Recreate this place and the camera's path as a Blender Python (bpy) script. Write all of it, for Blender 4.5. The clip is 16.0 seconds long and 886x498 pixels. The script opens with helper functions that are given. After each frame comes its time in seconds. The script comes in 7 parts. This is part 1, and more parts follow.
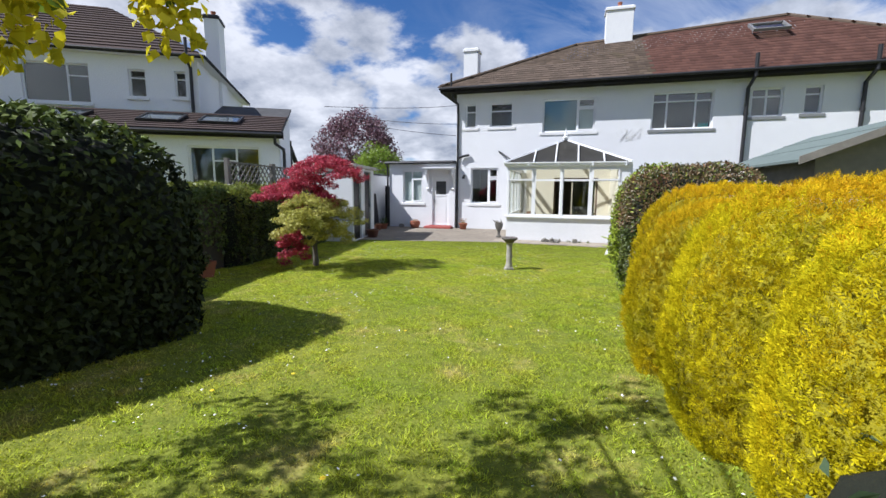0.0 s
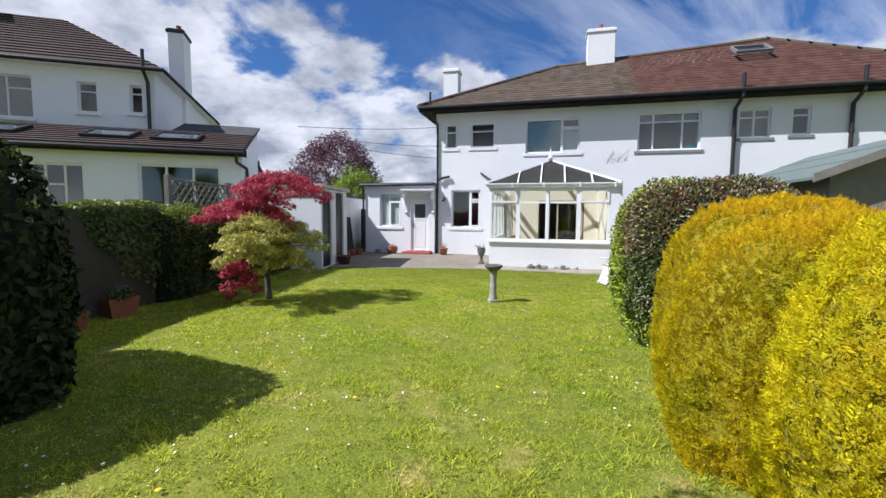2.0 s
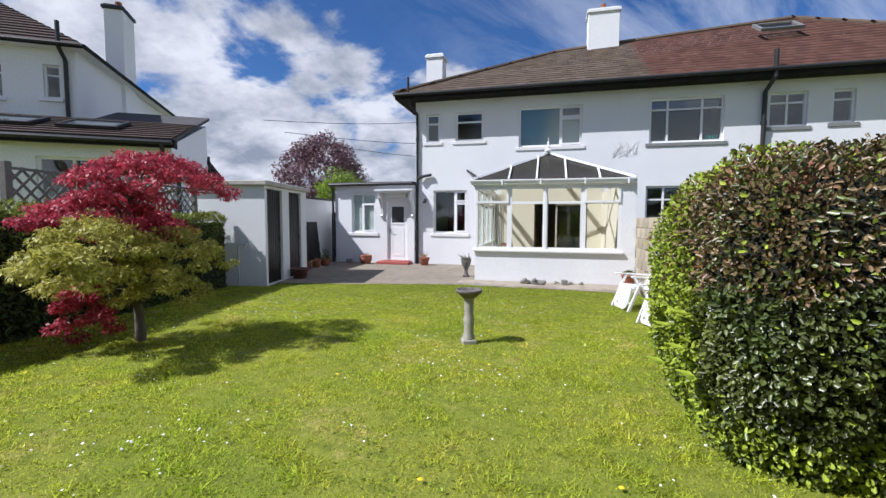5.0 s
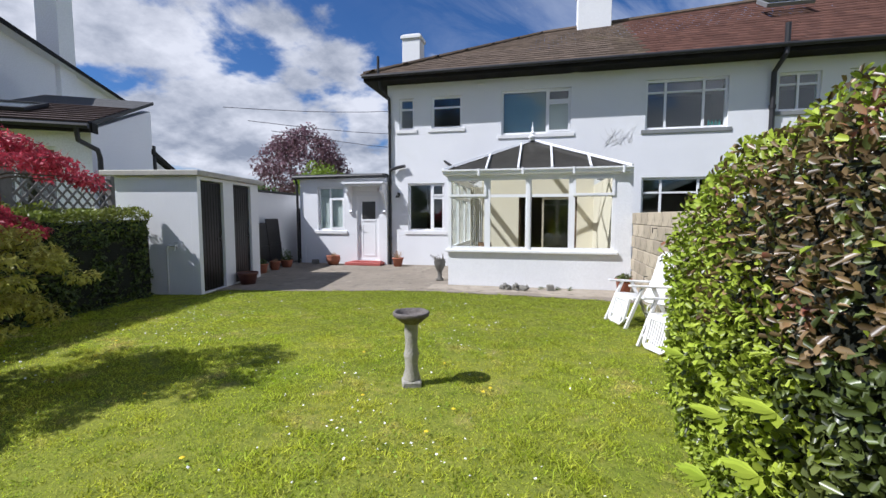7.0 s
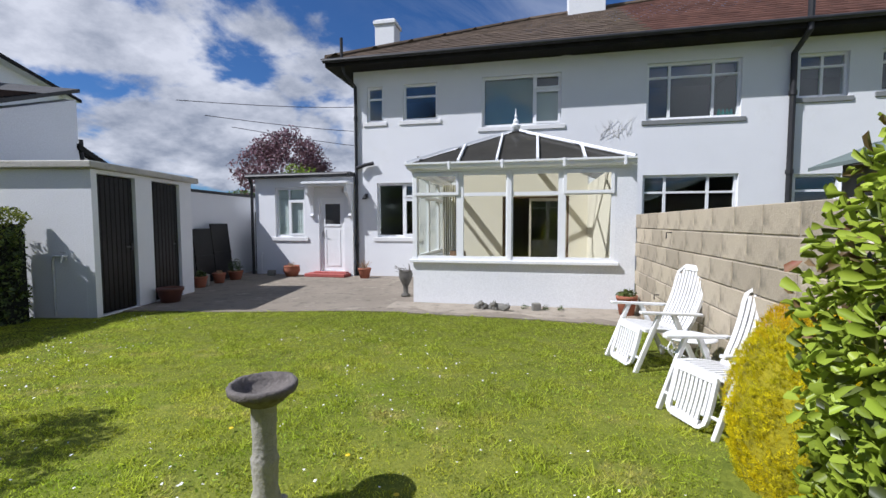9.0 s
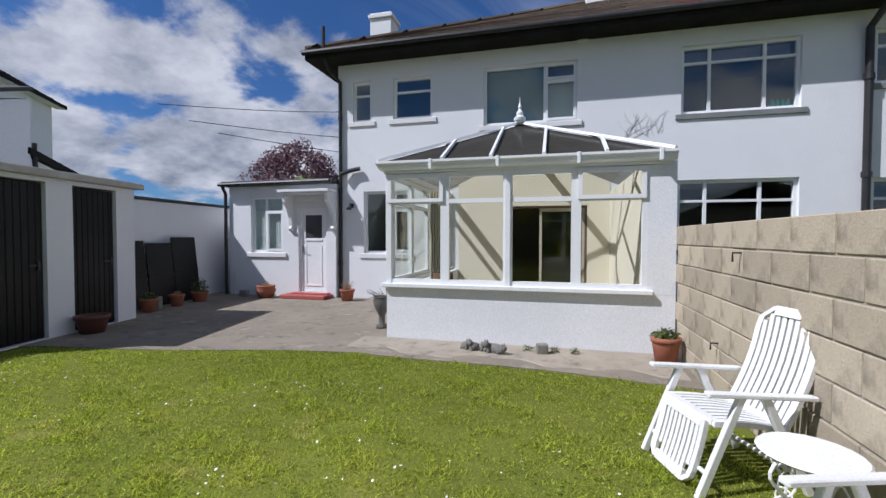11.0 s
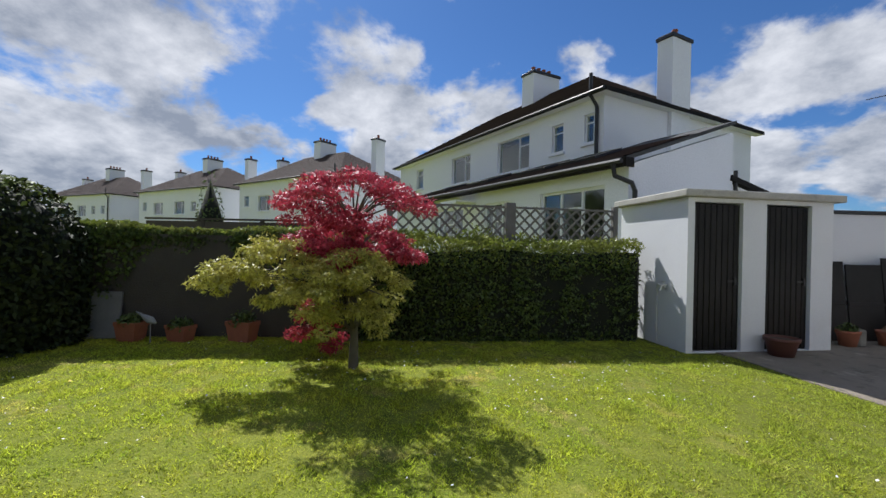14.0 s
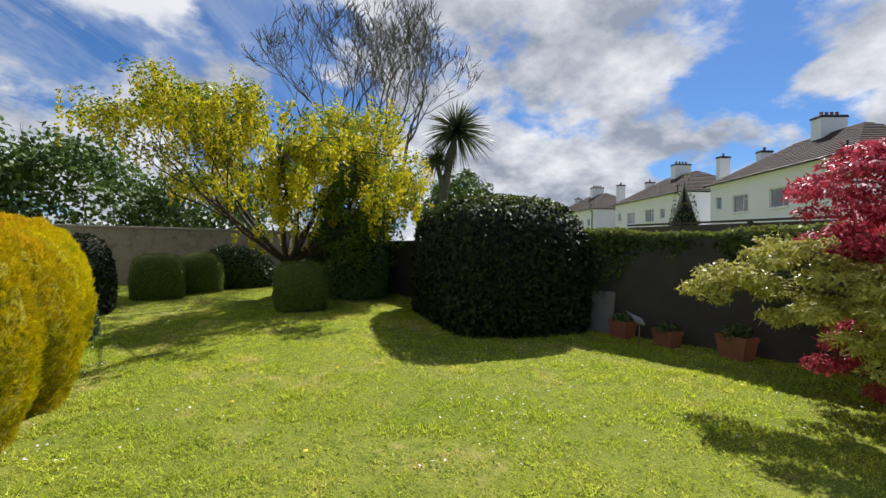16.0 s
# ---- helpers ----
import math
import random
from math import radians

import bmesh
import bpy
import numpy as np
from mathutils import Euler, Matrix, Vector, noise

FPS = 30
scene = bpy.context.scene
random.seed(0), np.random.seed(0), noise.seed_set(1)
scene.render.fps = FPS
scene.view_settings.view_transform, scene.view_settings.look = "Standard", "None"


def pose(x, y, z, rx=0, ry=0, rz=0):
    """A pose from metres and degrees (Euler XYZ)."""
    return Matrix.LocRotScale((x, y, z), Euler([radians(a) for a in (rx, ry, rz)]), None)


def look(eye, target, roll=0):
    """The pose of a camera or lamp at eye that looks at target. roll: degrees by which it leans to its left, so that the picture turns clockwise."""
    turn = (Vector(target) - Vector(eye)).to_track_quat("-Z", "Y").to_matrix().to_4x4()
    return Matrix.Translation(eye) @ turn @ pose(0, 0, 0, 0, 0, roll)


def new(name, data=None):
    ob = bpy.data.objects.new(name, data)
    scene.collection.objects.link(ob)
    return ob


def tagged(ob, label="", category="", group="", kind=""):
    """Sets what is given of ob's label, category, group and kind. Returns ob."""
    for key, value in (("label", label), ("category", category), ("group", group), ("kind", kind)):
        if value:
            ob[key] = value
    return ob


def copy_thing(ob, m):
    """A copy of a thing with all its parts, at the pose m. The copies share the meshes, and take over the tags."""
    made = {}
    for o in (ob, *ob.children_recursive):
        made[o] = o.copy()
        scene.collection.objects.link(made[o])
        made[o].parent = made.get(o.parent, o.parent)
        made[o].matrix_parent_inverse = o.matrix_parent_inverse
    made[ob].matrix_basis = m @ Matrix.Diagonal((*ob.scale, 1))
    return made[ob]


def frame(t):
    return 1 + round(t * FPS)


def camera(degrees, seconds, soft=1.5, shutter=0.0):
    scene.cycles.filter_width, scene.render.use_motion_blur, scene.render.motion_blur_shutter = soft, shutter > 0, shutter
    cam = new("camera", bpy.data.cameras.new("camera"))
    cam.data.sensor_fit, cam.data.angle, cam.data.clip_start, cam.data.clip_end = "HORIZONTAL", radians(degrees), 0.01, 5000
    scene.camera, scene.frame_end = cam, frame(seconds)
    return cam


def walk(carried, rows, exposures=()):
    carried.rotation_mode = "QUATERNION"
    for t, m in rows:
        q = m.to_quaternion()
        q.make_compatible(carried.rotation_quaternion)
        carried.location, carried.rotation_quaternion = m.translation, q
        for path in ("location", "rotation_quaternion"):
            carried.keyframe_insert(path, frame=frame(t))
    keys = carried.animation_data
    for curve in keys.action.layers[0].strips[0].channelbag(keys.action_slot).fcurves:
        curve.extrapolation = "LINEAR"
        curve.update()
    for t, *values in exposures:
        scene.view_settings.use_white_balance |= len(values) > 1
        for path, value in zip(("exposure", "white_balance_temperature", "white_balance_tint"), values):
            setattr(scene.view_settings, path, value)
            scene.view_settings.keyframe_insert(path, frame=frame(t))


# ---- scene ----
cam = camera(91.6, 16.0)
PATH = [
    (0, (0.769, -0.26, 1.613), (0.209, 1.641, 1.34), 0.4),
    (0.5, (0.812, -0.074, 1.581), (0.273, 1.831, 1.301), 0.8),
    (1, (0.694, 0.182, 1.566), (0.187, 2.099, 1.31), 0.5),
    (1.5, (0.54, 0.527, 1.565), (0.06, 2.457, 1.355), 0.3),
    (2, (0.603, 0.834, 1.545), (0.115, 2.767, 1.387), 0.4),
    (2.5, (0.529, 1.167, 1.521), (0.045, 3.104, 1.402), 0.3),
    (3, (0.48, 1.504, 1.492), (0.002, 3.443, 1.387), 0.4),
    (3.5, (0.485, 1.867, 1.555), (0.007, 3.805, 1.437), 0.2),
    (4, (0.429, 2.317, 1.492), (-0.043, 4.256, 1.372), 0.3),
    (6.5, (0.743, 4.284, 1.536), (0.275, 6.222, 1.38), -0.1),
    (7, (0.708, 4.641, 1.507), (0.271, 6.586, 1.355), -0.0),
    (7.5, (0.79, 5.073, 1.524), (0.366, 7.022, 1.373), -0.0),
    (8, (0.8, 5.484, 1.56), (0.388, 7.435, 1.404), -0.1),
    (8.5, (0.827, 5.915, 1.494), (0.418, 7.867, 1.353), -0.1),
    (9, (0.877, 6.343, 1.44), (0.466, 8.296, 1.319), -0.1),
    (11.5, (1.087, 8.376, 1.439), (0.504, 10.289, 1.413), 0.2),
    (12, (1.099, 8.583, 1.425), (0.159, 10.348, 1.431), 0.4),
    (12.5, (0.971, 8.631, 1.438), (-0.424, 10.063, 1.451), 0.8),
    (13, (0.854, 8.553, 1.449), (-0.905, 9.505, 1.459), 1.1),
    (13.5, (0.793, 8.414, 1.452), (-1.16, 8.844, 1.456), 1.2),
    (14, (0.713, 8.267, 1.441), (-1.287, 8.206, 1.439), 1.2),
    (14.5, (0.689, 8.175, 1.433), (-1.241, 7.651, 1.427), 1.0),
    (15, (0.642, 8.027, 1.428), (-1.105, 7.054, 1.416), 1.1),
    (15.5, (0.617, 7.924, 1.419), (-0.814, 6.527, 1.41), 0.9),
    (16, (0.578, 7.92, 1.403), (-0.465, 6.214, 1.397), 0.6),
]
walk(cam, [(t, look(eye, target, roll)) for t, eye, target, roll in PATH], [(0, 0.58, 5950, 13), (3.5, 0.51, 5950, 14), (9, 0.30, 5900, 14), (11.5, 0.08, 5850, 15), (12.5, 0.16, 5900, 14), (13.5, 0.34, 6050, 11), (14.5, 0.47, 6250, 11), (16, 0.53, 6400, 11)])

# ---- world, sun ----
SUN = Vector((-0.575, -0.345, 0.742))
sun = new("sun", bpy.data.lights.new("sun", "SUN"))
sun.data.energy, sun.data.angle, sun.data.color = 5.0, radians(0.53), (1.0, 0.965, 0.91)
sun.matrix_world = look(SUN * 60, (0, 0, 0))


def build_world():
    w = bpy.data.worlds.new("sky")
    scene.world = w
    w.use_nodes = True
    nt = w.node_tree
    nt.nodes.clear()
    N, L = nt.nodes.new, nt.links.new
    out, bg = N("ShaderNodeOutputWorld"), N("ShaderNodeBackground")
    sky = N("ShaderNodeTexSky")
    sky.sky_type, sky.sun_disc = "NISHITA", False
    sky.sun_elevation, sky.sun_rotation = radians(48), radians(239)
    sky.ozone_density, sky.dust_density, sky.air_density = 3.0, 0.3, 1.0
    tc, sep = N("ShaderNodeTexCoord"), N("ShaderNodeSeparateXYZ")
    L(tc.outputs["Generated"], sep.inputs[0])

    def m(op, a, b=None, c=None, clamp=False):
        n = N("ShaderNodeMath")
        n.operation, n.use_clamp = op, clamp
        for i, v in enumerate((a, b, c)):
            if v is None:
                continue
            if isinstance(v, (int, float)):
                n.inputs[i].default_value = v
            else:
                L(v, n.inputs[i])
        return n.outputs[0]

    zz = m("ADD", m("MAXIMUM", sep.outputs[2], 0.0), 0.38)
    comb = N("ShaderNodeCombineXYZ")
    comb_x, comb_y = m("DIVIDE", sep.outputs[0], zz), m("DIVIDE", sep.outputs[1], zz)
    L(comb_x, comb.inputs[0])
    L(comb_y, comb.inputs[1])
    comb.inputs[2].default_value = SKY_SEED

    def noise_at(scale, detail, rough, dist=0.0):
        n = N("ShaderNodeTexNoise")
        L(comb.outputs[0], n.inputs["Vector"])
        n.inputs["Scale"].default_value, n.inputs["Detail"].default_value = scale, detail
        n.inputs["Roughness"].default_value, n.inputs["Distortion"].default_value = rough, dist
        return n.outputs["Fac"]

    big, small = noise_at(1.15, 2.0, 0.5), noise_at(2.9, 10.0, 0.56, 0.15)
    cover = m("ADD", m("MULTIPLY", big, 0.75), m("MULTIPLY", small, 0.75))
    bank = m("ADD", m("MULTIPLY", sep.outputs[0], -0.030), m("MULTIPLY", sep.outputs[1], -0.030))
    southwest = m("MAXIMUM", m("ADD", m("MULTIPLY", sep.outputs[0], -0.82), m("MULTIPLY", sep.outputs[1], -0.57)), 0.0)
    bank = m("ADD", bank, m("MULTIPLY", m("MULTIPLY", southwest, southwest), 0.045))
    cover = m("ADD", cover, bank)
    low = m("MULTIPLY", m("SUBTRACT", 0.55, m("MAXIMUM", sep.outputs[2], 0.0)), 0.16)
    fac = N("ShaderNodeMapRange")
    fac.interpolation_type = "SMOOTHSTEP"
    L(m("ADD", cover, low), fac.inputs["Value"])
    fac.inputs["From Min"].default_value, fac.inputs["From Max"].default_value = 0.748, 0.832
    shade = N("ShaderNodeMapRange")
    L(noise_at(4.2, 8.0, 0.6), shade.inputs["Value"])
    shade.inputs["From Min"].default_value, shade.inputs["From Max"].default_value = 0.35, 0.65
    cloud, mix = N("ShaderNodeMix"), N("ShaderNodeMix")
    cloud.data_type = mix.data_type = "RGBA"
    L(shade.outputs[0], cloud.inputs["Factor"])
    cloud.inputs["A"].default_value, cloud.inputs["B"].default_value = (2.8, 3.1, 3.65, 1), (7.6, 7.65, 7.8, 1)
    tint = N("ShaderNodeMix")
    tint.data_type, tint.blend_type = "RGBA", "MULTIPLY"
    tint.inputs["Factor"].default_value = 1.0
    L(sky.outputs[0], tint.inputs["A"])
    tint.inputs["B"].default_value = (0.40, 0.61, 0.86, 1)
    L(m("MULTIPLY", fac.outputs[0], 0.96), mix.inputs["Factor"])
    L(tint.outputs["Result"], mix.inputs["A"])
    L(cloud.outputs["Result"], mix.inputs["B"])
    # thin high cloud, thicker towards the east
    veil_at = N("ShaderNodeCombineXYZ")
    L(m("MULTIPLY", m("ADD", comb_x, comb_y), 0.55), veil_at.inputs[0])
    L(m("MULTIPLY", m("SUBTRACT", comb_y, comb_x), 1.7), veil_at.inputs[1])
    wisp = N("ShaderNodeTexNoise")
    L(veil_at.outputs[0], wisp.inputs["Vector"])
    wisp.inputs["Scale"].default_value, wisp.inputs["Detail"].default_value = 1.7, 9.0
    wisp.inputs["Roughness"].default_value, wisp.inputs["Distortion"].default_value = 0.62, 0.9
    veil = N("ShaderNodeMapRange")
    L(wisp.outputs["Fac"], veil.inputs["Value"])
    veil.inputs["From Min"].default_value, veil.inputs["From Max"].default_value = 0.42, 0.72
    east = m("MULTIPLY_ADD", sep.outputs[0], 0.95, 0.40, clamp=True)
    thin = N("ShaderNodeMix")
    thin.data_type = "RGBA"
    L(m("MULTIPLY", veil.outputs[0], m("MULTIPLY", east, 0.95)), thin.inputs["Factor"])
    L(mix.outputs["Result"], thin.inputs["A"])
    thin.inputs["B"].default_value = (6.2, 6.6, 7.2, 1)
    L(thin.outputs["Result"], bg.inputs["Color"])
    bg.inputs["Strength"].default_value = 0.080
    L(bg.outputs[0], out.inputs[0])


SKY_SEED = 7.3
build_world()

# ---- materials ----
MATS = {}


def mat(name, c1, c2=None, rough=0.8, scale=6.0, bump=0.15, fine=60.0, metal=0.0, spec=0.4, per=0.0, trans=0.0, stain=None, island=0.0, stain2=None, drift=None):
    """A surface with two scales of variation. per: value change from object to object; island: from leaf to leaf; trans: light let through a leaf."""
    if name in MATS:
        return MATS[name]
    mt = bpy.data.materials.new(name)
    MATS[name] = mt
    mt.use_nodes = True
    nt = mt.node_tree
    N, L = nt.nodes.new, nt.links.new
    p = nt.nodes["Principled BSDF"]
    p.inputs["Roughness"].default_value, p.inputs["Metallic"].default_value = rough, metal
    p.inputs["Specular IOR Level"].default_value = spec
    tc = N("ShaderNodeTexCoord")

    def nz(s, d=4.0, r=0.6):
        n = N("ShaderNodeTexNoise")
        L(tc.outputs["Object"], n.inputs["Vector"])
        n.inputs["Scale"].default_value, n.inputs["Detail"].default_value, n.inputs["Roughness"].default_value = s, d, r
        return n.outputs["Fac"]

    def ramp(v, lo, hi):
        n = N("ShaderNodeMapRange")
        L(v, n.inputs["Value"])
        n.inputs["From Min"].default_value, n.inputs["From Max"].default_value = lo, hi
        return n.outputs[0]

    def mix(f, a, b, blend="MIX"):
        n = N("ShaderNodeMix")
        n.data_type, n.blend_type = "RGBA", blend
        for s, v in ((n.inputs["Factor"], f), (n.inputs["A"], a), (n.inputs["B"], b)):
            if isinstance(v, (int, float)):
                s.default_value = v
            elif isinstance(v, tuple):
                s.default_value = (*v, 1)
            else:
                L(v, s)
        return n.outputs["Result"]

    c2 = c2 or tuple(v * 0.8 for v in c1)
    col = mix(ramp(nz(scale), 0.32, 0.68), c1, c2)
    if fine:
        col = mix(ramp(nz(fine, 3.0), 0.3, 0.9), col, tuple(v * 0.72 for v in c1))
    for st in (stain, stain2):
        if not st:
            continue
        sc, sv, lo, hi = st
        col = mix(ramp(nz(sv, 6.0, 0.7), lo, hi), col, sc)
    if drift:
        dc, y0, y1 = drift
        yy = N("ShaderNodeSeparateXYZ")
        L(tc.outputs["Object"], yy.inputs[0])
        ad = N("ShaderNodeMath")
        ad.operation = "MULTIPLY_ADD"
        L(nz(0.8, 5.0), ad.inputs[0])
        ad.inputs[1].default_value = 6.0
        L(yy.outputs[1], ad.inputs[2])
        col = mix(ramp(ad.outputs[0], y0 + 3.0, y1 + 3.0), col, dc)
    if per or island:
        src = N("ShaderNodeObjectInfo").outputs["Random"] if per else N("ShaderNodeNewGeometry").outputs["Random Per Island"]
        k = per or island
        hs = N("ShaderNodeHueSaturation")
        n = N("ShaderNodeMapRange")
        L(src, n.inputs["Value"])
        n.inputs["To Min"].default_value, n.inputs["To Max"].default_value = 1 - k, 1 + k
        L(n.outputs[0], hs.inputs["Value"])
        L(col, hs.inputs["Color"])
        col = hs.outputs[0]
    L(col, p.inputs["Base Color"])
    if bump:
        b = N("ShaderNodeBump")
        b.inputs["Strength"].default_value, b.inputs["Distance"].default_value = bump, 0.02
        L(nz(fine or scale * 4, 5.0), b.inputs["Height"])
        L(b.outputs[0], p.inputs["Normal"])
    if trans:
        t, ms = N("ShaderNodeBsdfTranslucent"), N("ShaderNodeMixShader")
        L(col, t.inputs["Color"])
        ms.inputs[0].default_value = trans
        L(p.outputs[0], ms.inputs[1])
        L(t.outputs[0], ms.inputs[2])
        L(ms.outputs[0], nt.nodes["Material Output"].inputs["Surface"])
    return mt


def glass_mat(name, tint=(0.9, 0.95, 0.93), ior=1.5):
    """Clear glass: straight see-through with a mirror that grows towards grazing angles, alike from both sides."""
    mt = bpy.data.materials.new(name)
    mt.use_nodes = True
    nt = mt.node_tree
    N, L = nt.nodes.new, nt.links.new
    nt.nodes.remove(nt.nodes["Principled BSDF"])
    tr, gl, ms, lw, pw, mr = N("ShaderNodeBsdfTransparent"), N("ShaderNodeBsdfGlossy"), N("ShaderNodeMixShader"), N("ShaderNodeLayerWeight"), N("ShaderNodeMath"), N("ShaderNodeMapRange")
    tr.inputs[0].default_value = (*tint, 1)
    gl.inputs["Roughness"].default_value = 0.02
    lw.inputs[0].default_value = 0.5
    pw.operation = "POWER"
    pw.inputs[1].default_value = 4.0
    mr.inputs["To Min"].default_value = ((ior - 1) / (ior + 1)) ** 2
    mr.inputs["To Max"].default_value = 0.9
    L(lw.outputs["Facing"], pw.inputs[0])
    L(pw.outputs[0], mr.inputs["Value"])
    L(mr.outputs[0], ms.inputs[0])
    L(tr.outputs[0], ms.inputs[1])
    L(gl.outputs[0], ms.inputs[2])
    L(ms.outputs[0], nt.nodes["Material Output"].inputs["Surface"])
    return mt


GLASS = glass_mat("window_glass", ior=1.8)
GLASSC = glass_mat("conservatory_glass", (0.95, 0.97, 0.95), 1.38)
ROOFGLASS = mat("roof_sheet", (0.17, 0.165, 0.15), (0.13, 0.125, 0.115), 0.15, 3.0, 0.05, 30.0, spec=0.6, trans=0.7)
RENDERW = mat("white_render", (0.79, 0.80, 0.82), (0.74, 0.75, 0.77), 0.9, 1.2, 0.05, 60.0, spec=0.2, stain=((0.62, 0.62, 0.60), 1.4, 0.58, 0.95))
# paler and bluer than white_render: skylight on shaded neighbour walls, put into colour
RENDERF = mat("white_render_skylit", (0.86, 0.875, 0.91), (0.82, 0.835, 0.87), 0.9, 0.6, 0.2, 30.0, spec=0.2)
UPVC = mat("white_upvc", (0.84, 0.85, 0.86), (0.80, 0.81, 0.82), 0.35, 3.0, 0.02, 80.0)
SILLW = mat("white_sill", (0.78, 0.78, 0.78), (0.7, 0.7, 0.7), 0.8, 5.0, 0.2)
SILLG = mat("grey_sill", (0.24, 0.25, 0.25), (0.18, 0.19, 0.19), 0.8, 5.0, 0.2)
CREAM = mat("cream_wall", (0.74, 0.69, 0.57), (0.71, 0.66, 0.54), 0.9, 2.0, 0.05)
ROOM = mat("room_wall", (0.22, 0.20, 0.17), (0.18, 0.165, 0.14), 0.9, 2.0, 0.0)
ROOMFLOOR = mat("room_floor", (0.16, 0.10, 0.06), (0.12, 0.07, 0.04), 0.5, 3.0, 0.05)
BLACKP = mat("black_gutter", (0.018, 0.018, 0.02), (0.03, 0.03, 0.032), 0.45, 5.0, 0.1)
FASCIA = mat("black_fascia", (0.010, 0.009, 0.008), (0.022, 0.020, 0.018), 0.75, 3.0, 0.2, spec=0.15)
TILEB = mat("brown_tile", (0.120, 0.090, 0.068), (0.082, 0.063, 0.050), 0.95, 3.0, 0.3, 40.0, spec=0.15, per=0.22)
TILEBJ = mat("brown_tile_field", (0.120, 0.090, 0.068), (0.082, 0.063, 0.050), 0.95, 3.0, 0.3, 40.0, spec=0.15, island=0.25, stain=((0.13, 0.11, 0.06), 0.8, 0.55, 0.85))
TILERJ = mat("red_tile_field", (0.120, 0.060, 0.046), (0.084, 0.044, 0.036), 0.95, 3.0, 0.3, 40.0, spec=0.15, island=0.2)
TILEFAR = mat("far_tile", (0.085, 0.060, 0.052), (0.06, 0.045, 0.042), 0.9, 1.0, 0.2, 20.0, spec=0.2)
SLATE = mat("felt_roof", (0.05, 0.05, 0.052), (0.08, 0.08, 0.08), 0.85, 2.0, 0.3)
CONC = mat("patio_concrete", (0.29, 0.25, 0.20), (0.20, 0.17, 0.135), 0.95, 1.1, 0.7, 60.0, spec=0.2, stain=((0.10, 0.092, 0.07), 4.0, 0.54, 0.74), stain2=((0.42, 0.38, 0.31), 2.2, 0.56, 0.74))
CONCP = mat("pale_concrete", (0.40, 0.35, 0.28), (0.30, 0.26, 0.21), 0.95, 2.5, 0.7, 60.0, spec=0.2, stain=((0.15, 0.13, 0.10), 5.0, 0.55, 0.75))
BLOCK = mat("concrete_block", (0.45, 0.385, 0.285), (0.35, 0.30, 0.225), 0.95, 4.0, 0.4, 50.0, per=0.18, stain=((0.12, 0.11, 0.08), 4.0, 0.52, 0.78), stain2=((0.40, 0.36, 0.29), 2.2, 0.58, 0.8))
MORTAR = mat("mortar", (0.40, 0.36, 0.29), (0.32, 0.28, 0.23), 0.95, 6.0, 0.4)
FENCE = mat("dark_fence", (0.10, 0.085, 0.07), (0.07, 0.06, 0.05), 0.9, 3.0, 0.3, 40.0, per=0.15)
CONCW = mat("grey_wall", (0.075, 0.066, 0.055), (0.05, 0.045, 0.038), 0.95, 2.0, 0.4, 40.0)
DOORB = mat("black_door_boards", (0.010, 0.0095, 0.009), (0.018, 0.017, 0.016), 0.33, 3.0, 0.15, 40.0, spec=0.16)
TERRA = mat("terracotta", (0.36, 0.13, 0.075), (0.28, 0.10, 0.06), 0.85, 8.0, 0.2, 50.0, stain=((0.42, 0.32, 0.25), 6.0, 0.62, 0.9))
REDSTEP = mat("red_step", (0.40, 0.09, 0.075), (0.30, 0.08, 0.07), 0.7, 5.0, 0.2)
STONE = mat("bath_stone", (0.40, 0.38, 0.33), (0.28, 0.27, 0.24), 0.95, 6.0, 0.6, 50.0, stain=((0.14, 0.14, 0.12), 7.0, 0.55, 0.8))
STONED = mat("bath_bowl_stone", (0.19, 0.17, 0.155), (0.12, 0.105, 0.10), 0.95, 9.0, 0.6, 60.0, stain=((0.07, 0.06, 0.055), 12.0, 0.5, 0.7))
PLASTIC = mat("white_plastic", (0.82, 0.82, 0.81), (0.76, 0.76, 0.75), 0.4, 4.0, 0.03, 70.0)
TRELLIS = mat("trellis_wood", (0.20, 0.19, 0.175), (0.14, 0.13, 0.12), 0.9, 6.0, 0.3)
GREENROOF = mat("shed_roof_felt", (0.15, 0.19, 0.175), (0.12, 0.15, 0.14), 0.85, 1.5, 0.3)
GREYWOOD = mat("grey_wood", (0.24, 0.22, 0.19), (0.16, 0.15, 0.13), 0.9, 4.0, 0.3)
BARK = mat("bark", (0.10, 0.075, 0.055), (0.06, 0.045, 0.035), 0.95, 8.0, 0.7, 40.0)
BARKG = mat("grey_bark", (0.16, 0.145, 0.12), (0.10, 0.09, 0.075), 0.95, 8.0, 0.6, 40.0)
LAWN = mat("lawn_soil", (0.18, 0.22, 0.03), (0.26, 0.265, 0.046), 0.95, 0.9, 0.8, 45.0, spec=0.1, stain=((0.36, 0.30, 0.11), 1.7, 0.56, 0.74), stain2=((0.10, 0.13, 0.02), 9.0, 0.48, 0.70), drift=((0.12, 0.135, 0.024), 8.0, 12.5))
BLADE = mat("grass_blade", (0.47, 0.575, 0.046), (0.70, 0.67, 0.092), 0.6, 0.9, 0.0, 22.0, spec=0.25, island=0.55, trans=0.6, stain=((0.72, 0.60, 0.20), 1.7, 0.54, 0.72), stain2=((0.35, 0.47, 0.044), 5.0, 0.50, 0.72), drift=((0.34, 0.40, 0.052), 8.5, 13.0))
CLOVER = mat("clover_leaf", (0.27, 0.40, 0.05), (0.36, 0.46, 0.06), 0.6, 4.0, 0.0, 0, spec=0.2, island=0.35, trans=0.45)
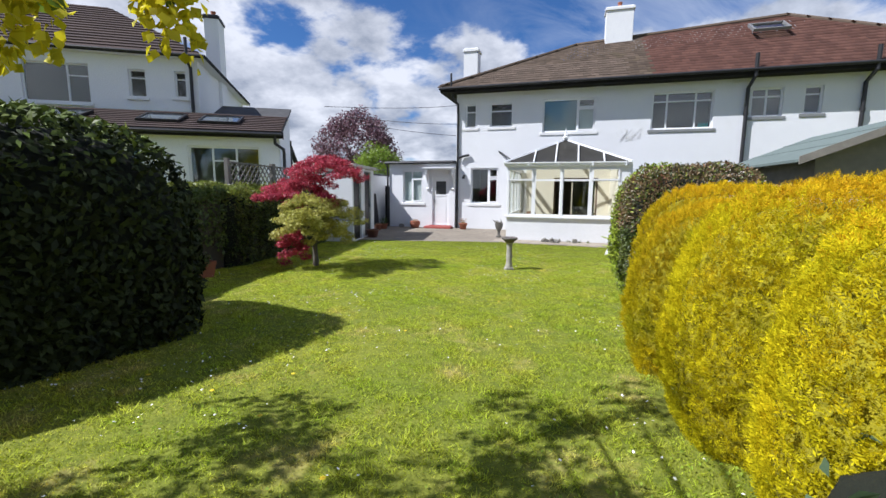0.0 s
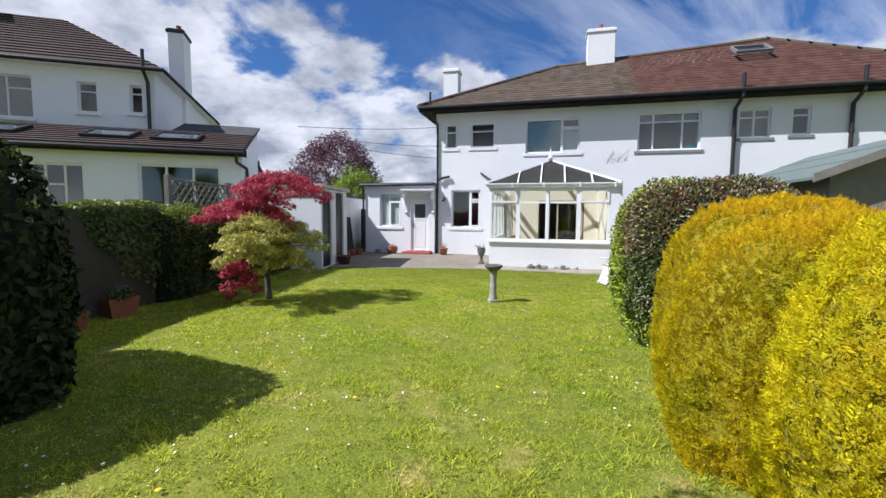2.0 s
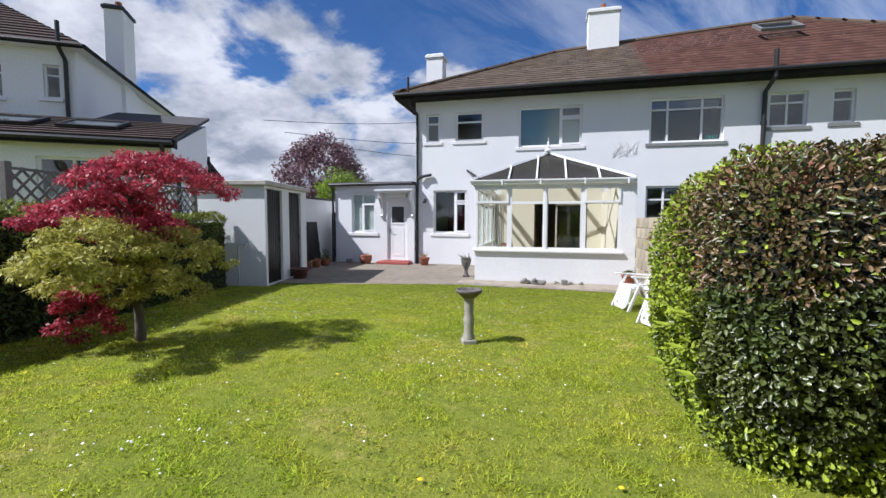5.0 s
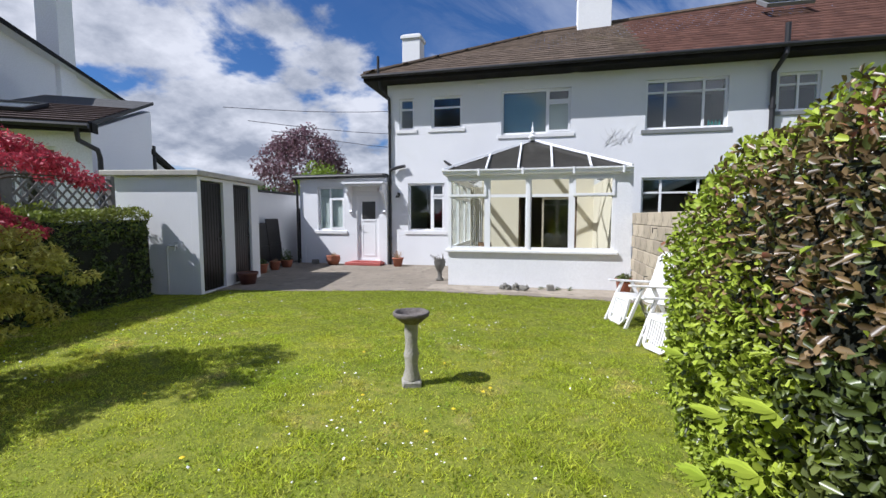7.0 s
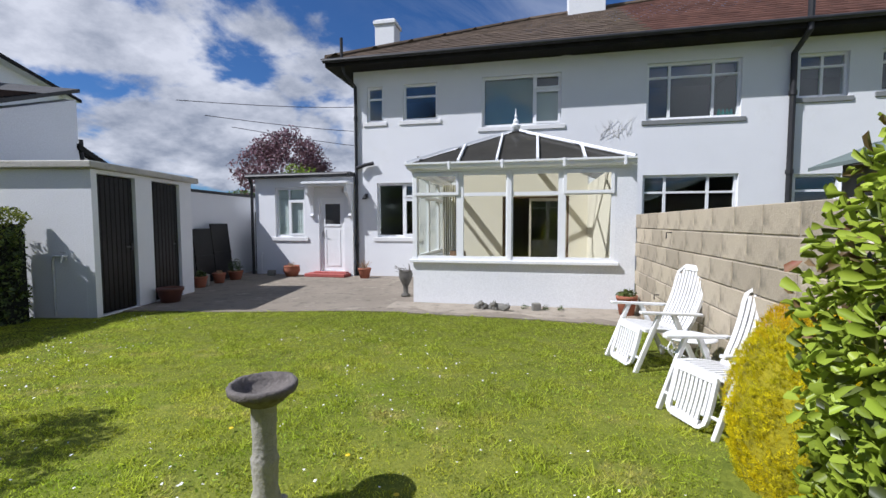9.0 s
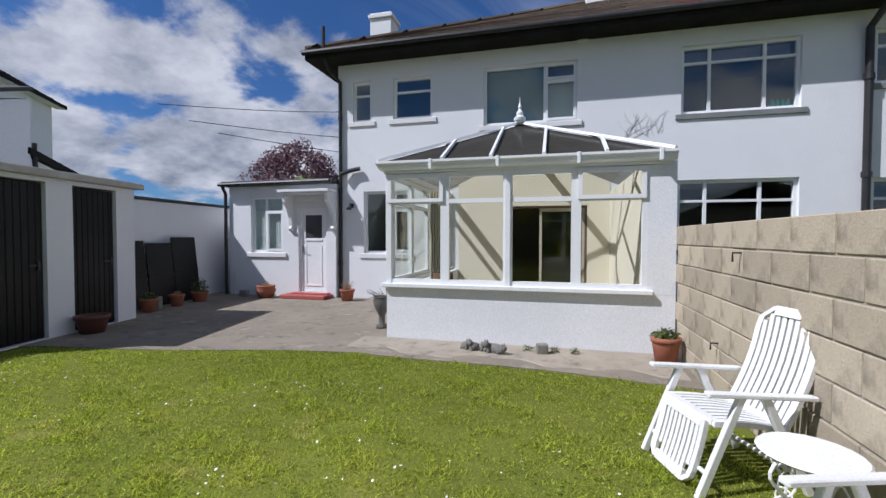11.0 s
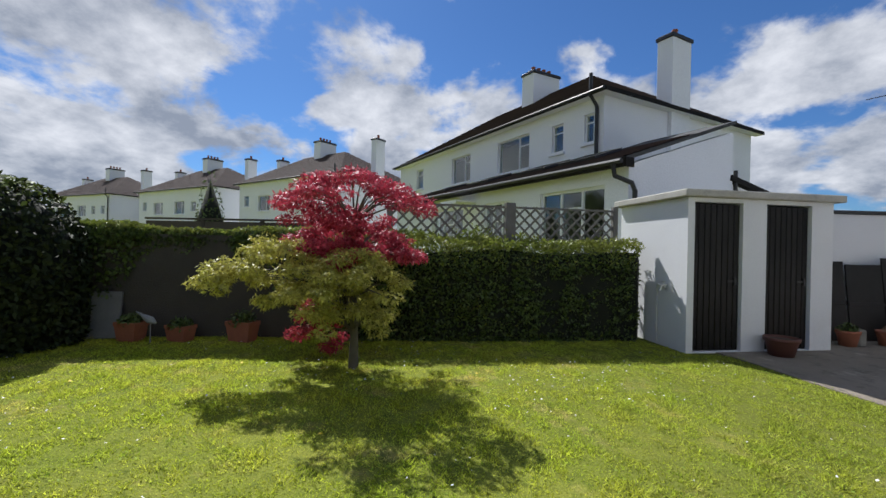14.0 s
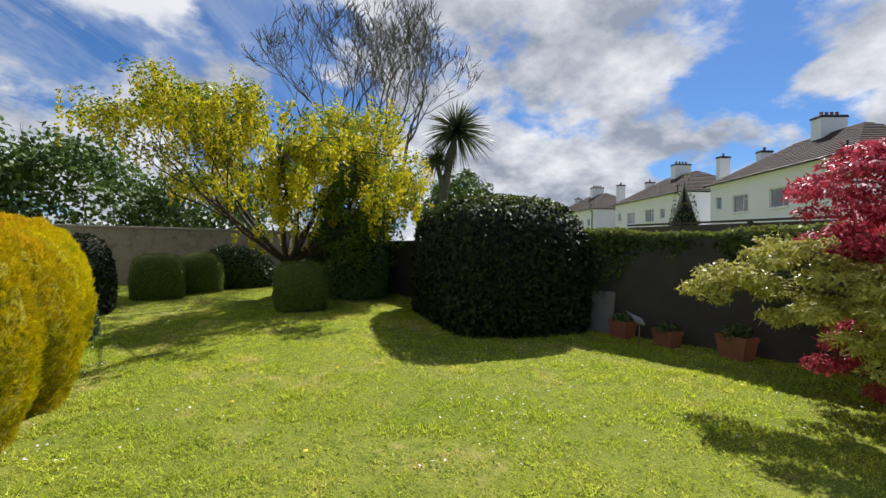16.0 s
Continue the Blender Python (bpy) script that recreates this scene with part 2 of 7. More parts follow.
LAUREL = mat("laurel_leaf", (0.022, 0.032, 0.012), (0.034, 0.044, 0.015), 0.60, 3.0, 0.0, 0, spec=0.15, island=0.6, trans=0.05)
# lighter olive leaf for the uppermost part of the laurel
LAURELY = mat("laurel_olive_leaf", (0.15, 0.185, 0.03), (0.08, 0.12, 0.022), 0.55, 3.0, 0.0, 0, spec=0.2, island=0.4, trans=0.12)
# near-black solid inside the foliage, painted as the shade between leaves
SHADECORE = mat("bush_shade_core", (0.010, 0.013, 0.007), (0.016, 0.018, 0.010), 0.95, 8.0, 0.5)
GOLD = mat("golden_conifer", (0.74, 0.61, 0.006), (0.60, 0.55, 0.008), 0.7, 2.5, 0.0, 0, spec=0.06, island=0.24, trans=0.42, stain=((0.36, 0.37, 0.010), 3.2, 0.52, 0.72), stain2=((0.66, 0.44, 0.010), 1.3, 0.55, 0.75))
GOLDOLIVE = mat("golden_conifer_olive", (0.60, 0.45, 0.004), (0.44, 0.40, 0.005), 0.7, 2.5, 0.0, 0, spec=0.06, island=0.28, trans=0.36, stain=((0.24, 0.29, 0.012), 2.6, 0.48, 0.70), stain2=((0.62, 0.38, 0.012), 1.3, 0.50, 0.72))
GOLDTOP = mat("golden_conifer_scorched", (0.70, 0.44, 0.010), (0.66, 0.50, 0.010), 0.7, 2.5, 0.0, 0, spec=0.06, island=0.2, trans=0.42, stain=((0.45, 0.25, 0.015), 6.0, 0.52, 0.72))
# darker than the sprays, so that the gaps between them look shaded
GOLDCORE = mat("golden_conifer_shade_core", (0.36, 0.31, 0.008), (0.20, 0.19, 0.008), 0.95, 12.0, 0.6)
SHRUB = mat("shrub_leaf", (0.075, 0.105, 0.028), (0.11, 0.13, 0.035), 0.34, 2.5, 0.0, 0, spec=0.5, island=0.6, trans=0.2)
SHRUBB = mat("shrub_bronze_leaf", (0.20, 0.13, 0.06), (0.13, 0.10, 0.045), 0.36, 3.5, 0.0, 0, spec=0.5, island=0.6, trans=0.2, stain=((0.24, 0.07, 0.05), 4.5, 0.55, 0.7))
# yellow-green of young shoots, also used to paint sunlight on the shrub
SHRUBG = mat("shrub_young_lit_leaf", (0.36, 0.43, 0.05), (0.26, 0.35, 0.035), 0.4, 3.0, 0.0, 0, spec=0.3, island=0.35, trans=0.3)
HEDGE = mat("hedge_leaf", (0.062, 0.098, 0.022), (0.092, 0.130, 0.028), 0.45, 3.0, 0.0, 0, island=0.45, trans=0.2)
# brighter copy of the hedge leaf, with sunlight put into its colour
HEDGELIT = mat("hedge_sunlit_leaf", (0.17, 0.22, 0.03), (0.22, 0.24, 0.05), 0.45, 3.0, 0.0, 0, island=0.35, trans=0.35)
MAPLER = mat("maple_red_leaf", (0.50, 0.065, 0.10), (0.34, 0.035, 0.06), 0.5, 3.0, 0.0, 0, island=0.4, trans=0.42)
MAPLEY = mat("maple_yellow_leaf", (0.50, 0.46, 0.11), (0.38, 0.38, 0.07), 0.5, 3.0, 0.0, 0, island=0.35, trans=0.4)
LABG = mat("laburnum_leaf", (0.13, 0.21, 0.026), (0.18, 0.24, 0.03), 0.5, 3.0, 0.0, 0, island=0.4, trans=0.42)
LABY = mat("laburnum_blossom", (0.72, 0.62, 0.014), (0.60, 0.54, 0.012), 0.6, 3.0, 0.0, 0, island=0.25, trans=0.42)
BOXL = mat("box_leaf", (0.15, 0.20, 0.022), (0.19, 0.23, 0.025), 0.5, 3.0, 0.0, 0, island=0.35, trans=0.3)
BOXCORE = mat("box_core", (0.10, 0.13, 0.018), (0.06, 0.09, 0.014), 0.95, 12.0, 0.5)
TREEG = mat("tree_leaf", (0.11, 0.18, 0.04), (0.08, 0.14, 0.03), 0.5, 1.0, 0.0, 0, island=0.4, trans=0.3)
TREEL = mat("lime_tree_leaf", (0.22, 0.30, 0.03), (0.16, 0.24, 0.025), 0.5, 1.0, 0.0, 0, island=0.35, trans=0.35)
TREEP = mat("purple_tree_leaf", (0.23, 0.13, 0.16), (0.13, 0.07, 0.085), 0.5, 1.0, 0.0, 0, island=0.45, trans=0.3)
PALM = mat("palm_leaf", (0.06, 0.085, 0.03), (0.10, 0.11, 0.045), 0.45, 3.0, 0.0, 0, island=0.4, trans=0.2)
DAISY = mat("daisy_petal", (0.85, 0.85, 0.82), (0.8, 0.8, 0.78), 0.6, 9.0, 0.0, 0)
DANDE = mat("dandelion_petal", (0.75, 0.55, 0.02), (0.7, 0.5, 0.02), 0.6, 9.0, 0.0, 0)


# ---- building helpers ----
def part(name, bm, material, parent=None, label="", smooth=False):
    me = bpy.data.meshes.new(name)
    bm.normal_update()
    bm.to_mesh(me)
    bm.free()
    me.materials.append(material)
    if smooth:
        me.shade_smooth()
    ob = new(name, me)
    if parent:
        ob.parent = parent
    if label:
        ob["label"] = label
    return ob


def empty(name, m=None):
    ob = new(name)
    ob.empty_display_size = 0.1
    if m is not None:
        ob.matrix_basis = m
    return ob


def box(bm, x0, x1, y0, y1, z0, z1, bev=0.0):
    v = [bm.verts.new((x, y, z)) for z in (z0, z1) for x, y in ((x0, y0), (x1, y0), (x1, y1), (x0, y1))]
    fs = [bm.faces.new([v[i] for i in f]) for f in ((3, 2, 1, 0), (4, 5, 6, 7), (0, 1, 5, 4), (1, 2, 6, 5), (2, 3, 7, 6), (3, 0, 4, 7))]
    if bev:
        bmesh.ops.bevel(bm, geom=list({e for f in fs for e in f.edges}), offset=bev, segments=1, affect="EDGES")
    return bm


def boxes(*bs, bev=0.0):
    bm = bmesh.new()
    for b in bs:
        box(bm, *b, bev=bev)
    return bm


def tube(bm, pts, radii, seg=8, cap=True):
    """A tapered tube along the points."""
    rings = []
    pts = [Vector(p) for p in pts]
    for i, p in enumerate(pts):
        d = (pts[min(i + 1, len(pts) - 1)] - pts[max(i - 1, 0)]).normalized()
        a = d.orthogonal().normalized() if i == 0 else (a - d * a.dot(d)).normalized()
        b = d.cross(a)
        rings.append([bm.verts.new(p + (a * math.cos(k) + b * math.sin(k)) * radii[i]) for k in (2 * math.pi * j / seg for j in range(seg))])
    for r, s in zip(rings, rings[1:]):
        for j in range(seg):
            bm.faces.new((r[j], r[(j + 1) % seg], s[(j + 1) % seg], s[j]))
    if cap:
        bm.faces.new(rings[0][::-1])
        bm.faces.new(rings[-1])
    return bm


def lathe(bm, prof, seg=24, at=(0, 0, 0)):
    """A turned shape: rows of radius and height, bottom to top; ends with radius 0 close it."""
    rings = []
    for r, z in prof:
        if r < 1e-6:
            rings.append([bm.verts.new((at[0], at[1], at[2] + z))])
        else:
            rings.append([bm.verts.new((at[0] + r * math.cos(2 * math.pi * j / seg), at[1] + r * math.sin(2 * math.pi * j / seg), at[2] + z)) for j in range(seg)])
    for a, b in zip(rings, rings[1:]):
        for j in range(seg):
            k = (j + 1) % seg
            if len(a) == 1:
                bm.faces.new((a[0], b[k], b[j]))
            elif len(b) == 1:
                bm.faces.new((a[j], a[k], b[0]))
            else:
                bm.faces.new((a[j], a[k], b[k], b[j]))
    return bm


def wall_bm(u0, u1, z0, z1, holes, thick):
    """A wall in the xz plane, its outer face at y = 0 and its inner face at y = thick, with holes (u0, u1, z0, z1) through it."""
    us = sorted({u0, u1, *[h[0] for h in holes], *[h[1] for h in holes]})
    zs = sorted({z0, z1, *[h[2] for h in holes], *[h[3] for h in holes]})
    bm, cache = bmesh.new(), {}

    def v(i, j, k):
        if (i, j, k) not in cache:
            cache[i, j, k] = bm.verts.new((us[i], thick * k, zs[j]))
        return cache[i, j, k]

    def solid(i, j):
        if not (0 <= i < len(us) - 1 and 0 <= j < len(zs) - 1):
            return False
        u, z = (us[i] + us[i + 1]) / 2, (zs[j] + zs[j + 1]) / 2
        return not any(h[0] < u < h[1] and h[2] < z < h[3] for h in holes)

    for i in range(len(us) - 1):
        for j in range(len(zs) - 1):
            if not solid(i, j):
                continue
            bm.faces.new((v(i, j, 0), v(i + 1, j, 0), v(i + 1, j + 1, 0), v(i, j + 1, 0)))
            bm.faces.new((v(i, j + 1, 1), v(i + 1, j + 1, 1), v(i + 1, j, 1), v(i, j, 1)))
            for di, dj, e in ((-1, 0, ((0, 1), (0, 0))), (1, 0, ((1, 0), (1, 1))), (0, -1, ((0, 0), (1, 0))), (0, 1, ((1, 1), (0, 1)))):
                if not solid(i + di, j + dj):
                    (a, b), (c, d) = e
                    bm.faces.new((v(i + a, j + b, 0), v(i + a, j + b, 1), v(i + c, j + d, 1), v(i + c, j + d, 0)))
    return bm


def window(name, w, h, mulls=(), trans=(), m=None, parent=None, frame_w=0.06, material=None, sashes=(), depth=0.07, label="", sill=None, sill_mat=None):
    """A framed window standing at the origin in the xz plane, its lower left corner there. mulls: x of uprights; trans: (x0, x1, z) of cross bars;
    sashes: (x0, x1, z0, z1) of opening lights with a frame of their own."""
    material = material or UPVC
    f = frame_w
    root = empty(name, m)
    if parent:
        root.parent = parent
    bm = boxes((0, w, 0, depth, 0, f), (0, w, 0, depth, h - f, h), (0, f, 0, depth, f, h - f), (w - f, w, 0, depth, f, h - f))
    for x in mulls:
        box(bm, x - f * 0.45, x + f * 0.45, 0.004, depth - 0.004, f, h - f)
    for x0, x1, z in trans:
        box(bm, x0, x1, 0.008, depth - 0.008, z - f * 0.4, z + f * 0.4)
    part("window_frame", bm, material, root)
    for x0, x1, z0, z1 in sashes:
        s = f * 0.75
        part("sash", boxes((x0, x1, -0.02, 0.03, z0, z0 + s), (x0, x1, -0.02, 0.03, z1 - s, z1), (x0, x0 + s, -0.02, 0.03, z0 + s, z1 - s), (x1 - s, x1, -0.02, 0.03, z0 + s, z1 - s)), material, root)
    xs = [f * 0.5, *sorted(mulls), w - f * 0.5]
    for a, b in zip(xs, xs[1:]):
        zs = [f * 0.5, *sorted(z for x0, x1, z in trans if x0 <= (a + b) / 2 <= x1), h - f * 0.5]
        for c, d in zip(zs, zs[1:]):
            g = part("pane", boxes((a + 0.01, b - 0.01, depth * 0.45, depth * 0.45 + 0.006, c + 0.01, d - 0.01)), GLASS, root)
            g.visible_shadow = False
    if sill:
        part("window_sill", boxes((-sill, w + sill, -0.10, 0.05, -0.11, -0.004), bev=0.008), sill_mat or SILLW, root)
    return root


# ---- foliage helpers ----
def raw_mesh(name, verts, quads, material, parent=None, label="", tris=False):
    """A mesh out of arrays, all quads or all triangles."""
    k = 3 if tris else 4
    me = bpy.data.meshes.new(name)
    me.vertices.add(len(verts))
    me.vertices.foreach_set("co", np.asarray(verts, np.float32).ravel())
    me.loops.add(len(quads) * k)
    me.loops.foreach_set("vertex_index", np.asarray(quads, np.int32).ravel())
    me.polygons.add(len(quads))
    me.polygons.foreach_set("loop_start", np.arange(len(quads), dtype=np.int32) * k)
    me.update(calc_edges=True)
    me.materials.append(material)
    ob = new(name, me)
    if parent:
        ob.parent = parent
    if label:
        ob["label"] = label
    return ob


def unit(a):
    return a / np.maximum(np.linalg.norm(a, axis=-1, keepdims=True), 1e-9)


def leaves(name, pts, nrm, length, width, material, parent, rng, droop=0.0, spread=0.8, fold=0.12, label="", out=0.35, broad=False):
    """Folded leaf blades at the points, lying roughly along the surface given by the normals. broad: rounded leaves, else pointed ones."""
    n = len(pts)
    d = unit(rng.normal(size=(n, 3)))
    d = unit(d - nrm * (d * nrm).sum(1, keepdims=True) * spread + nrm * out + np.array([0, 0, -droop]))
    s = unit(np.cross(d, nrm + 0.45 * rng.normal(size=(n, 3))))
    up = np.cross(s, d)
    L = length * rng.uniform(0.65, 1.25, (n, 1))
    W = width * rng.uniform(0.7, 1.2, (n, 1)) * 0.5
    if broad:
        lo, hi, tip = pts + d * L * 0.35 + up * L * fold * 0.5, pts + d * L * 0.78 + up * L * fold * 0.6, pts + d * L
        v = np.stack([pts, lo + s * W * 0.85 + up * L * fold, hi + s * W + up * L * fold, tip, hi - s * W + up * L * fold, lo - s * W * 0.85 + up * L * fold], 1).reshape(-1, 3)
        b = np.arange(n)[:, None, None] * 6
        return raw_mesh(name, v, (b + np.array([[0, 1, 2, 3], [0, 3, 4, 5]])[None]).reshape(-1, 4), material, parent, label)
    mid = pts + d * L * 0.5
    v = np.stack([pts, mid + s * W + up * L * fold, pts + d * L, mid - s * W + up * L * fold], 1).reshape(-1, 3)
    return raw_mesh(name, v, np.arange(n * 4).reshape(n, 4), material, parent, label)


def wobble(u, k, seed):
    r = np.random.RandomState(seed)
    out = 0
    for f in (1.6, 3.1, 5.7):
        w = r.normal(size=(4, 3)) * f
        ph = r.uniform(0, 6.28, 4)
        out = out + np.sin(u @ w.T + ph).sum(-1) / f
    return 1 + k * out / 2.2


def blob(n, a, b, c, p, rng, seed=1, rough=0.05, base=1.0, lower=0.0):
    """Points and normals on a rounded, clipped shape that stands on z = 0: half widths a, b and height c; p: squareness; base: width at the foot."""
    u = unit(rng.normal(size=(n, 3)))
    u[:, 2] = np.abs(u[:, 2]) if lower == 0 else u[:, 2]
    zc = c * lower
    hh = np.where(u[:, 2] > 0, c - zc, max(zc, 1e-3))
    r = ((np.abs(u[:, 0]) / a) ** p + (np.abs(u[:, 1]) / b) ** p + (np.abs(u[:, 2]) / hh) ** p) ** (-1 / p)
    q = u * (r * wobble(u, rough, seed))[:, None]
    g = np.sign(u) * np.stack([(np.abs(u[:, 0]) / a) ** (p - 1) / a, (np.abs(u[:, 1]) / b) ** (p - 1) / b, (np.abs(u[:, 2]) / hh) ** (p - 1) / hh], 1)
    q[:, 2] += zc
    t = np.clip(q[:, 2] / (0.5 * c), 0, 1)
    k = base + (1 - base) * (t * (2 - t))
    q[:, :2] *= k[:, None]
    return q, unit(g)


def blob_core(name, a, b, c, p, seed, rough, base, material, parent, lower=0.0, shrink=0.93, seg=28, rings=16):
    bm = bmesh.new()
    bmesh.ops.create_uvsphere(bm, u_segments=seg, v_segments=rings, radius=1)
    u = np.array([v.co[:] for v in bm.verts])
    u = unit(u)
    zc = c * lower
    uz = np.abs(u[:, 2])
    hh = np.where(u[:, 2] > 0, c - zc, max(zc, 0.02))
    r = ((np.abs(u[:, 0]) / a) ** p + (np.abs(u[:, 1]) / b) ** p + (uz / hh) ** p) ** (-1 / p)
    q = u * (r * wobble(u, rough, seed))[:, None] * shrink
    q[:, 2] += zc
    t = np.clip(q[:, 2] / (0.5 * c), 0, 1)
    q[:, :2] *= (base + (1 - base) * (t * (2 - t)))[:, None]
    for v, w in zip(bm.verts, q):
        v.co = w
    return part(name, bm, material, parent, smooth=True)


def ground_z(y):
    return 0.02 * (11.7 - max(min(y, 11.7), -8.0))

# ---- ground ----
def build_ground():
    bm = bmesh.new()
    ys = [-400, -60, -20, -8, -6, -4, -2, 0, 2, 4, 6, 8, 10, 11.7, 14, 22, 40, 120, 400]
    xs = [-400, -100, -30, -12, -7, -4, -2, 0, 2, 4, 8, 30, 100, 400]
    g = [[bm.verts.new((x, y, ground_z(y) - (0.01 if y > 12 else 0))) for x in xs] for y in ys]
    for a, b in zip(g, g[1:]):
        for i in range(len(xs) - 1):
            bm.faces.new((a[i], a[i + 1], b[i + 1], b[i]))
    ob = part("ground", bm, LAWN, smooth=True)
    return tagged(ob, "garden lawn with yellowed patches, rising to the back", "lawn", kind="structure")


build_ground()


def patio_edge(x):
    """The lawn's edge along the patio."""
    return 12.62 - 0.10 * (x - 2.2) + 0.05 * math.sin(1.7 * x) if x > -1.2 else 12.96 + 0.20 * (x + 1.2) + 0.04 * math.sin(2.1 * x)


def build_patio():
    bm = bmesh.new()
    xs = [2.48 - 0.25 * i for i in range(40)]
    top = [[bm.verts.new((x, y, 0.012)) for x in xs] for y in (13.6, 15.5, 17.3, 24.0)]
    edge = [bm.verts.new((x, patio_edge(x), 0.012)) for x in xs]
    foot = [bm.verts.new((x, patio_edge(x), -0.1)) for x in xs]
    rows = [foot, edge, *top]
    for a, b in zip(rows, rows[1:]):
        for i in range(len(xs) - 1):
            bm.faces.new((a[i + 1], a[i], b[i], b[i + 1]))
    tagged(part("patio_floor", bm, CONC), "worn grey concrete patio along the house", "patio", kind="structure")


build_patio()


def patio_strip():
    """A paler, cracked strip of concrete along the foot of the conservatory."""
    bm = bmesh.new()
    n = 30
    rows = []
    for i in range(n + 1):
        x = -1.55 + 3.95 * i / n
        y0 = patio_edge(x) + 0.22 + 0.09 * math.sin(4.1 * x) + 0.05 * math.sin(11 * x)
        rows.append([bm.verts.new((x, y, z)) for y, z in ((y0, 0.010), (y0 + 0.02, 0.022), (13.735, 0.024))])
    for a, b in zip(rows, rows[1:]):
        for k in range(2):
            bm.faces.new((a[k], b[k], b[k + 1], a[k + 1]))
    tagged(part("patio_strip", bm, CONCP), "pale worn concrete strip along the conservatory wall", "patio", kind="structure")


patio_strip()

# ---- main house: two halves of one pair ----
YF = 17.34
UP = [(-3.50, -3.04, 4.11, 5.03), (-2.50, -1.58, 4.11, 5.04), (-0.43, 1.50, 3.84, 5.08), (3.42, 5.40, 3.82, 5.12), (6.50, 7.44, 4.15, 5.1), (8.02, 8.55, 4.2, 5.1)]
DOWN = [(-3.24, -2.10, 1.06, 2.50), (0.1, 1.72, 0.06, 2.1), (3.38, 5.40, 1.2, 2.55), (6.5, 7.4, 1.3, 2.5)]


def build_house():
    def wall(name, bm, mtl, m, label):
        ob = part(name, bm, mtl)
        ob.matrix_basis = m
        return tagged(ob, label, "wall", kind="structure")

    wall("wall_north", wall_bm(-3.87, 13.3, -0.2, 5.62, UP + DOWN, 0.28), RENDERW, pose(0, YF, 0), "white rendered back wall of the two-storey house pair")
    wall("wall_west", wall_bm(0.0, 7.73, -0.2, 5.62, [], 0.28), RENDERW, pose(-3.868, YF + 8.015, 0, 0, 0, -90), "white rendered side wall of the house")
    wall("wall_far", wall_bm(-3.87, 13.3, -0.2, 5.62, [], 0.28), RENDERW, pose(0, YF + 8.02, 0), "plain front wall of the house")
    wall("wall_east", wall_bm(0, 7.73, -0.2, 5.62, [], 0.28), RENDERW, pose(13.298, YF + 0.285, 0, 0, 0, 90), "plain end wall of the house pair")
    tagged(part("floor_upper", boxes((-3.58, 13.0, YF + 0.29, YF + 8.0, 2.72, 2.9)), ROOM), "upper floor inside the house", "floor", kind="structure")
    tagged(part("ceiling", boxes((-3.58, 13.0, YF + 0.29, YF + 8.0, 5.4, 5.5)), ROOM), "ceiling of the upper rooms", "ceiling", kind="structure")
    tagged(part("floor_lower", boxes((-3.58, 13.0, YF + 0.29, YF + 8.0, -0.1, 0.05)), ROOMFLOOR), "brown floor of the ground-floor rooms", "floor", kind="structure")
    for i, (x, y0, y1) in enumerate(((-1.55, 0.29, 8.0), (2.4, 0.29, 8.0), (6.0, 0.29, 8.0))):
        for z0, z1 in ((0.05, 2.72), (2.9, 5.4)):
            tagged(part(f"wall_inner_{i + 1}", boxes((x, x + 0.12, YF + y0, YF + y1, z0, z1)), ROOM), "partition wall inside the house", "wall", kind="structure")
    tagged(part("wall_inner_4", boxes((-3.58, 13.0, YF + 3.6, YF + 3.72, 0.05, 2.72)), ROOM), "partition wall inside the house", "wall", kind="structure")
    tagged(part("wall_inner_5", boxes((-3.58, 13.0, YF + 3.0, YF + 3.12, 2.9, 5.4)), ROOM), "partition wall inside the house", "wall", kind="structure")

    def win(num, h, mulls, trans, sashes=(), grey=False, label="", sill=0.1):
        x0, x1, z0, z1 = h
        ob = window(f"window_{num}", x1 - x0, z1 - z0, mulls, trans, pose(x0, YF + 0.07, z0), sashes=sashes, sill=sill, sill_mat=SILLG if grey else SILLW)
        return tagged(ob, label, "window", kind="structure")

    def wh(h):
        return h[1] - h[0], h[3] - h[2]

    w, h = wh(UP[0])
    win(1, UP[0], (), ((0, w, h * 0.66),), label="narrow white-framed upper window with a top light")
    w, h = wh(UP[1])
    win(2, UP[1], (), ((0, w, h * 0.66),), label="white-framed upper window with a top light")
    w, h = wh(UP[2])
    win(3, UP[2], (1.28,), ((1.28, w, h * 0.70),), ((1.30, w - 0.03, 0.05, h * 0.69), (1.30, w - 0.03, h * 0.72, h - 0.04)), label="wide white upper window with a large fixed pane")
    w, h = wh(UP[3])
    win(4, UP[3], (0.5, 1.42), ((0, w, h * 0.75),), grey=True, label="wide white-framed upper window over a dark grey sill")
    w, h = wh(UP[4])
    win(5, UP[4], (0.47,), ((0, w, h * 0.7),), grey=True, label="two-light white-framed window over a dark grey sill")
    w, h = wh(UP[5])
    win(6, UP[5], (), ((0, w, h * 0.7),), grey=True, label="narrow white-framed window over a dark grey sill")
    w, h = wh(DOWN[0])
    win(7, DOWN[0], (0.72,), ((0.72, w, h * 0.72),), ((0.75, w - 0.03, 0.05, h * 0.70), (0.75, w - 0.03, h * 0.74, h - 0.04)), label="white kitchen window beside the conservatory")
    w, h = wh(DOWN[2])
    win(8, DOWN[2], (0.5, 1.42), ((0, w, h * 0.70),), grey=True, label="wide white-framed ground-floor window above the garden wall")
    w, h = wh(DOWN[3])
    win(9, DOWN[3], (), ((0, w, h * 0.7),), label="small ground-floor window behind the garden wall")
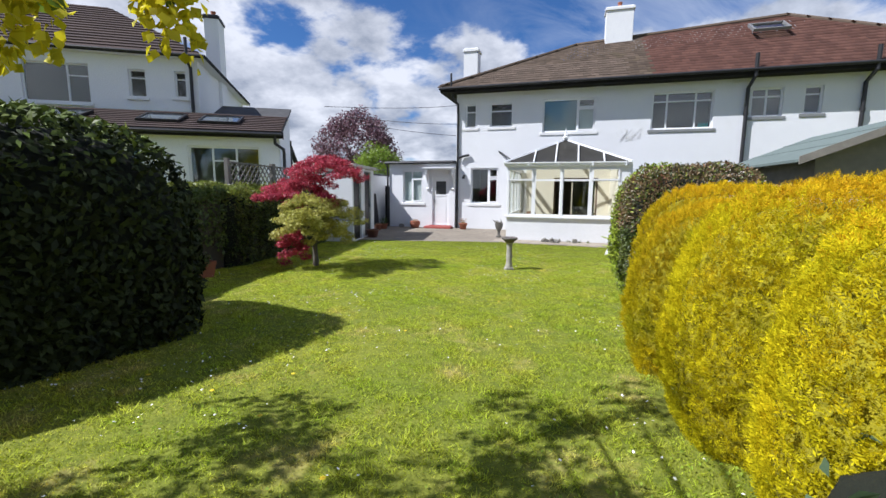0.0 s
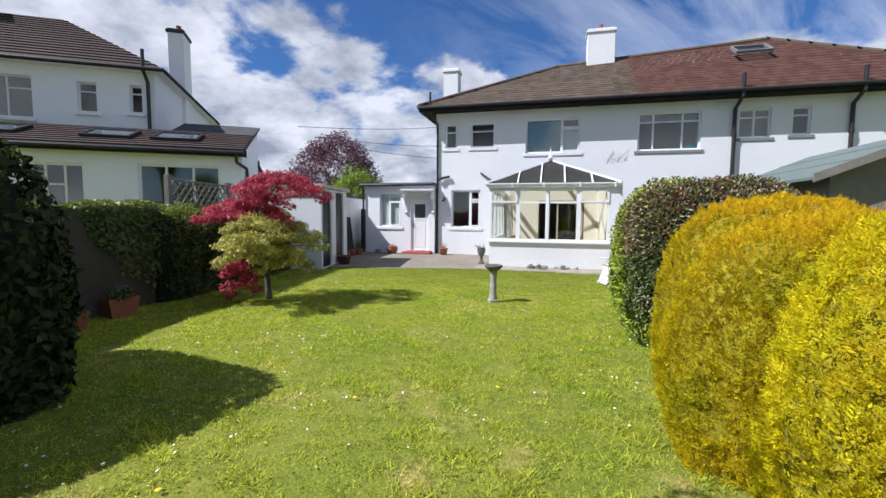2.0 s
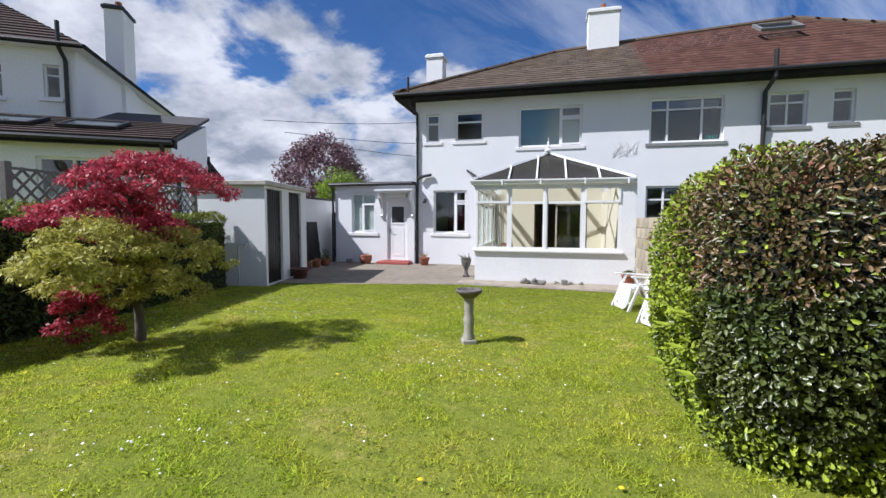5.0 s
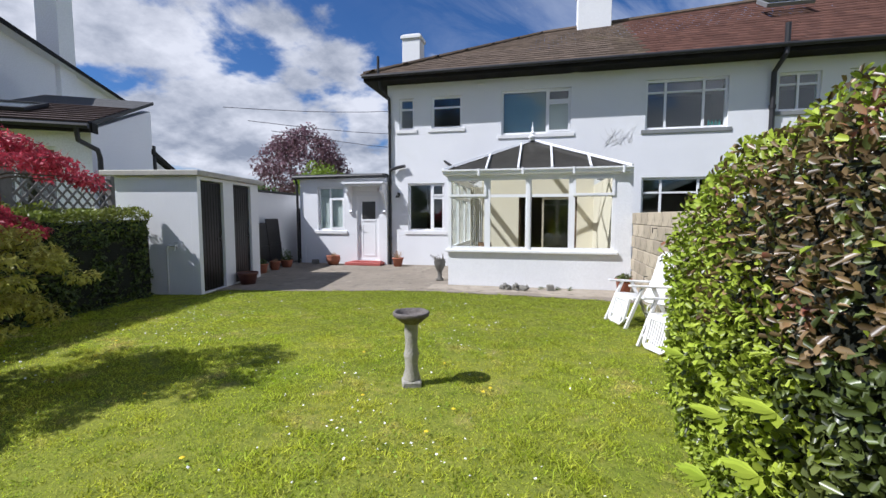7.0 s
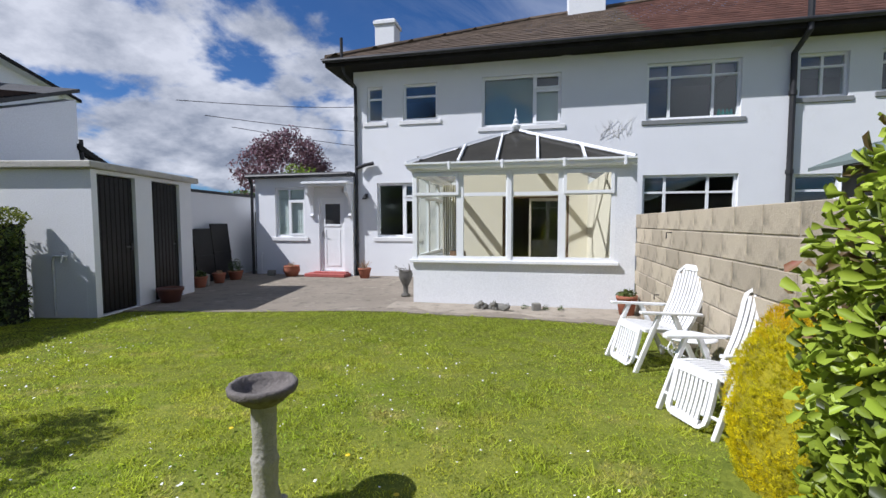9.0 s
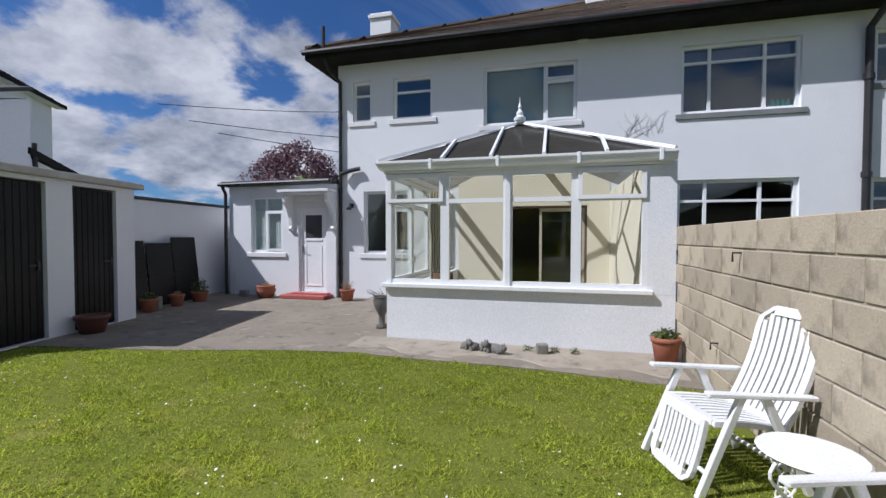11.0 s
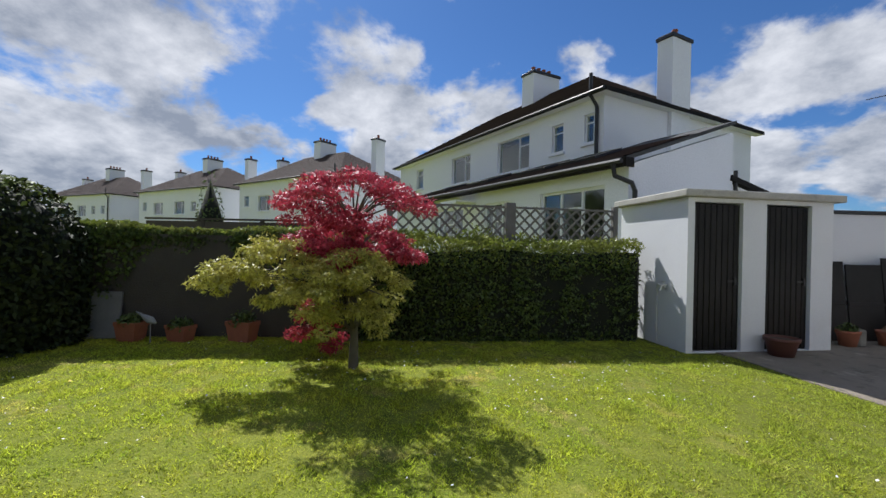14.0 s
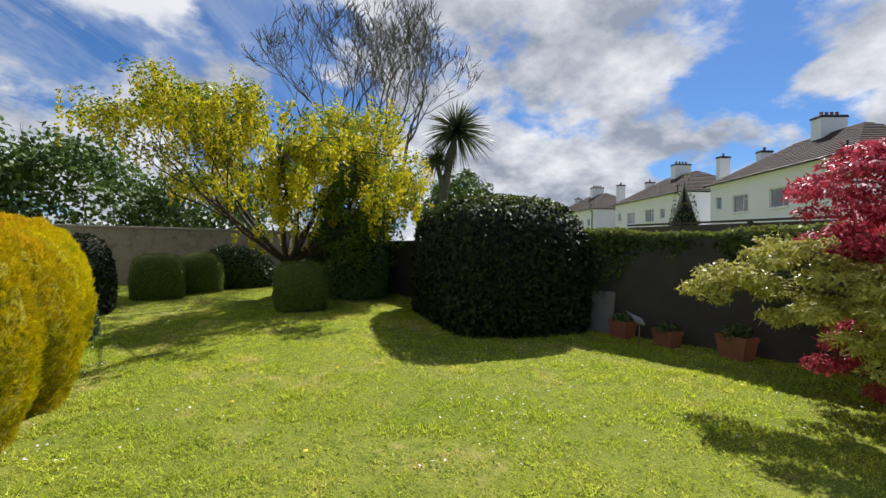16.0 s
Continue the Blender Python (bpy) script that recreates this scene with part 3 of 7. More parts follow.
    # net curtain and blinds behind the panes
    for nm, lb, b in (("roller_blind", "pale roller blind drawn down behind the upper window", (-0.36, 0.84, 3.9, 5.03)), ("net_curtain", "white net curtain in the side light", (0.92, 1.43, 3.9, 4.75)),
                      ("roller_blind", "short mauve blind at the top of the window", (3.5, 3.9, 4.82, 5.05)), ("roller_blind", "short mauve blind at the top of the window", (3.95, 4.82, 4.86, 5.05)), ("roller_blind", "short mauve blind at the top of the window", (4.87, 5.3, 4.82, 5.05))):
        # the wide blind is teal-grey: the pane's sky reflection put into its colour
        c = mat("blind_sky_tinted", (0.22, 0.28, 0.28), None, 0.8, 3.0, 0.05) if nm == "roller_blind" and b[0] < 0 else mat("blind_mauve", (0.25, 0.2, 0.27), None, 0.8) if nm == "roller_blind" else mat("net", (0.6, 0.62, 0.62), None, 0.9)
        ob = part(nm, boxes((b[0], b[1], YF + 0.2, YF + 0.215, b[2], b[3]), (b[0], b[1], YF + 0.19, YF + 0.225, b[2] - 0.02, b[2])), c)
        tagged(ob, lb, "blind" if nm == "roller_blind" else "curtain")
    for i in range(4):
        bm = lathe(bmesh.new(), [(0, 0), (0.035, 0), (0.035, 0.13), (0.02, 0.16), (0.02, 0.19), (0, 0.19)], 10)
        ob = part("bottle", bm, mat("turquoise_plastic", (0.03, 0.45, 0.38), None, 0.35))
        ob.matrix_basis = pose(5.02 + 0.085 * i, YF + 0.2, 3.85)
        tagged(ob, "small turquoise bottle standing on the inner window sill", "bottle", "bottles on the sill")


build_house()


def build_roof():
    z0 = 5.60
    e = [Vector(p) for p in ((-4.40, YF - 0.5, z0), (13.9, YF - 0.5, z0), (13.9, YF + 8.8, z0), (-4.40, YF + 8.8, z0))]
    r0, r1 = Vector((0.66, 21.5, 8.17)), Vector((8.87, 21.5, 8.66))
    root = empty("roof")
    tagged(root, "hipped roof of brown and red-brown tiles with black eaves", "roof", kind="structure")
    bm = bmesh.new()
    vs = [bm.verts.new(p) for p in e] + [bm.verts.new(p - Vector((0, 0, 0.5))) for p in (r0, r1)]
    for f in ((0, 1, 5, 4), (1, 2, 5), (2, 3, 4, 5), (3, 0, 4), (3, 2, 1, 0)):
        bm.faces.new([vs[i] for i in f])
    part("roof_deck", bm, FASCIA, root)
    rng = random.Random(5)

    def tiles(a, b, c, d, w, h, split, near):
        """Overlapping tiles on the slope from the eave a-b to the top d-c. split: x at which the red half begins; near: picks the tiles that are objects of their own."""
        level = (c - d).length > 0.1
        nrm = (b - a).cross(c - a).normalized()
        if nrm.z < 0:
            nrm = -nrm
        run = (b - a).normalized()
        rise = nrm.cross(run).normalized()
        if rise.z < 0:
            rise = -rise
        height = max((p - a).dot(rise) for p in (c, d))
        one = bmesh.new()
        box(one, -w * 0.485, w * 0.485, -0.02, h * 1.12, 0.0, 0.022)
        for v in one.verts:
            if v.co.y > 0:
                v.co.z -= 0.016
        me = bpy.data.meshes.new("roof_tile")
        one.to_mesh(me)
        one.free()
        me.materials.append(TILEB)
        V, Q = {0: [], 1: []}, {0: [], 1: []}
        cnt = 0
        for j in range(int(height / h) + 1):
            t0, t1 = j * h / height, min(1.0, (j + 1) * h / height)
            if t0 >= 1:
                continue
            la, lb, ma, mb = a.lerp(d, t0), b.lerp(c, t0), a.lerp(d, t1), b.lerp(c, t1)
            span = (lb - la).length
            off = (j % 2) * w / 2
            for i in range(int(span / w) + 1):
                s = (i * w + off) / span if span > 0.01 else 2
                if s > 1 or (not level and not 0.10 < s * span < span - 0.10):
                    continue
                run = (lb - la).normalized()
                rise = (ma.lerp(mb, s) - la.lerp(lb, s))
                rise = (rise - run * rise.dot(run)).normalized()
                nrm = run.cross(rise).normalized()
                o = la.lerp(lb, s) + nrm * (0.03 + rng.uniform(0, 0.006))
                if near(o) and cnt < 290:
                    ob = new("roof_tile", me)
                    ob.parent = root
                    ob.matrix_basis = Matrix.Translation(o) @ Matrix((run, rise, nrm)).transposed().to_4x4()
                    cnt += 1
                    continue
                k = 1 if o.x > split else 0
                base = len(V[k])
                for (x, y, z) in ((-w * .485, -0.02, 0), (w * .485, -0.02, 0), (w * .485, -0.02, 0.022), (-w * .485, -0.02, 0.022), (w * .485, h * 1.12, 0.006), (-w * .485, h * 1.12, 0.006)):
                    V[k].append(o + run * x + rise * y + nrm * z)
                Q[k] += [(base, base + 1, base + 2, base + 3), (base + 3, base + 2, base + 4, base + 5)]
        for k, nm, mt_ in ((0, "brown_tiles", TILEBJ), (1, "red_tiles", TILERJ)):
            if V[k]:
                ob = raw_mesh(nm, np.array(V[k]), Q[k], mt_, root)
                tagged(ob, kind="stuff")

    tiles(e[0], e[1], r1, r0, 0.27, 0.30, 3.35, lambda o: -3.0 < o.x < 2.6 and o.y < 18.65)
    tiles(e[3], e[0], r0, r0, 0.27, 0.30, 99, lambda o: False)
    tiles(e[1], e[2], r1, r1, 0.27, 0.30, -99, lambda o: False)
    bm = bmesh.new()
    tube(bm, [e[0] + Vector((0, 0, 0.06)), r0 + Vector((0, 0, 0.05))], [0.09, 0.09], 8)
    tube(bm, [r0 + Vector((0, 0, 0.05)), r1 + Vector((0, 0, 0.05))], [0.10, 0.10], 8)
    tube(bm, [r1 + Vector((0, 0, 0.05)), e[1] + Vector((0, 0, 0.06))], [0.09, 0.09], 8)
    part("ridge_tiles", bm, TILEBJ, root)
    part("fascia", boxes((-4.42, 13.9, YF - 0.53, YF - 0.5, z0 - 0.16, z0 + 0.02), (-4.43, -4.40, YF - 0.5, YF + 8.8, z0 - 0.16, z0 + 0.02), (-4.40, 13.9, YF - 0.5, YF - 0.002, z0 - 0.16, z0 - 0.14), (-4.40, -3.872, YF, YF + 8.8, z0 - 0.16, z0 - 0.14)), FASCIA, root)
    bm = bmesh.new()
    tube(bm, [(-4.45, YF - 0.58, z0 - 0.03), (13.9, YF - 0.58, z0 + 0.0)], [0.055, 0.055], 10)
    part("gutter", bm, BLACKP, root)
    sk = empty("skylight")
    sk.parent = root
    slope = math.degrees(math.atan2(8.5 - z0, 21.5 - YF + 0.5))
    sk.matrix_basis = pose(7.6, YF + 2.35, 7.72, slope, 0, 0)
    part("skylight_frame", boxes((-0.6, 0.6, -0.4, -0.33, 0.02, 0.12), (-0.6, 0.6, 0.33, 0.4, 0.02, 0.12), (-0.6, -0.52, -0.33, 0.33, 0.02, 0.12), (0.52, 0.6, -0.33, 0.33, 0.02, 0.12)), mat("skylight_metal", (0.2, 0.2, 0.2), None, 0.5), sk)
    part("pane", boxes((-0.52, 0.52, -0.33, 0.33, 0.06, 0.075)), GLASS, sk)


build_roof()


def chimney(x, y, z0, z1, wx, wy, m=None, pots=2, cap=RENDERW, label="white rendered chimney stack with a capping and pots"):
    root = empty("chimney", (m or Matrix()) @ pose(x, y, z0))
    h = z1 - z0
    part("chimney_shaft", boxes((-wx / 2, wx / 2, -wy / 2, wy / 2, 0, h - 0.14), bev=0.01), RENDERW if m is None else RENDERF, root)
    part("capping", boxes((-wx / 2 - 0.05, wx / 2 + 0.05, -wy / 2 - 0.05, wy / 2 + 0.05, h - 0.14, h - 0.03), (-wx / 2, wx / 2, -wy / 2, wy / 2, h - 0.03, h + 0.02), bev=0.01), cap, root)
    for i in range(pots):
        bm = lathe(bmesh.new(), [(0.09, 0), (0.08, 0.2), (0.1, 0.22), (0.1, 0.27), (0.07, 0.27), (0.06, 0.1)], 12)
        o = part("chimney_pot", bm, TERRA, root)
        s = (i + 1) / (pots + 1) - 0.5
        o.location = (s * wx, 0, h + 0.018) if wx > wy else (0, s * wy, h + 0.018)
    return tagged(root, label, "chimney")


chimney(-3.95, 20.4, 5.5, 8.05, 0.66, 0.62, pots=0, label="white rendered chimney stack at the hip of the roof")
chimney(2.45, 21.4, 7.5, 9.55, 1.12, 0.75, pots=1, label="wide white chimney stack on the ridge between the houses")


def pipes():
    def run(name, pts, r, lab, mtl=BLACKP):
        bm = bmesh.new()
        tube(bm, pts, [r] * len(pts), 10)
        root = part(name, bm, mtl)
        for a, b in zip(pts, pts[1:]):
            a, b = Vector(a), Vector(b)
            if abs(a.x - b.x) + abs(a.y - b.y) < 0.05 and abs(a.z - b.z) > 1.2:
                n = int(abs(a.z - b.z) / 1.3)
                for i in range(n):
                    p = a.lerp(b, (i + 0.5) / n)
                    part("collar", lathe(bmesh.new(), [(r, -0.05), (r * 1.3, -0.05), (r * 1.3, 0.05), (r, 0.05)], 10, p), mtl, root)
        return tagged(root, lab, "drainpipe")

    y = YF - 0.08
    run("drainpipe", [(-3.98, y - 0.4, 6.15), (-3.98, y - 0.4, 5.5), (-3.93, y - 0.3, 5.25), (-3.80, y + 0.03, 5.05), (-3.80, y + 0.03, 0.0)], 0.04, "tall black soil pipe running up the house corner past the eave")
    run("drainpipe", [(-3.30, y, 3.02), (-3.55, y, 2.98), (-3.76, y - 0.04, 2.9)], 0.05, "short black branch pipe joining the soil pipe")
    run("drainpipe", [(6.40, y - 0.45, 6.1), (6.40, y - 0.45, 5.4), (6.36, y, 5.1), (6.36, y, 0.0)], 0.06, "black soil pipe on the neighbouring half of the house")
    run("drainpipe", [(9.62, y - 0.45, 6.1), (9.62, y - 0.45, 5.4), (9.6, y, 5.1), (9.6, y, 0.0)], 0.06, "black soil pipe on the neighbouring half of the house")
    run("drainpipe", [(-2.1, YF - 0.02, 3.15), (-1.85, y - 0.03, 2.98), (-1.45, y - 0.35, 2.72)], 0.03, "thin dark pipe slanting above the conservatory")
    for x, z in ((-1.05, 5.3), (6.05, 5.28), (1.6, 5.4)):
        tagged(part("wall_vent", boxes((x - 0.11, x + 0.11, YF - 0.035, YF + 0.01, z, z + 0.06), (x - 0.1, x + 0.1, YF - 0.05, YF - 0.035, z + 0.01, z + 0.05)), SILLW), "small white ventilation grille on the wall", "vent")
    # outside lamp by the kitchen window
    lamp = empty("wall_lamp", pose(-3.52, YF, 2.12))
    part("bracket", boxes((-0.03, 0.03, -0.05, 0, 0.0, 0.1)), BLACKP, lamp)
    bm = bmesh.new()
    tube(bm, [(0, -0.04, 0.06), (0, -0.14, 0.1), (0, -0.18, 0.05)], [0.012] * 3, 6)
    part("arm", bm, BLACKP, lamp)
    part("shade", lathe(bmesh.new(), [(0.02, 0.05), (0.07, -0.05), (0.065, -0.05), (0, 0.03)], 12, (0, -0.18, 0)), BLACKP, lamp)
    tagged(lamp, "small black wall lamp beside the kitchen window", "lamp")


pipes()


def climber_traces():
    rr = random.Random(33)
    bm = bmesh.new()
    for i in range(16):
        x, z = 2.35 + rr.uniform(0, 0.75), 3.42 + rr.uniform(0, 0.1)
        pts = []
        dx = rr.uniform(-0.06, 0.10)
        for k in range(6):
            pts.append((x, YF - 0.012, z))
            x, z = x + dx + rr.uniform(-0.05, 0.05), z + rr.uniform(0.03, 0.12)
        tube(bm, pts, [0.004, 0.004, 0.003, 0.003, 0.002, 0.002], 4, cap=False)
    tagged(part("dead_climber", bm, mat("dead_twig", (0.50, 0.49, 0.47), (0.42, 0.41, 0.40), 0.9, 8.0, 0.1)), "grey dead climber twigs clinging to the white wall", "climber")


climber_traces()


# ---- side extension with the back door ----
def build_extension():
    X0, X1, Y = -6.8, -3.875, 17.18
    holes = [(-6.18, -5.28, 1.06, 2.42), (-4.86, -4.12, 0.13, 2.12)]
    ob = part("wall_extension", wall_bm(X0, X1, -0.2, 2.68, holes, 0.24), RENDERW)
    ob.matrix_basis = pose(0, Y, 0)
    tagged(ob, "white rendered wall of the flat-roofed side extension", "wall", kind="structure")
    ob = part("wall_extension_side", wall_bm(0, 5.755, -0.2, 2.68, [], 0.24), RENDERW)
    ob.matrix_basis = pose(X0 + 0.002, Y + 6.0, 0, 0, 0, -90)
    tagged(ob, "white rendered side wall of the extension", "wall", kind="structure")
    tagged(part("floor_extension", boxes((X0 + 0.24, X1, Y + 0.25, Y + 6, -0.1, 0.08)), ROOMFLOOR), "floor inside the extension", "floor", kind="structure")
    tagged(part("wall_extension_back", boxes((X0 + 0.24, X1, Y + 3.0, Y + 3.1, 0.08, 2.6)), ROOM), "inner wall of the extension", "wall", kind="structure")
    roof = part("flat_roof", boxes((X0 - 0.14, X1 + 0.0, Y - 0.14, Y + 6.1, 2.685, 2.80), bev=0.01), SLATE)
    tagged(roof, "flat felt roof of the side extension with a black edge", "roof", kind="structure")
    bm = bmesh.new()
    tube(bm, [(X0 - 0.15, Y - 0.19, 2.72), (X1 - 0.05, Y - 0.19, 2.74)], [0.045] * 2, 8)
    part("gutter", bm, BLACKP, roof)
    bm = bmesh.new()
    tube(bm, [(X0 - 0.05, Y - 0.19, 2.70), (X0 - 0.06, Y - 0.06, 2.5), (X0 - 0.06, Y - 0.06, 0.0)], [0.04] * 3, 8)
    tagged(part("drainpipe", bm, BLACKP), "black downpipe at the corner of the extension", "drainpipe")
    w, h = 0.90, 1.36
    win = window("window_10", w, h, (0.40,), ((0.40, w, h * 0.74),), pose(-6.18, Y + 0.06, 1.06), sashes=((0.42, w - 0.03, 0.05, h * 0.73),), sill=0.1)
    tagged(win, "white window with pale curtains beside the back door", "window", kind="structure")
    bm = bmesh.new()
    for i in range(24):
        x = -6.12 + i * 0.034
        box(bm, x, x + 0.036, Y + 0.135 + 0.012 * (i % 2), Y + 0.145 + 0.012 * (i % 2), 1.1, 2.38)
    tagged(part("curtain", bm, mat("curtain_cloth", (0.80, 0.82, 0.82), None, 0.9, 8.0, 0.1)), "pale grey curtain drawn behind the window", "curtain")
    # door
    dw, dh = 0.74, 1.99
    door = empty("door_1", pose(-4.86, Y + 0.05, 0.13))
    part("door_frame", boxes((0, 0.05, 0, 0.08, 0, dh), (dw - 0.05, dw, 0, 0.08, 0, dh), (0.05, dw - 0.05, 0, 0.08, dh - 0.05, dh)), UPVC, door)
    bm = wall_bm(0.05, dw - 0.05, 0.01, dh - 0.05, [(0.15, 0.59, 1.28, 1.83)], 0.045)
    for v in bm.verts:
        v.co.y += 0.02
    box(bm, 0.14, 0.60, 0.005, 0.02, 1.22, 1.265)
    box(bm, 0.14, 0.60, 0.008, 0.02, 0.14, 0.18)
    for x in (0.15, 0.59 - 0.03):
        box(bm, x, x + 0.03, 0.01, 0.02, 0.18, 1.12)
    leaf = part("door_leaf", bm, UPVC, door)
    part("pane", boxes((0.15, 0.59, 0.035, 0.041, 1.28, 1.83)), mat("dark_door_glass", (0.05, 0.05, 0.05), (0.08, 0.08, 0.075), 0.12, 30, 0.2, 90, spec=0.6), door, "obscured dark glass")
    bm = boxes((0.075, 0.10, -0.005, 0.015, 0.93, 1.1))
    tube(bm, [(0.088, -0.005, 1.02), (0.088, -0.045, 1.02), (0.17, -0.05, 1.02)], [0.008] * 3, 8)
    part("door_handle", bm, mat("steel", (0.5, 0.5, 0.5), None, 0.3, metal=1.0), leaf)
    tagged(door, "white half-glazed back door, closed", "door", kind="structure")
    # canopy on two scroll brackets
    can = empty("door_canopy", pose(-4.49, Y, 2.2))
    part("canopy_board", boxes((-0.66, 0.66, -0.42, -0.002, 0.27, 0.33), (-0.60, 0.60, -0.36, -0.002, 0.21, 0.27), (-0.36, 0.36, -0.10, -0.002, 0.06, 0.16), (-0.42, 0.42, -0.13, -0.002, 0.16, 0.21), bev=0.006), RENDERW, can)
    for x in (-0.58, 0.52):
        bm = bmesh.new()
        prof = [(0, -0.62), (-0.06, -0.62), (-0.09, -0.56), (-0.05, -0.5), (-0.08, -0.3), (-0.18, -0.08), (-0.32, 0.05), (-0.34, 0.21), (0, 0.21)]
        a = [bm.verts.new((x, y - 0.002, z)) for y, z in prof]
        b = [bm.verts.new((x + 0.08, y - 0.002, z)) for y, z in prof]
        bm.faces.new(a)
        bm.faces.new(b[::-1])
        for i in range(len(prof)):
            j = (i + 1) % len(prof)
            bm.faces.new((a[j], a[i], b[i], b[j]))
        part("bracket", bm, RENDERW, can)
    tagged(can, "white moulded canopy on two scroll brackets over the back door", "canopy")
    tagged(part("doorstep", boxes((-5.1, -3.95, Y - 0.42, Y - 0.003, 0.012, 0.10), (-4.95, -4.0, Y - 0.2, Y - 0.003, 0.10, 0.13), bev=0.012), REDSTEP), "red painted concrete step at the back door", "step")
    bm = bmesh.new()
    tube(bm, [(-6.62, Y - 0.04, 0.0), (-6.62, Y - 0.04, 0.55), (-6.55, Y - 0.08, 0.6)], [0.015] * 3, 6)
    tagged(part("water_pipe", bm, SILLW), "thin white pipe with a bend low on the wall", "pipe")


build_extension()


# ---- conservatory ----
def build_conservatory():
    X0, X1, Y0, Y1 = -1.22, 2.16, 13.74, YF - 0.003
    tagged(part("wall_conservatory", boxes((X0, 2.48, Y0, Y0 + 0.26, -0.2, 0.74)), RENDERW), "low white rendered wall under the conservatory glass", "wall", kind="structure")
    tagged(part("wall_conservatory_side", boxes((X0, X0 + 0.24, Y0 + 0.262, Y1, -0.2, 0.74)), RENDERW), "low white side wall under the conservatory glass", "wall", kind="structure")
    tagged(part("wall_conservatory_east", boxes((2.16, 2.48, Y0 + 0.262, Y1, -0.2, 2.36), (2.16, 2.48, Y0, Y0 + 0.26, 0.742, 2.36)), RENDERW), "white rendered end wall of the conservatory", "wall", kind="structure")
    tagged(part("wall_conservatory_lining", boxes((2.15, 2.157, Y0 + 0.27, Y1, 0.06, 2.36)), CREAM), "cream painted wall inside the conservatory", "wall", kind="structure")
    bm = wall_bm(X0 + 0.25, 2.148, 0.06, 2.75, [(0.1, 1.72, 0.02, 2.1)], 0.006)
    ob = part("wall_conservatory_back", bm, CREAM)
    ob.matrix_basis = pose(0, YF - 0.012, 0)
    tagged(ob, "cream painted house wall inside the conservatory", "wall", kind="structure")
    tagged(part("floor_conservatory", boxes((X0 + 0.25, 2.15, Y0 + 0.27, Y1, -0.1, 0.055)), mat("tile_floor", (0.4, 0.36, 0.3), (0.33, 0.3, 0.25), 0.5, 2.0, 0.05)), "pale floor of the conservatory", "floor", kind="structure")
    part_sill = part("conservatory_sill", boxes((X0 - 0.06, X1 + 0.06, Y0 - 0.07, Y0 + 0.12, 0.742, 0.80), (X0 - 0.06, X0 + 0.12, Y0 + 0.121, Y1, 0.742, 0.80), bev=0.008), UPVC)
    tagged(part_sill, "white plastic sill along the conservatory", "sill", kind="structure")
    z0, z1, zt = 0.80, 2.32, 1.93
    f = 0.06

    def unit_frame(name, w, m, opener, label):
        root = empty(name, m)
        h = z1 - z0
        t = zt - z0
        part("window_frame", boxes((0, f, 0, 0.07, 0, h), (w - f, w, 0, 0.07, 0, h), (f, w - f, 0, 0.07, 0, f), (f, w - f, 0, 0.07, h - f, h), (f, w - f, 0.003, 0.067, t - f / 2, t + f / 2)), UPVC, root)
        if opener:
            s = 0.05
            a, b, c, d = 0.02, w - 0.02, t - 0.01, h - 0.02
            part("sash", boxes((a, b, -0.025, -0.002, c, c + s), (a, b, -0.025, -0.002, d - s, d), (a, a + s, -0.025, -0.002, c + s, d - s), (b - s, b, -0.025, -0.002, c + s, d - s)), UPVC, root)
        for c, d in ((f * 0.6, t), (t, h - f * 0.6)):
            g = part("pane", boxes((f * 0.6, w - f * 0.6, 0.03, 0.036, c + 0.01, d - 0.01)), GLASSC, root)
            g.visible_shadow = False
        return tagged(root, label, "window", kind="structure")

    ws = [0.0, 0.84, 1.69, 2.55, 3.38]
    for i in range(4):
        unit_frame(f"window_{11 + i}", ws[i + 1] - ws[i], pose(X0 + ws[i], Y0 - 0.0, z0), i in (0, 3), "tall white conservatory window with a top light")
    ys = [0.08, 0.95, 1.85, 2.7, Y1 - Y0]
    for i in range(4):
        unit_frame(f"window_{15 + i}", ys[i + 1] - ys[i], pose(X0, Y0 + ys[i + 1], z0, 0, 0, -90), i == 1, "white conservatory side window with a top light")
    tagged(part("corner_post", boxes((X0 - 0.01, X0 + 0.075, Y0 - 0.012, Y0 + 0.078, 0.8, 2.32), (X0 + 1.65, X0 + 1.73, Y0 - 0.022, Y0 - 0.002, 0.8, 2.32), bev=0.006), UPVC), "white corner and middle posts of the conservatory", "post", kind="structure")
    ep = part("eaves_beam", boxes((X0 - 0.03, 2.40, Y0 - 0.03, Y0 + 0.1, 2.322, 2.40), (X0 - 0.03, X0 + 0.1, Y0 + 0.101, Y1, 2.322, 2.40)), UPVC)
    tagged(ep, "white eaves beam of the conservatory", "beam", kind="structure")
    # moulded gutter
    prof = [(0, 0), (-0.03, 0), (-0.07, 0.03), (-0.07, 0.07), (-0.10, 0.09), (-0.10, 0.12), (0, 0.12)]
    bm = bmesh.new()
    rows = []
    path = [((2.46, Y0 - 0.03), (0, 1)), ((X0 - 0.03, Y0 - 0.03), (1, 1)), ((X0 - 0.03, Y1), (1, 0))]
    for (x, y), (ax, ay) in path:
        rows.append([bm.verts.new((x + o * ax, y + o * ay, 2.36 + z)) for o, z in prof])
    for a, b in zip(rows, rows[1:]):
        for i in range(len(prof)):
            j = (i + 1) % len(prof)
            bm.faces.new((a[i], a[j], b[j], b[i]))
    bm.faces.new(rows[0])
    bm.faces.new(rows[-1][::-1])
    gutter = part("conservatory_gutter", bm, UPVC)
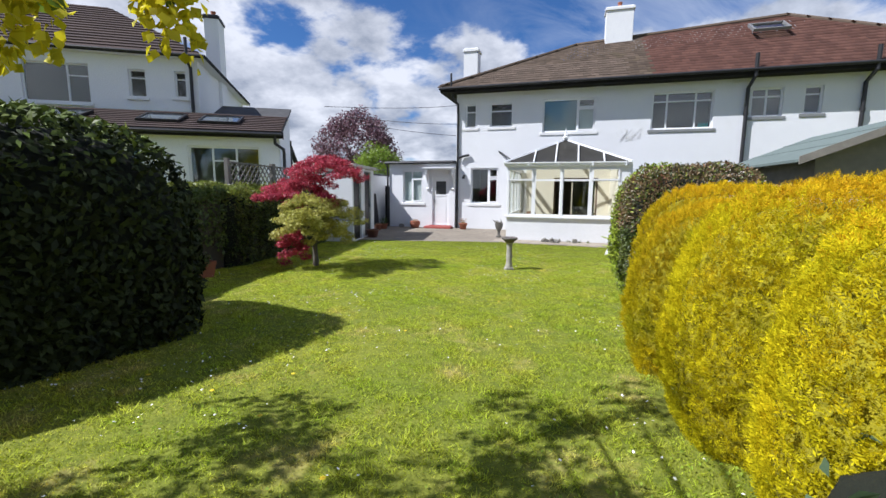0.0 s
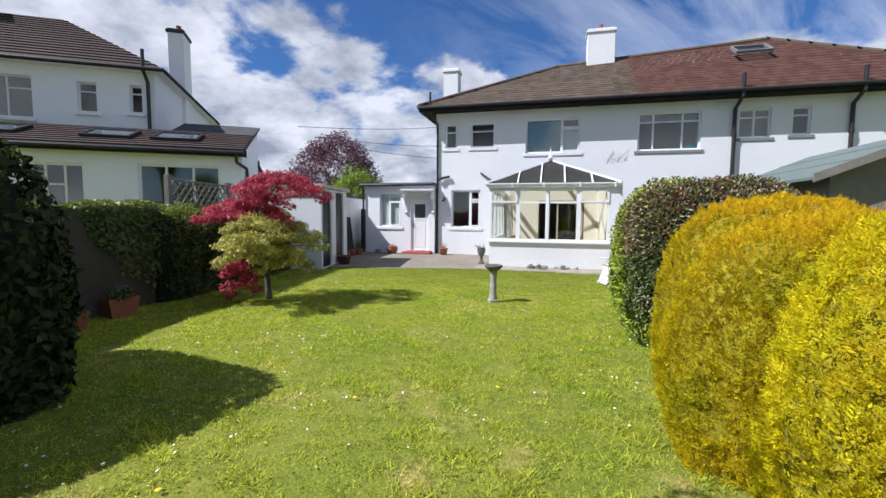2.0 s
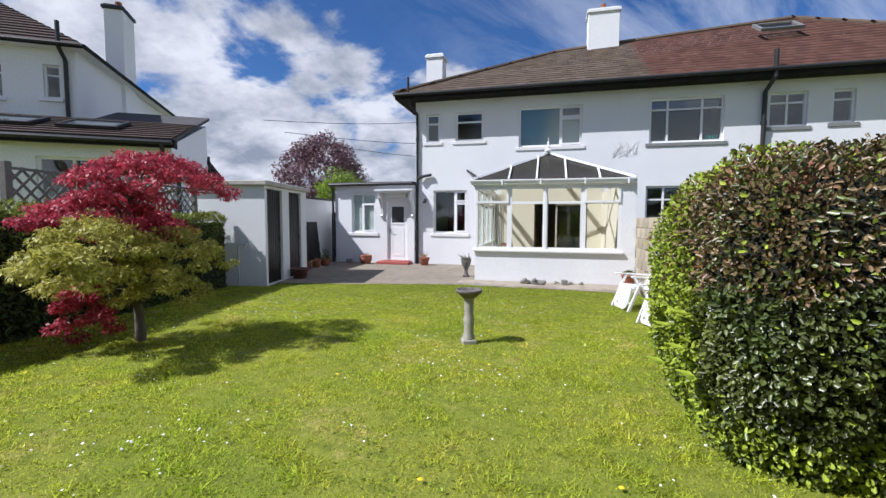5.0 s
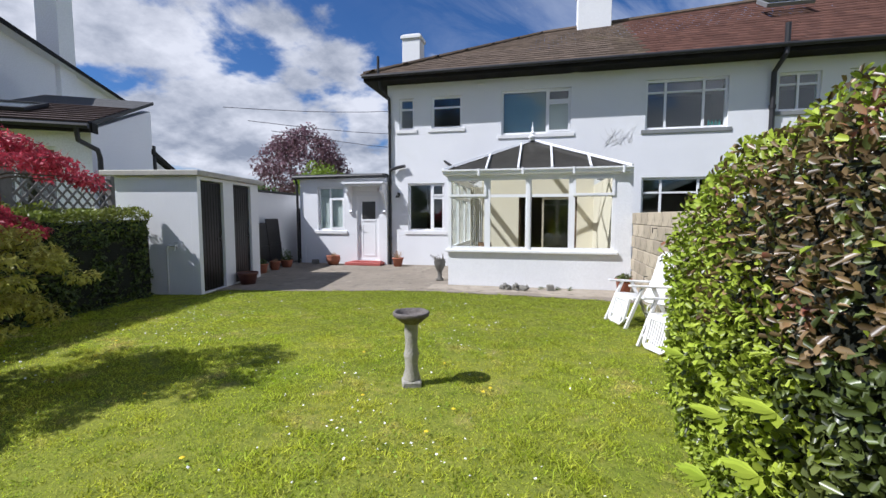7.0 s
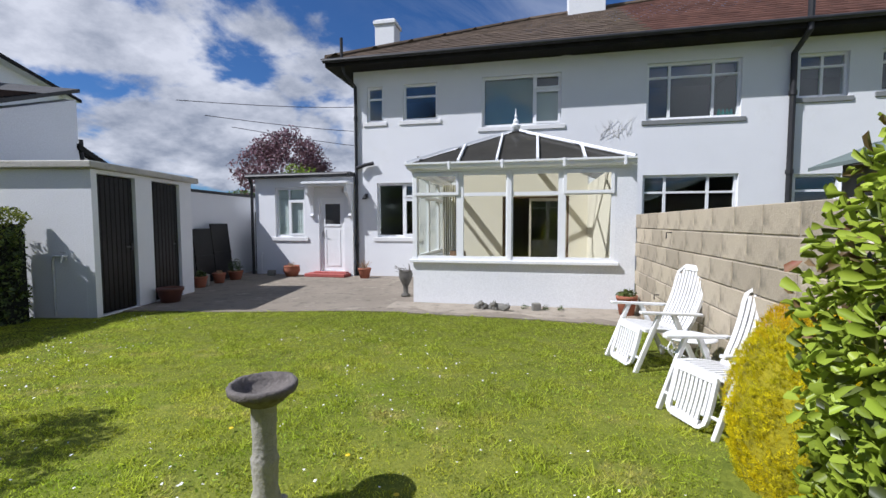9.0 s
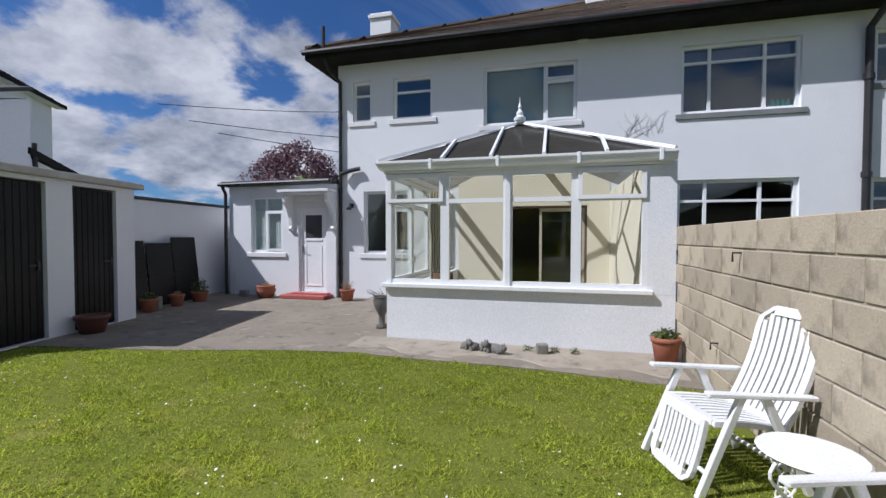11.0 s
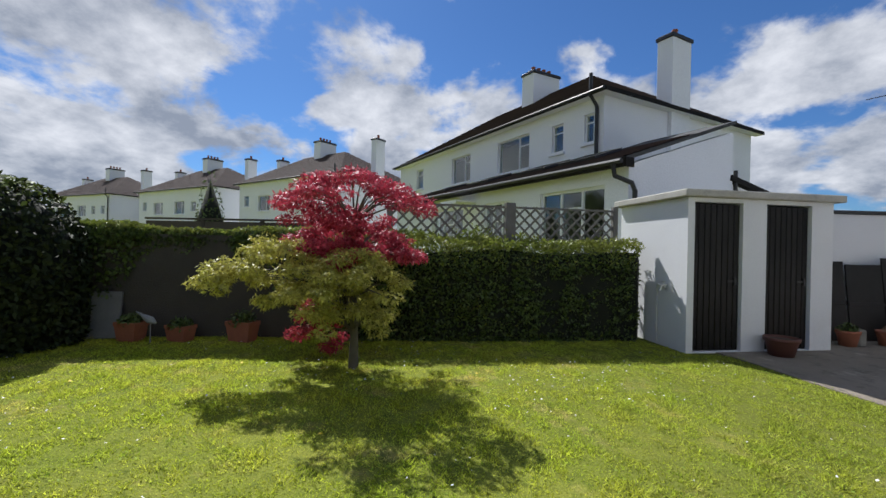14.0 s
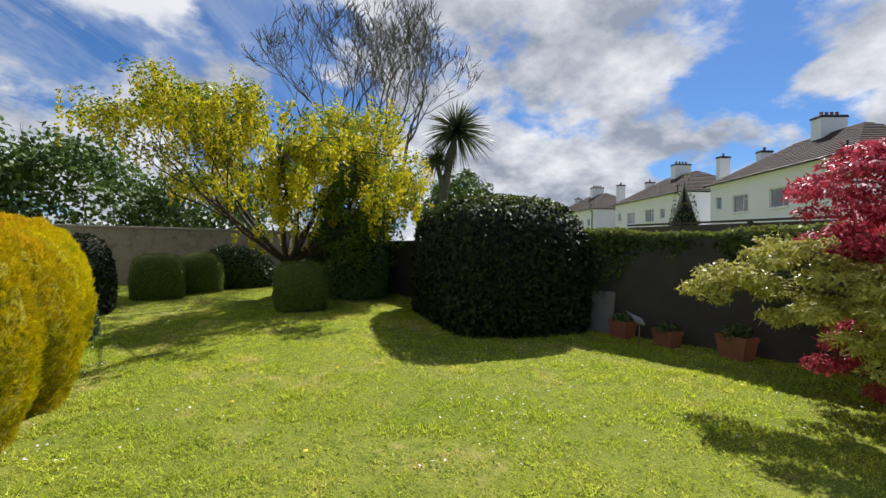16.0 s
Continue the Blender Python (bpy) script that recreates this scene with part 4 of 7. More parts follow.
    for x in (-0.55, 0.35, 1.35, 2.28):
        part("bracket", boxes((x - 0.02, x + 0.02, Y0 - 0.14, Y0 - 0.02, 2.35, 2.49), bev=0.004), UPVC, gutter)
    tagged(gutter, "white moulded gutter round the conservatory roof", "gutter")
    # glazed roof
    root = empty("conservatory_roof")
    tagged(root, "dark glazed hipped conservatory roof with white bars and a finial", "roof")
    zb = 2.46
    xa, xb = X0 - 0.10, 2.43
    ap, bk = Vector((0.5, 15.35, 3.30)), Vector((0.5, Y1, 3.30))
    fl, fr, bl, br = Vector((xa, Y0 - 0.08, zb)), Vector((xb, Y0 - 0.08, zb)), Vector((xa, Y1, zb)), Vector((xb, Y1, zb))
    fpts = [fl.lerp(fr, t) for t in (0, 0.245, 0.42, 0.60, 0.80, 1)]

    def sheet(*ps):
        bm = bmesh.new()
        vs = [bm.verts.new(p) for p in ps]
        fc = bm.faces.new(vs)
        bm.normal_update()
        if fc.normal.z < 0:
            fc.normal_flip()
        r = bmesh.ops.solidify(bm, geom=[fc], thickness=0.02)
        g = part("pane", bm, ROOFGLASS, root)
        g.visible_shadow = False
        return g

    def on_hip(p, corner, along):
        """Where a bar that runs straight up the slope from p meets the hip from that corner, or the ridge."""
        k = 0 if along == "x" else 1
        t = (p[1 - k] - corner[1 - k]) / (ap[1 - k] - corner[1 - k])
        if t >= 1:
            return Vector((ap.x, p.y, ap.z)) if along == "x" else ap.copy()
        return corner.lerp(ap, t)

    ftop = [on_hip(q, fl if q.x < ap.x else fr, "y") for q in fpts]
    for i in range(len(fpts) - 1):
        ps = [fpts[i], fpts[i + 1], ftop[i + 1], ftop[i]]
        if ftop[i].x < ap.x < ftop[i + 1].x:
            ps = [fpts[i], fpts[i + 1], ftop[i + 1], ap, ftop[i]]
        ps = [p for n_, p in enumerate(ps) if all((p - q).length > 1e-4 for q in ps[:n_])]
        sheet(*ps)
    sides = []
    for s0, s1 in ((fl, bl), (fr, br)):
        ls = [s0.lerp(s1, t) for t in (0, 0.22, 0.46, 0.73, 1)]
        rs = [on_hip(q, s0, "x") for q in ls]
        sides += list(zip(ls, rs))
        for i in range(4):
            ps = [ls[i], ls[i + 1], rs[i + 1], rs[i]]
            if rs[i].y < ap.y < rs[i + 1].y:
                ps = [ls[i], ls[i + 1], rs[i + 1], ap, rs[i]]
            ps = [p for n_, p in enumerate(ps) if all((p - q).length > 1e-4 for q in ps[:n_])]
            sheet(*ps)

    def bar(a, b, w=0.05):
        bm = bmesh.new()
        d = (b - a).normalized()
        sx = d.cross(Vector((0, 0, 1))).normalized() * w / 2
        n = sx.cross(d).normalized()
        vs = []
        for p in (a, b):
            vs.append([bm.verts.new(p + n * 0.02 - sx), bm.verts.new(p + n * 0.02 + sx), bm.verts.new(p + n * 0.055 + sx * 0.7), bm.verts.new(p + n * 0.055 - sx * 0.7)])
        for i in range(4):
            j = (i + 1) % 4
            bm.faces.new((vs[0][i], vs[0][j], vs[1][j], vs[1][i]))
        bm.faces.new(vs[0][::-1])
        bm.faces.new(vs[1])
        part("glazing_bar", bm, UPVC, root)

    for q, r in [*zip(fpts[1:-1], ftop[1:-1]), *sides]:
        if (q - r).length > 0.05:
            bar(q, r)
    for q in (fl, fr):
        bar(q, ap, 0.08)
    part("ridge", boxes((0.43, 0.57, 15.25, Y1, 3.31, 3.38), bev=0.01), UPVC, root)
    part("finial", lathe(bmesh.new(), [(0, 0), (0.09, 0), (0.10, 0.04), (0.05, 0.08), (0.06, 0.12), (0.02, 0.18), (0.03, 0.22), (0.012, 0.28), (0.006, 0.38), (0, 0.39)], 14, (0.5, 15.3, 3.36)), UPVC, root)
    # sliding door into the house, half open
    d = empty("door_2", pose(0.1, YF + 0.05, 0.06))
    part("door_frame", boxes((0, 0.05, 0, 0.09, 0, 2.04), (1.57, 1.62, 0, 0.09, 0, 2.04), (0.05, 1.57, 0, 0.09, 1.99, 2.04)), mat("brown_frame", (0.16, 0.10, 0.06), None, 0.5), d)
    part("sliding_panel", boxes((0.66, 0.71, 0.03, 0.06, 0.02, 1.99), (1.52, 1.57, 0.03, 0.06, 0.02, 1.99), (0.71, 1.52, 0.03, 0.06, 0.02, 0.1), (0.71, 1.52, 0.03, 0.06, 1.92, 1.99)), mat("pale_frame", (0.55, 0.5, 0.4), None, 0.5), d)
    g = part("pane", boxes((0.71, 1.52, 0.042, 0.048, 0.1, 1.92)), GLASS, d)
    tagged(d, "half-open glazed sliding door from conservatory to house", "door", kind="structure")
    # blind strips folded at the side door
    bm = bmesh.new()
    for i in range(7):
        box(bm, -0.93 + 0.045 * i, -0.91 + 0.045 * i, Y0 + 1.2, Y0 + 1.29, 0.35, 2.2)
    tagged(part("vertical_blind", bm, mat("blind_strip", (0.6, 0.55, 0.42), None, 0.8)), "cream vertical blind strips gathered by the side glass", "blind")
    basket = lathe(bmesh.new(), [(0, 0), (0.1, 0), (0.15, 0.1), (0.14, 0.2), (0.13, 0.2), (0.09, 0.02), (0, 0.02)], 14)
    bk_ob = part("basket", basket, mat("wicker", (0.16, 0.09, 0.05), None, 0.8, 30.0, 0.5))
    bk_ob.matrix_basis = pose(-0.45, Y0 + 0.19, 0.742)
    tagged(bk_ob, "small dark wicker basket on the inner window ledge", "basket")


build_conservatory()


# ---- garden walls, fence, shed ----
def build_block_wall(y0, y1, x, courses):
    root = empty("wall_garden")
    tagged(root, "weathered concrete block garden wall on the boundary", "wall", kind="structure")
    L_, H = 0.45, 0.225
    part("mortar_core", boxes((x + 0.012, x + 0.20, y0, y1, -0.2, courses * H - 0.006)), MORTAR, root)
    bm = boxes((0, 0.20, -0.217, 0.217, 0.006, H - 0.006), bev=0.006)
    me = bpy.data.meshes.new("block")
    bm.to_mesh(me)
    bm.free()
    me.materials.append(BLOCK)
    rng = random.Random(3)
    for j in range(courses):
        y = y0 + L_ / 2 - (j % 2) * L_ / 2
        while y < y1 + 0.05:
            if y - 0.22 >= y0 - 0.24:
                ob = new("block", me)
                ob.parent = root
                ob.matrix_basis = pose(x + rng.uniform(-0.003, 0.004), y, j * H + 0.0, 0, 0, rng.uniform(-0.3, 0.3))
            y += L_
    bm = bmesh.new()
    for y in (11.9, 12.35):
        tube(bm, [(x + 0.01, y, 1.32 if y < 12 else 0.5), (x - 0.06, y, 1.32 if y < 12 else 0.5), (x - 0.06, y, 1.25 if y < 12 else 0.44)], [0.008] * 3, 6)
    part("iron_hook", bm, BLACKP, root)


build_block_wall(2.2, 13.72, 2.48, 7)


def line_wall(name, a, b, h, thick, material, label, cap=None):
    a, b = Vector((*a, 0)), Vector((*b, 0))
    ang = math.degrees(math.atan2(b.y - a.y, b.x - a.x))
    ob = part(name, boxes((0, (b - a).length, 0, thick, -0.3, h)), material)
    ob.matrix_basis = pose(a.x, a.y, 0, 0, 0, ang)
    if cap:
        part("coping", boxes((-0.03, (b - a).length + 0.03, -0.04, thick + 0.04, h + 0.002, h + 0.07), bev=0.01), cap, ob)
    return tagged(ob, label, "wall", kind="structure")


def bound(y):
    """The line of the boundary on the maple's side."""
    return -4.35 - 0.21 * y


line_wall("wall_boundary", (bound(7.0), 7.0), (bound(-6.0), -6.0), 1.56, 0.15, CONCW, "dark rendered boundary wall behind the flower pots")
line_wall("wall_back", (4.5, -6.2), (-3.2, -6.2), 1.82, 0.2, BLOCK, "grey block wall at the end of the garden", MORTAR)
line_wall("wall_east_back", (2.62, 2.0), (4.5, -6.0), 1.7, 0.2, BLOCK, "grey block side wall at the back of the garden")


def build_shed():
    A = Vector((-5.60, 11.60, 0))
    m = pose(A.x, A.y, 0, 0, 0, 10.5)
    # local: the front with the tap lies along -x, the doors along +y
    root = empty("outhouse", m)
    tagged(root, "white rendered outhouse with two black boarded doors and a flat roof", "shed")
    h = 2.26
    doors = [(0.11, 0.90), (1.30, 2.08)]
    bm = wall_bm(0, 2.46, -0.2, h, [(a, b, 0.02, 2.20) for a, b in doors], 0.14)
    w = part("door_wall", bm, RENDERW, root)
    w.matrix_basis = pose(0, 0, 0, 0, 0, 90)
    part("front_wall", boxes((-1.72, -0.141, 0, 0.14, -0.2, h)), RENDERW, root)
    part("back_wall", boxes((-1.72, -0.141, 2.32, 2.46, -0.2, h)), RENDERW, root)
    part("far_wall", boxes((-1.72, -1.58, 0.141, 2.319, -0.2, h)), RENDERW, root)
    part("roof_slab", boxes((-1.82, 0.09, -0.10, 2.60, h + 0.002, h + 0.11), bev=0.015), mat("roof_concrete", (0.52, 0.50, 0.45), (0.38, 0.36, 0.32), 0.9, 4.0, 0.4, stain=((0.2, 0.19, 0.16), 6.0, 0.55, 0.8)), root)
    for a, b in doors:
        d = empty("boarded_door", pose(-0.05, a, 0.03, 0, 0, 90))
        d.parent = root
        n = 8
        wv = (b - a - 0.02) / n
        for i in range(n):
            part("board", boxes((0.01 + i * wv + 0.003, 0.01 + (i + 1) * wv - 0.003, 0, 0.03, 0, 2.15), bev=0.008), DOORB, d)
        part("door_latch", boxes((0.58, 0.70, -0.02, -0.002, 1.0, 1.03), (0.68, 0.72, -0.03, -0.002, 0.96, 1.07)), BLACKP, d)
    # tap with its pipe on the front
    bm = bmesh.new()
    tube(bm, [(-0.62, -0.03, 0.05), (-0.62, -0.03, 0.88), (-0.58, -0.05, 0.95), (-0.44, -0.05, 0.95), (-0.38, -0.06, 0.9)], [0.017] * 5, 8)
    tube(bm, [(-0.40, -0.03, 0.95), (-0.40, -0.11, 0.95), (-0.40, -0.14, 0.86)], [0.02, 0.018, 0.014], 8)
    box(bm, -0.44, -0.36, -0.09, -0.075, 1.0, 1.015)
    box(bm, -0.405, -0.395, -0.085, -0.078, 0.95, 1.0)
    t = part("garden_tap", bm, mat("painted_pipe", (0.62, 0.63, 0.62), (0.5, 0.5, 0.5), 0.6, 9.0, 0.2))
    t.matrix_basis = m.copy()
    tagged(t, "white painted water pipe and tap on the outhouse wall", "tap")
    # wall and lean-to roof that run on behind
    line_wall("wall_passage", (-7.09, 14.0), (-7.75, 22.0), 2.20, 0.2, RENDERW, "white rendered side wall running back from the outhouse", SLATE)
    # black boards leaning on it
    for i, (y, wd, hh) in enumerate(((14.62, 0.70, 1.35), (15.33, 0.66, 1.3), (16.02, 0.70, 1.42))):
        ob = part("dark_panel", boxes((-wd / 2, wd / 2, 0, 0.03, 0, hh), (-wd / 2, wd / 2, -0.015, -0.002, hh * 0.45, hh * 0.5), bev=0.004), DOORB)
        ob.matrix_basis = pose(-6.72 - 0.083 * (y - 14), y, 0.02, -6, 0, 95)
        tagged(ob, "black painted board leaning against the white wall", "board", "leaning boards")
    g = empty("side_gate", pose(-7.35, 17.9, 0.02, 0, 0, 0))
    for i in range(5):
        part("board", boxes((0.01 + i * 0.105, 0.11 + i * 0.105, 0, 0.03, 0.03, 1.75), bev=0.004), DOORB, g)
    for z in (0.3, 1.4):
        part("rail", boxes((0, 0.55, 0.032, 0.06, z, z + 0.1)), DOORB, g)
    tagged(g, "black boarded side gate between wall and extension", "gate", kind="")


build_shed()


def build_trellis(a, b, z0, z1, n, post=None):
    a, b = Vector((*a, 0)), Vector((*b, 0))
    ang = math.degrees(math.atan2(b.y - a.y, b.x - a.x))
    L_ = (b - a).length
    root = empty("trellis", pose(a.x, a.y, 0, 0, 0, ang))
    h = z1 - z0
    part("rail", boxes((0, L_, -0.012, 0.012, z1 - 0.035, z1)), TRELLIS, root)
    part("rail", boxes((0, L_, -0.012, 0.012, z0, z0 + 0.035)), TRELLIS, root)
    for x in (0, L_):
        part("post", boxes((x - 0.045, x + 0.045, -0.045, 0.045, 0.0, z1 + 0.06), bev=0.006), TRELLIS, root)
    st = L_ / n
    for i in range(-3, n):
        for s, y in ((1, -0.016), (-1, 0.004)):
            x0 = i * st
            p0, p1 = (x0, z0) if s > 0 else (x0, z1), (x0 + h, z1) if s > 0 else (x0 + h, z0)
            t0, t1 = max(0, (0.02 - p0[0]) / h), min(1, (L_ - 0.02 - p0[0]) / h)
            if t1 - t0 < 0.05:
                continue
            q0, q1 = (p0[0] + h * t0, p0[1] + (p1[1] - p0[1]) * t0), (p0[0] + h * t1, p0[1] + (p1[1] - p0[1]) * t1)
            bm = bmesh.new()
            d = Vector((q1[0] - q0[0], 0, q1[1] - q0[1])).normalized()
            o = Vector((-d.z, 0, d.x)) * 0.017
            c = [Vector((q0[0], y, q0[1])), Vector((q1[0], y, q1[1]))]
            vs = [[bm.verts.new(p + o), bm.verts.new(p - o), bm.verts.new(p - o + Vector((0, 0.012, 0))), bm.verts.new(p + o + Vector((0, 0.012, 0)))] for p in c]
            for k in range(4):
                bm.faces.new((vs[0][k], vs[0][(k + 1) % 4], vs[1][(k + 1) % 4], vs[1][k]))
            bm.faces.new(vs[0][::-1])
            bm.faces.new(vs[1])
            part("lath", bm, TRELLIS, root)
    return tagged(root, "weathered grey diamond trellis above the hedge", "trellis", "trellis panels")


build_trellis((-6.12, 7.2), (-6.52, 9.12), 1.55, 2.17, 10)
build_trellis((-6.54, 9.2), (-6.93, 11.03), 1.55, 2.17, 10)

# ---- clipped bushes and hedges ----
def bush(name, at, a, b, c, p, n, size, leaf, core, label, category, seed=1, rough=0.04, base=1.0, turn=0.0, top=None, group="", width=None, fold=0.12, out=0.35, lower=0.0, sink=0.0, lump=0.0):
    rng = np.random.RandomState(seed)
    root = empty(name, pose(at[0], at[1], ground_z(at[1]) - sink, 0, 0, turn))
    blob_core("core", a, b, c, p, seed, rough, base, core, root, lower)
    q, g = blob(n, a, b, c, p, rng, seed, rough, base, lower)
    q = q - g * rng.uniform(0, 0.09 if not lump else 0.03, (n, 1)) * min(1.0, a)
    if lump:
        q = q + g * (lump * (wobble(q * 7.0, 1.0, seed) - 1) + 0.6 * lump * (wobble(q * 19.0, 1.0, seed + 1) - 1))[:, None]
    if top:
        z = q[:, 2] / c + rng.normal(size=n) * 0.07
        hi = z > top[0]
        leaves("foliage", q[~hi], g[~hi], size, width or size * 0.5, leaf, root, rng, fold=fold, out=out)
        leaves("paler_foliage", q[hi], g[hi], size, width or size * 0.5, top[1], root, rng, fold=fold, out=out)
    else:
        leaves("foliage", q, g, size, width or size * 0.5, leaf, root, rng, fold=fold, out=out)
    return tagged(root, label, category, group)


bush("laurel_bush", (-4.08, 1.90), 1.20, 1.72, 2.03, 4.6, 23000, 0.09, LAUREL, SHADECORE, "large dark glossy laurel clipped into a rounded block", "bush", 2, 0.035, 0.95, -14, top=(0.89, LAURELY), width=0.045)


def sprays(name, pts, nrm, length, material, parent, rng, per=8):
    """Flat fern-like sprays of small scale leaves that stand out of a clipped face and turn upwards."""
    n = len(pts)
    d = unit(nrm * 0.62 + np.array([0, 0, 0.75]) + rng.normal(size=(n, 3)) * 0.34)
    s_ = unit(np.cross(d, nrm + 0.5 * rng.normal(size=(n, 3))))
    L_ = length * rng.uniform(0.6, 1.3, (n, 1))
    V = []
    for k in range(per):
        t = (k + 0.5) / per
        side = 1 if k % 2 else -1
        base = pts + d * L_ * (t - 0.45)
        ax = unit(d * 0.75 + s_ * side * (0.75 if k < per - 1 else 0.0) + rng.normal(size=(n, 3)) * 0.12)
        ln = L_ * (0.50 * (1 - 0.55 * t))
        wd = unit(np.cross(ax, np.cross(d, s_) + 0.3 * rng.normal(size=(n, 3)))) * ln * 0.17
        mid = base + ax * ln * 0.5
        V.append(np.stack([base, mid + wd, base + ax * ln, mid - wd], 1))
    V = np.stack(V, 1).reshape(-1, 3)
    return raw_mesh(name, V, np.arange(len(V)).reshape(-1, 4), material, parent)


def clipped_block(u, a, b, c, p, seed):
    """Points and normals of a clipped bush in the directions u: oval from above, nearly upright at the sides, with a rounded top and a drawn-in foot."""
    e = 2.3
    ax, ay, az = np.abs(u[:, 0]) / a, np.abs(u[:, 1]) / b, np.abs(u[:, 2]) / c
    plan = np.maximum(ax ** e + ay ** e, 1e-9) ** (1 / e)
    r = (plan ** p + az ** p) ** (-1 / p)
    q = u * (r * wobble(u, 0.03, seed))[:, None]
    k = plan ** (p - e)
    g = np.sign(u) * np.stack([k * ax ** (e - 1) / a, k * ay ** (e - 1) / b, az ** (p - 1) / c], 1)
    t = np.clip(q[:, 2] / (0.5 * c), 0, 1)
    q[:, :2] *= (0.86 + 0.14 * t * (2 - t))[:, None]
    return q, unit(g)


def golden_conifer(at, a, b, c, n, seed, label, length=0.05, p=3.4, leaf=None):
    rng = np.random.RandomState(seed)
    root = empty("golden_conifer", pose(at[0], at[1], ground_z(at[1])))
    bm = bmesh.new()
    bmesh.ops.create_uvsphere(bm, u_segments=44, v_segments=36, radius=1)
    bmesh.ops.delete(bm, geom=[v for v in bm.verts if v.co.z < -0.02], context="VERTS")
    co, _ = clipped_block(unit(np.array([v.co[:] for v in bm.verts])), a, b, c, p, seed)
    for v, w in zip(bm.verts, co):
        v.co = w * 0.93
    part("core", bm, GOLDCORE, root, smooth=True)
    u = unit(rng.normal(size=(n * 6, 3)) * np.array([a, b, c]))
    u[:, 2] = np.abs(u[:, 2])
    q, g = clipped_block(u, a, b, c, p, seed)
    wt = (q ** 2).sum(1) / np.maximum((unit(q) * g).sum(1), 0.2) * (a * b * c) / np.maximum(((u / np.array([a, b, c])) ** 2).sum(1), 1e-6) ** -1.5
    keep = rng.choice(len(u), n, replace=False, p=wt / wt.sum())
    q, g = q[keep], g[keep]
    face = q[:, 0] < 0.5
    q, g, n = q[face], g[face], int(face.sum())
    lump = 0.018 * (wobble(q * 7.0, 1.0, seed) - 1) + 0.024 * (wobble(q * 15.0, 1.0, seed + 1) - 1)
    q = q + g * (lump - rng.uniform(0, 0.022, n))[:, None]
    hi = q[:, 2] / c + rng.normal(size=n) * 0.05 + 0.05 * (wobble(q * 2.2, 1.0, seed + 2) - 1) > 0.88
    sprays("foliage", q[~hi], g[~hi], length, leaf or GOLD, root, rng)
    sprays("top_foliage", q[hi], g[hi], length * 0.9, GOLDTOP, root, rng)
    return tagged(root, label, "conifer", "golden conifers")


for x, y, a, b, c, n, sd in ((2.12, 4.22, 0.78, 0.42, 1.51, 17000, 11), (2.02, 3.50, 0.79, 0.43, 1.385, 20000, 12), (2.28, 2.42, 0.97, 0.46, 1.47, 25000, 13), (2.36, 1.42, 0.90, 0.56, 1.46, 23000, 14)):
    golden_conifer((x, y), a, b, c, n, sd, "golden yellow conifer clipped into an upright block with a rounded top", leaf=GOLDOLIVE if y > 3 else GOLD)
golden_conifer((2.26, 8.85), 0.32, 0.36, 0.95, 8000, 17, "small golden conifer beside the white garden chairs", 0.04, 2.8)


def mixed_shrub():
    rng = np.random.RandomState(21)
    at = (2.29, 6.62)
    a, b, c, p = 0.90, 1.10, 1.83, 4.5
    root = empty("evergreen_shrub", pose(at[0], at[1], ground_z(at[1])))
    blob_core("core", a, b, c, p, 21, 0.05, 0.80, SHADECORE, root, shrink=0.90)
    n = 68000
    q, g = blob(n, a, b, c, p, rng, 21, 0.05, 0.80)
    q = q + g * (0.05 * (wobble(q * 4.0, 1.0, 22) - 1) - rng.uniform(0, 0.14, n))[:, None]
    patch = wobble(q * 1.6, 1.0, 5) - 1
    pick = rng.uniform(size=n)
    # fresh shoots low down, plus sunlight painted as yellow-green on the lit faces
    low = ((q[:, 0] < -0.2) & (q[:, 1] > -0.45 + 0.4 * patch) & (pick < 0.78)) | ((q[:, 2] < 0.6 + 0.5 * patch) & (q[:, 0] < -0.1) & (pick < 0.7)) | (pick < 0.05) | ((q[:, 1] > 0.3) & (pick < 0.86))
    bronze = ((q[:, 2] + 0.35 * patch > 0.95) & (rng.uniform(size=n) < np.where(low, np.where(q[:, 1] > 0.3, 0.08, 0.22), 0.75)))
    low &= ~bronze
    rest = ~low & ~bronze
    leaves("foliage", q[rest], g[rest], 0.042, 0.022, SHRUB, root, rng, out=0.5, broad=True)
    leaves("bronze_foliage", q[bronze], g[bronze], 0.040, 0.019, SHRUBB, root, rng, out=0.7, broad=True)
    leaves("paler_foliage", q[low], g[low], 0.040, 0.021, SHRUBG, root, rng, out=0.6, broad=True)
    # a few large fingered leaves pushing out low down
    for dx, dy, z in ((-0.92, -0.55, 0.62), (-0.96, -0.38, 0.72), (-0.90, -0.70, 0.50), (-0.97, -0.30, 0.45), (-0.96, 0.05, 0.80), (-0.92, -0.62, 0.85)):
        t = (np.arange(7) - 3) * 0.42
        d = unit(np.stack([-np.cos(t) * 0.75 - 0.2, np.sin(t), 0.25 - 0.2 * np.abs(t)], 1))
        sd = unit(np.cross(d, np.array([-0.3, -0.2, 0.9])))
        o = np.tile(np.array([dx, dy, z]), (7, 1))
        W = np.stack([o, o + d * 0.06 + sd * 0.017, o + d * 0.115, o + d * 0.06 - sd * 0.017], 1).reshape(-1, 3)
        raw_mesh("fingered_leaf", W, np.arange(len(W)).reshape(-1, 4), SHRUBG, root, "large bright green fingered leaf")
    tagged(root, "bronze and green evergreen shrub with bright young shoots below", "shrub")


mixed_shrub()


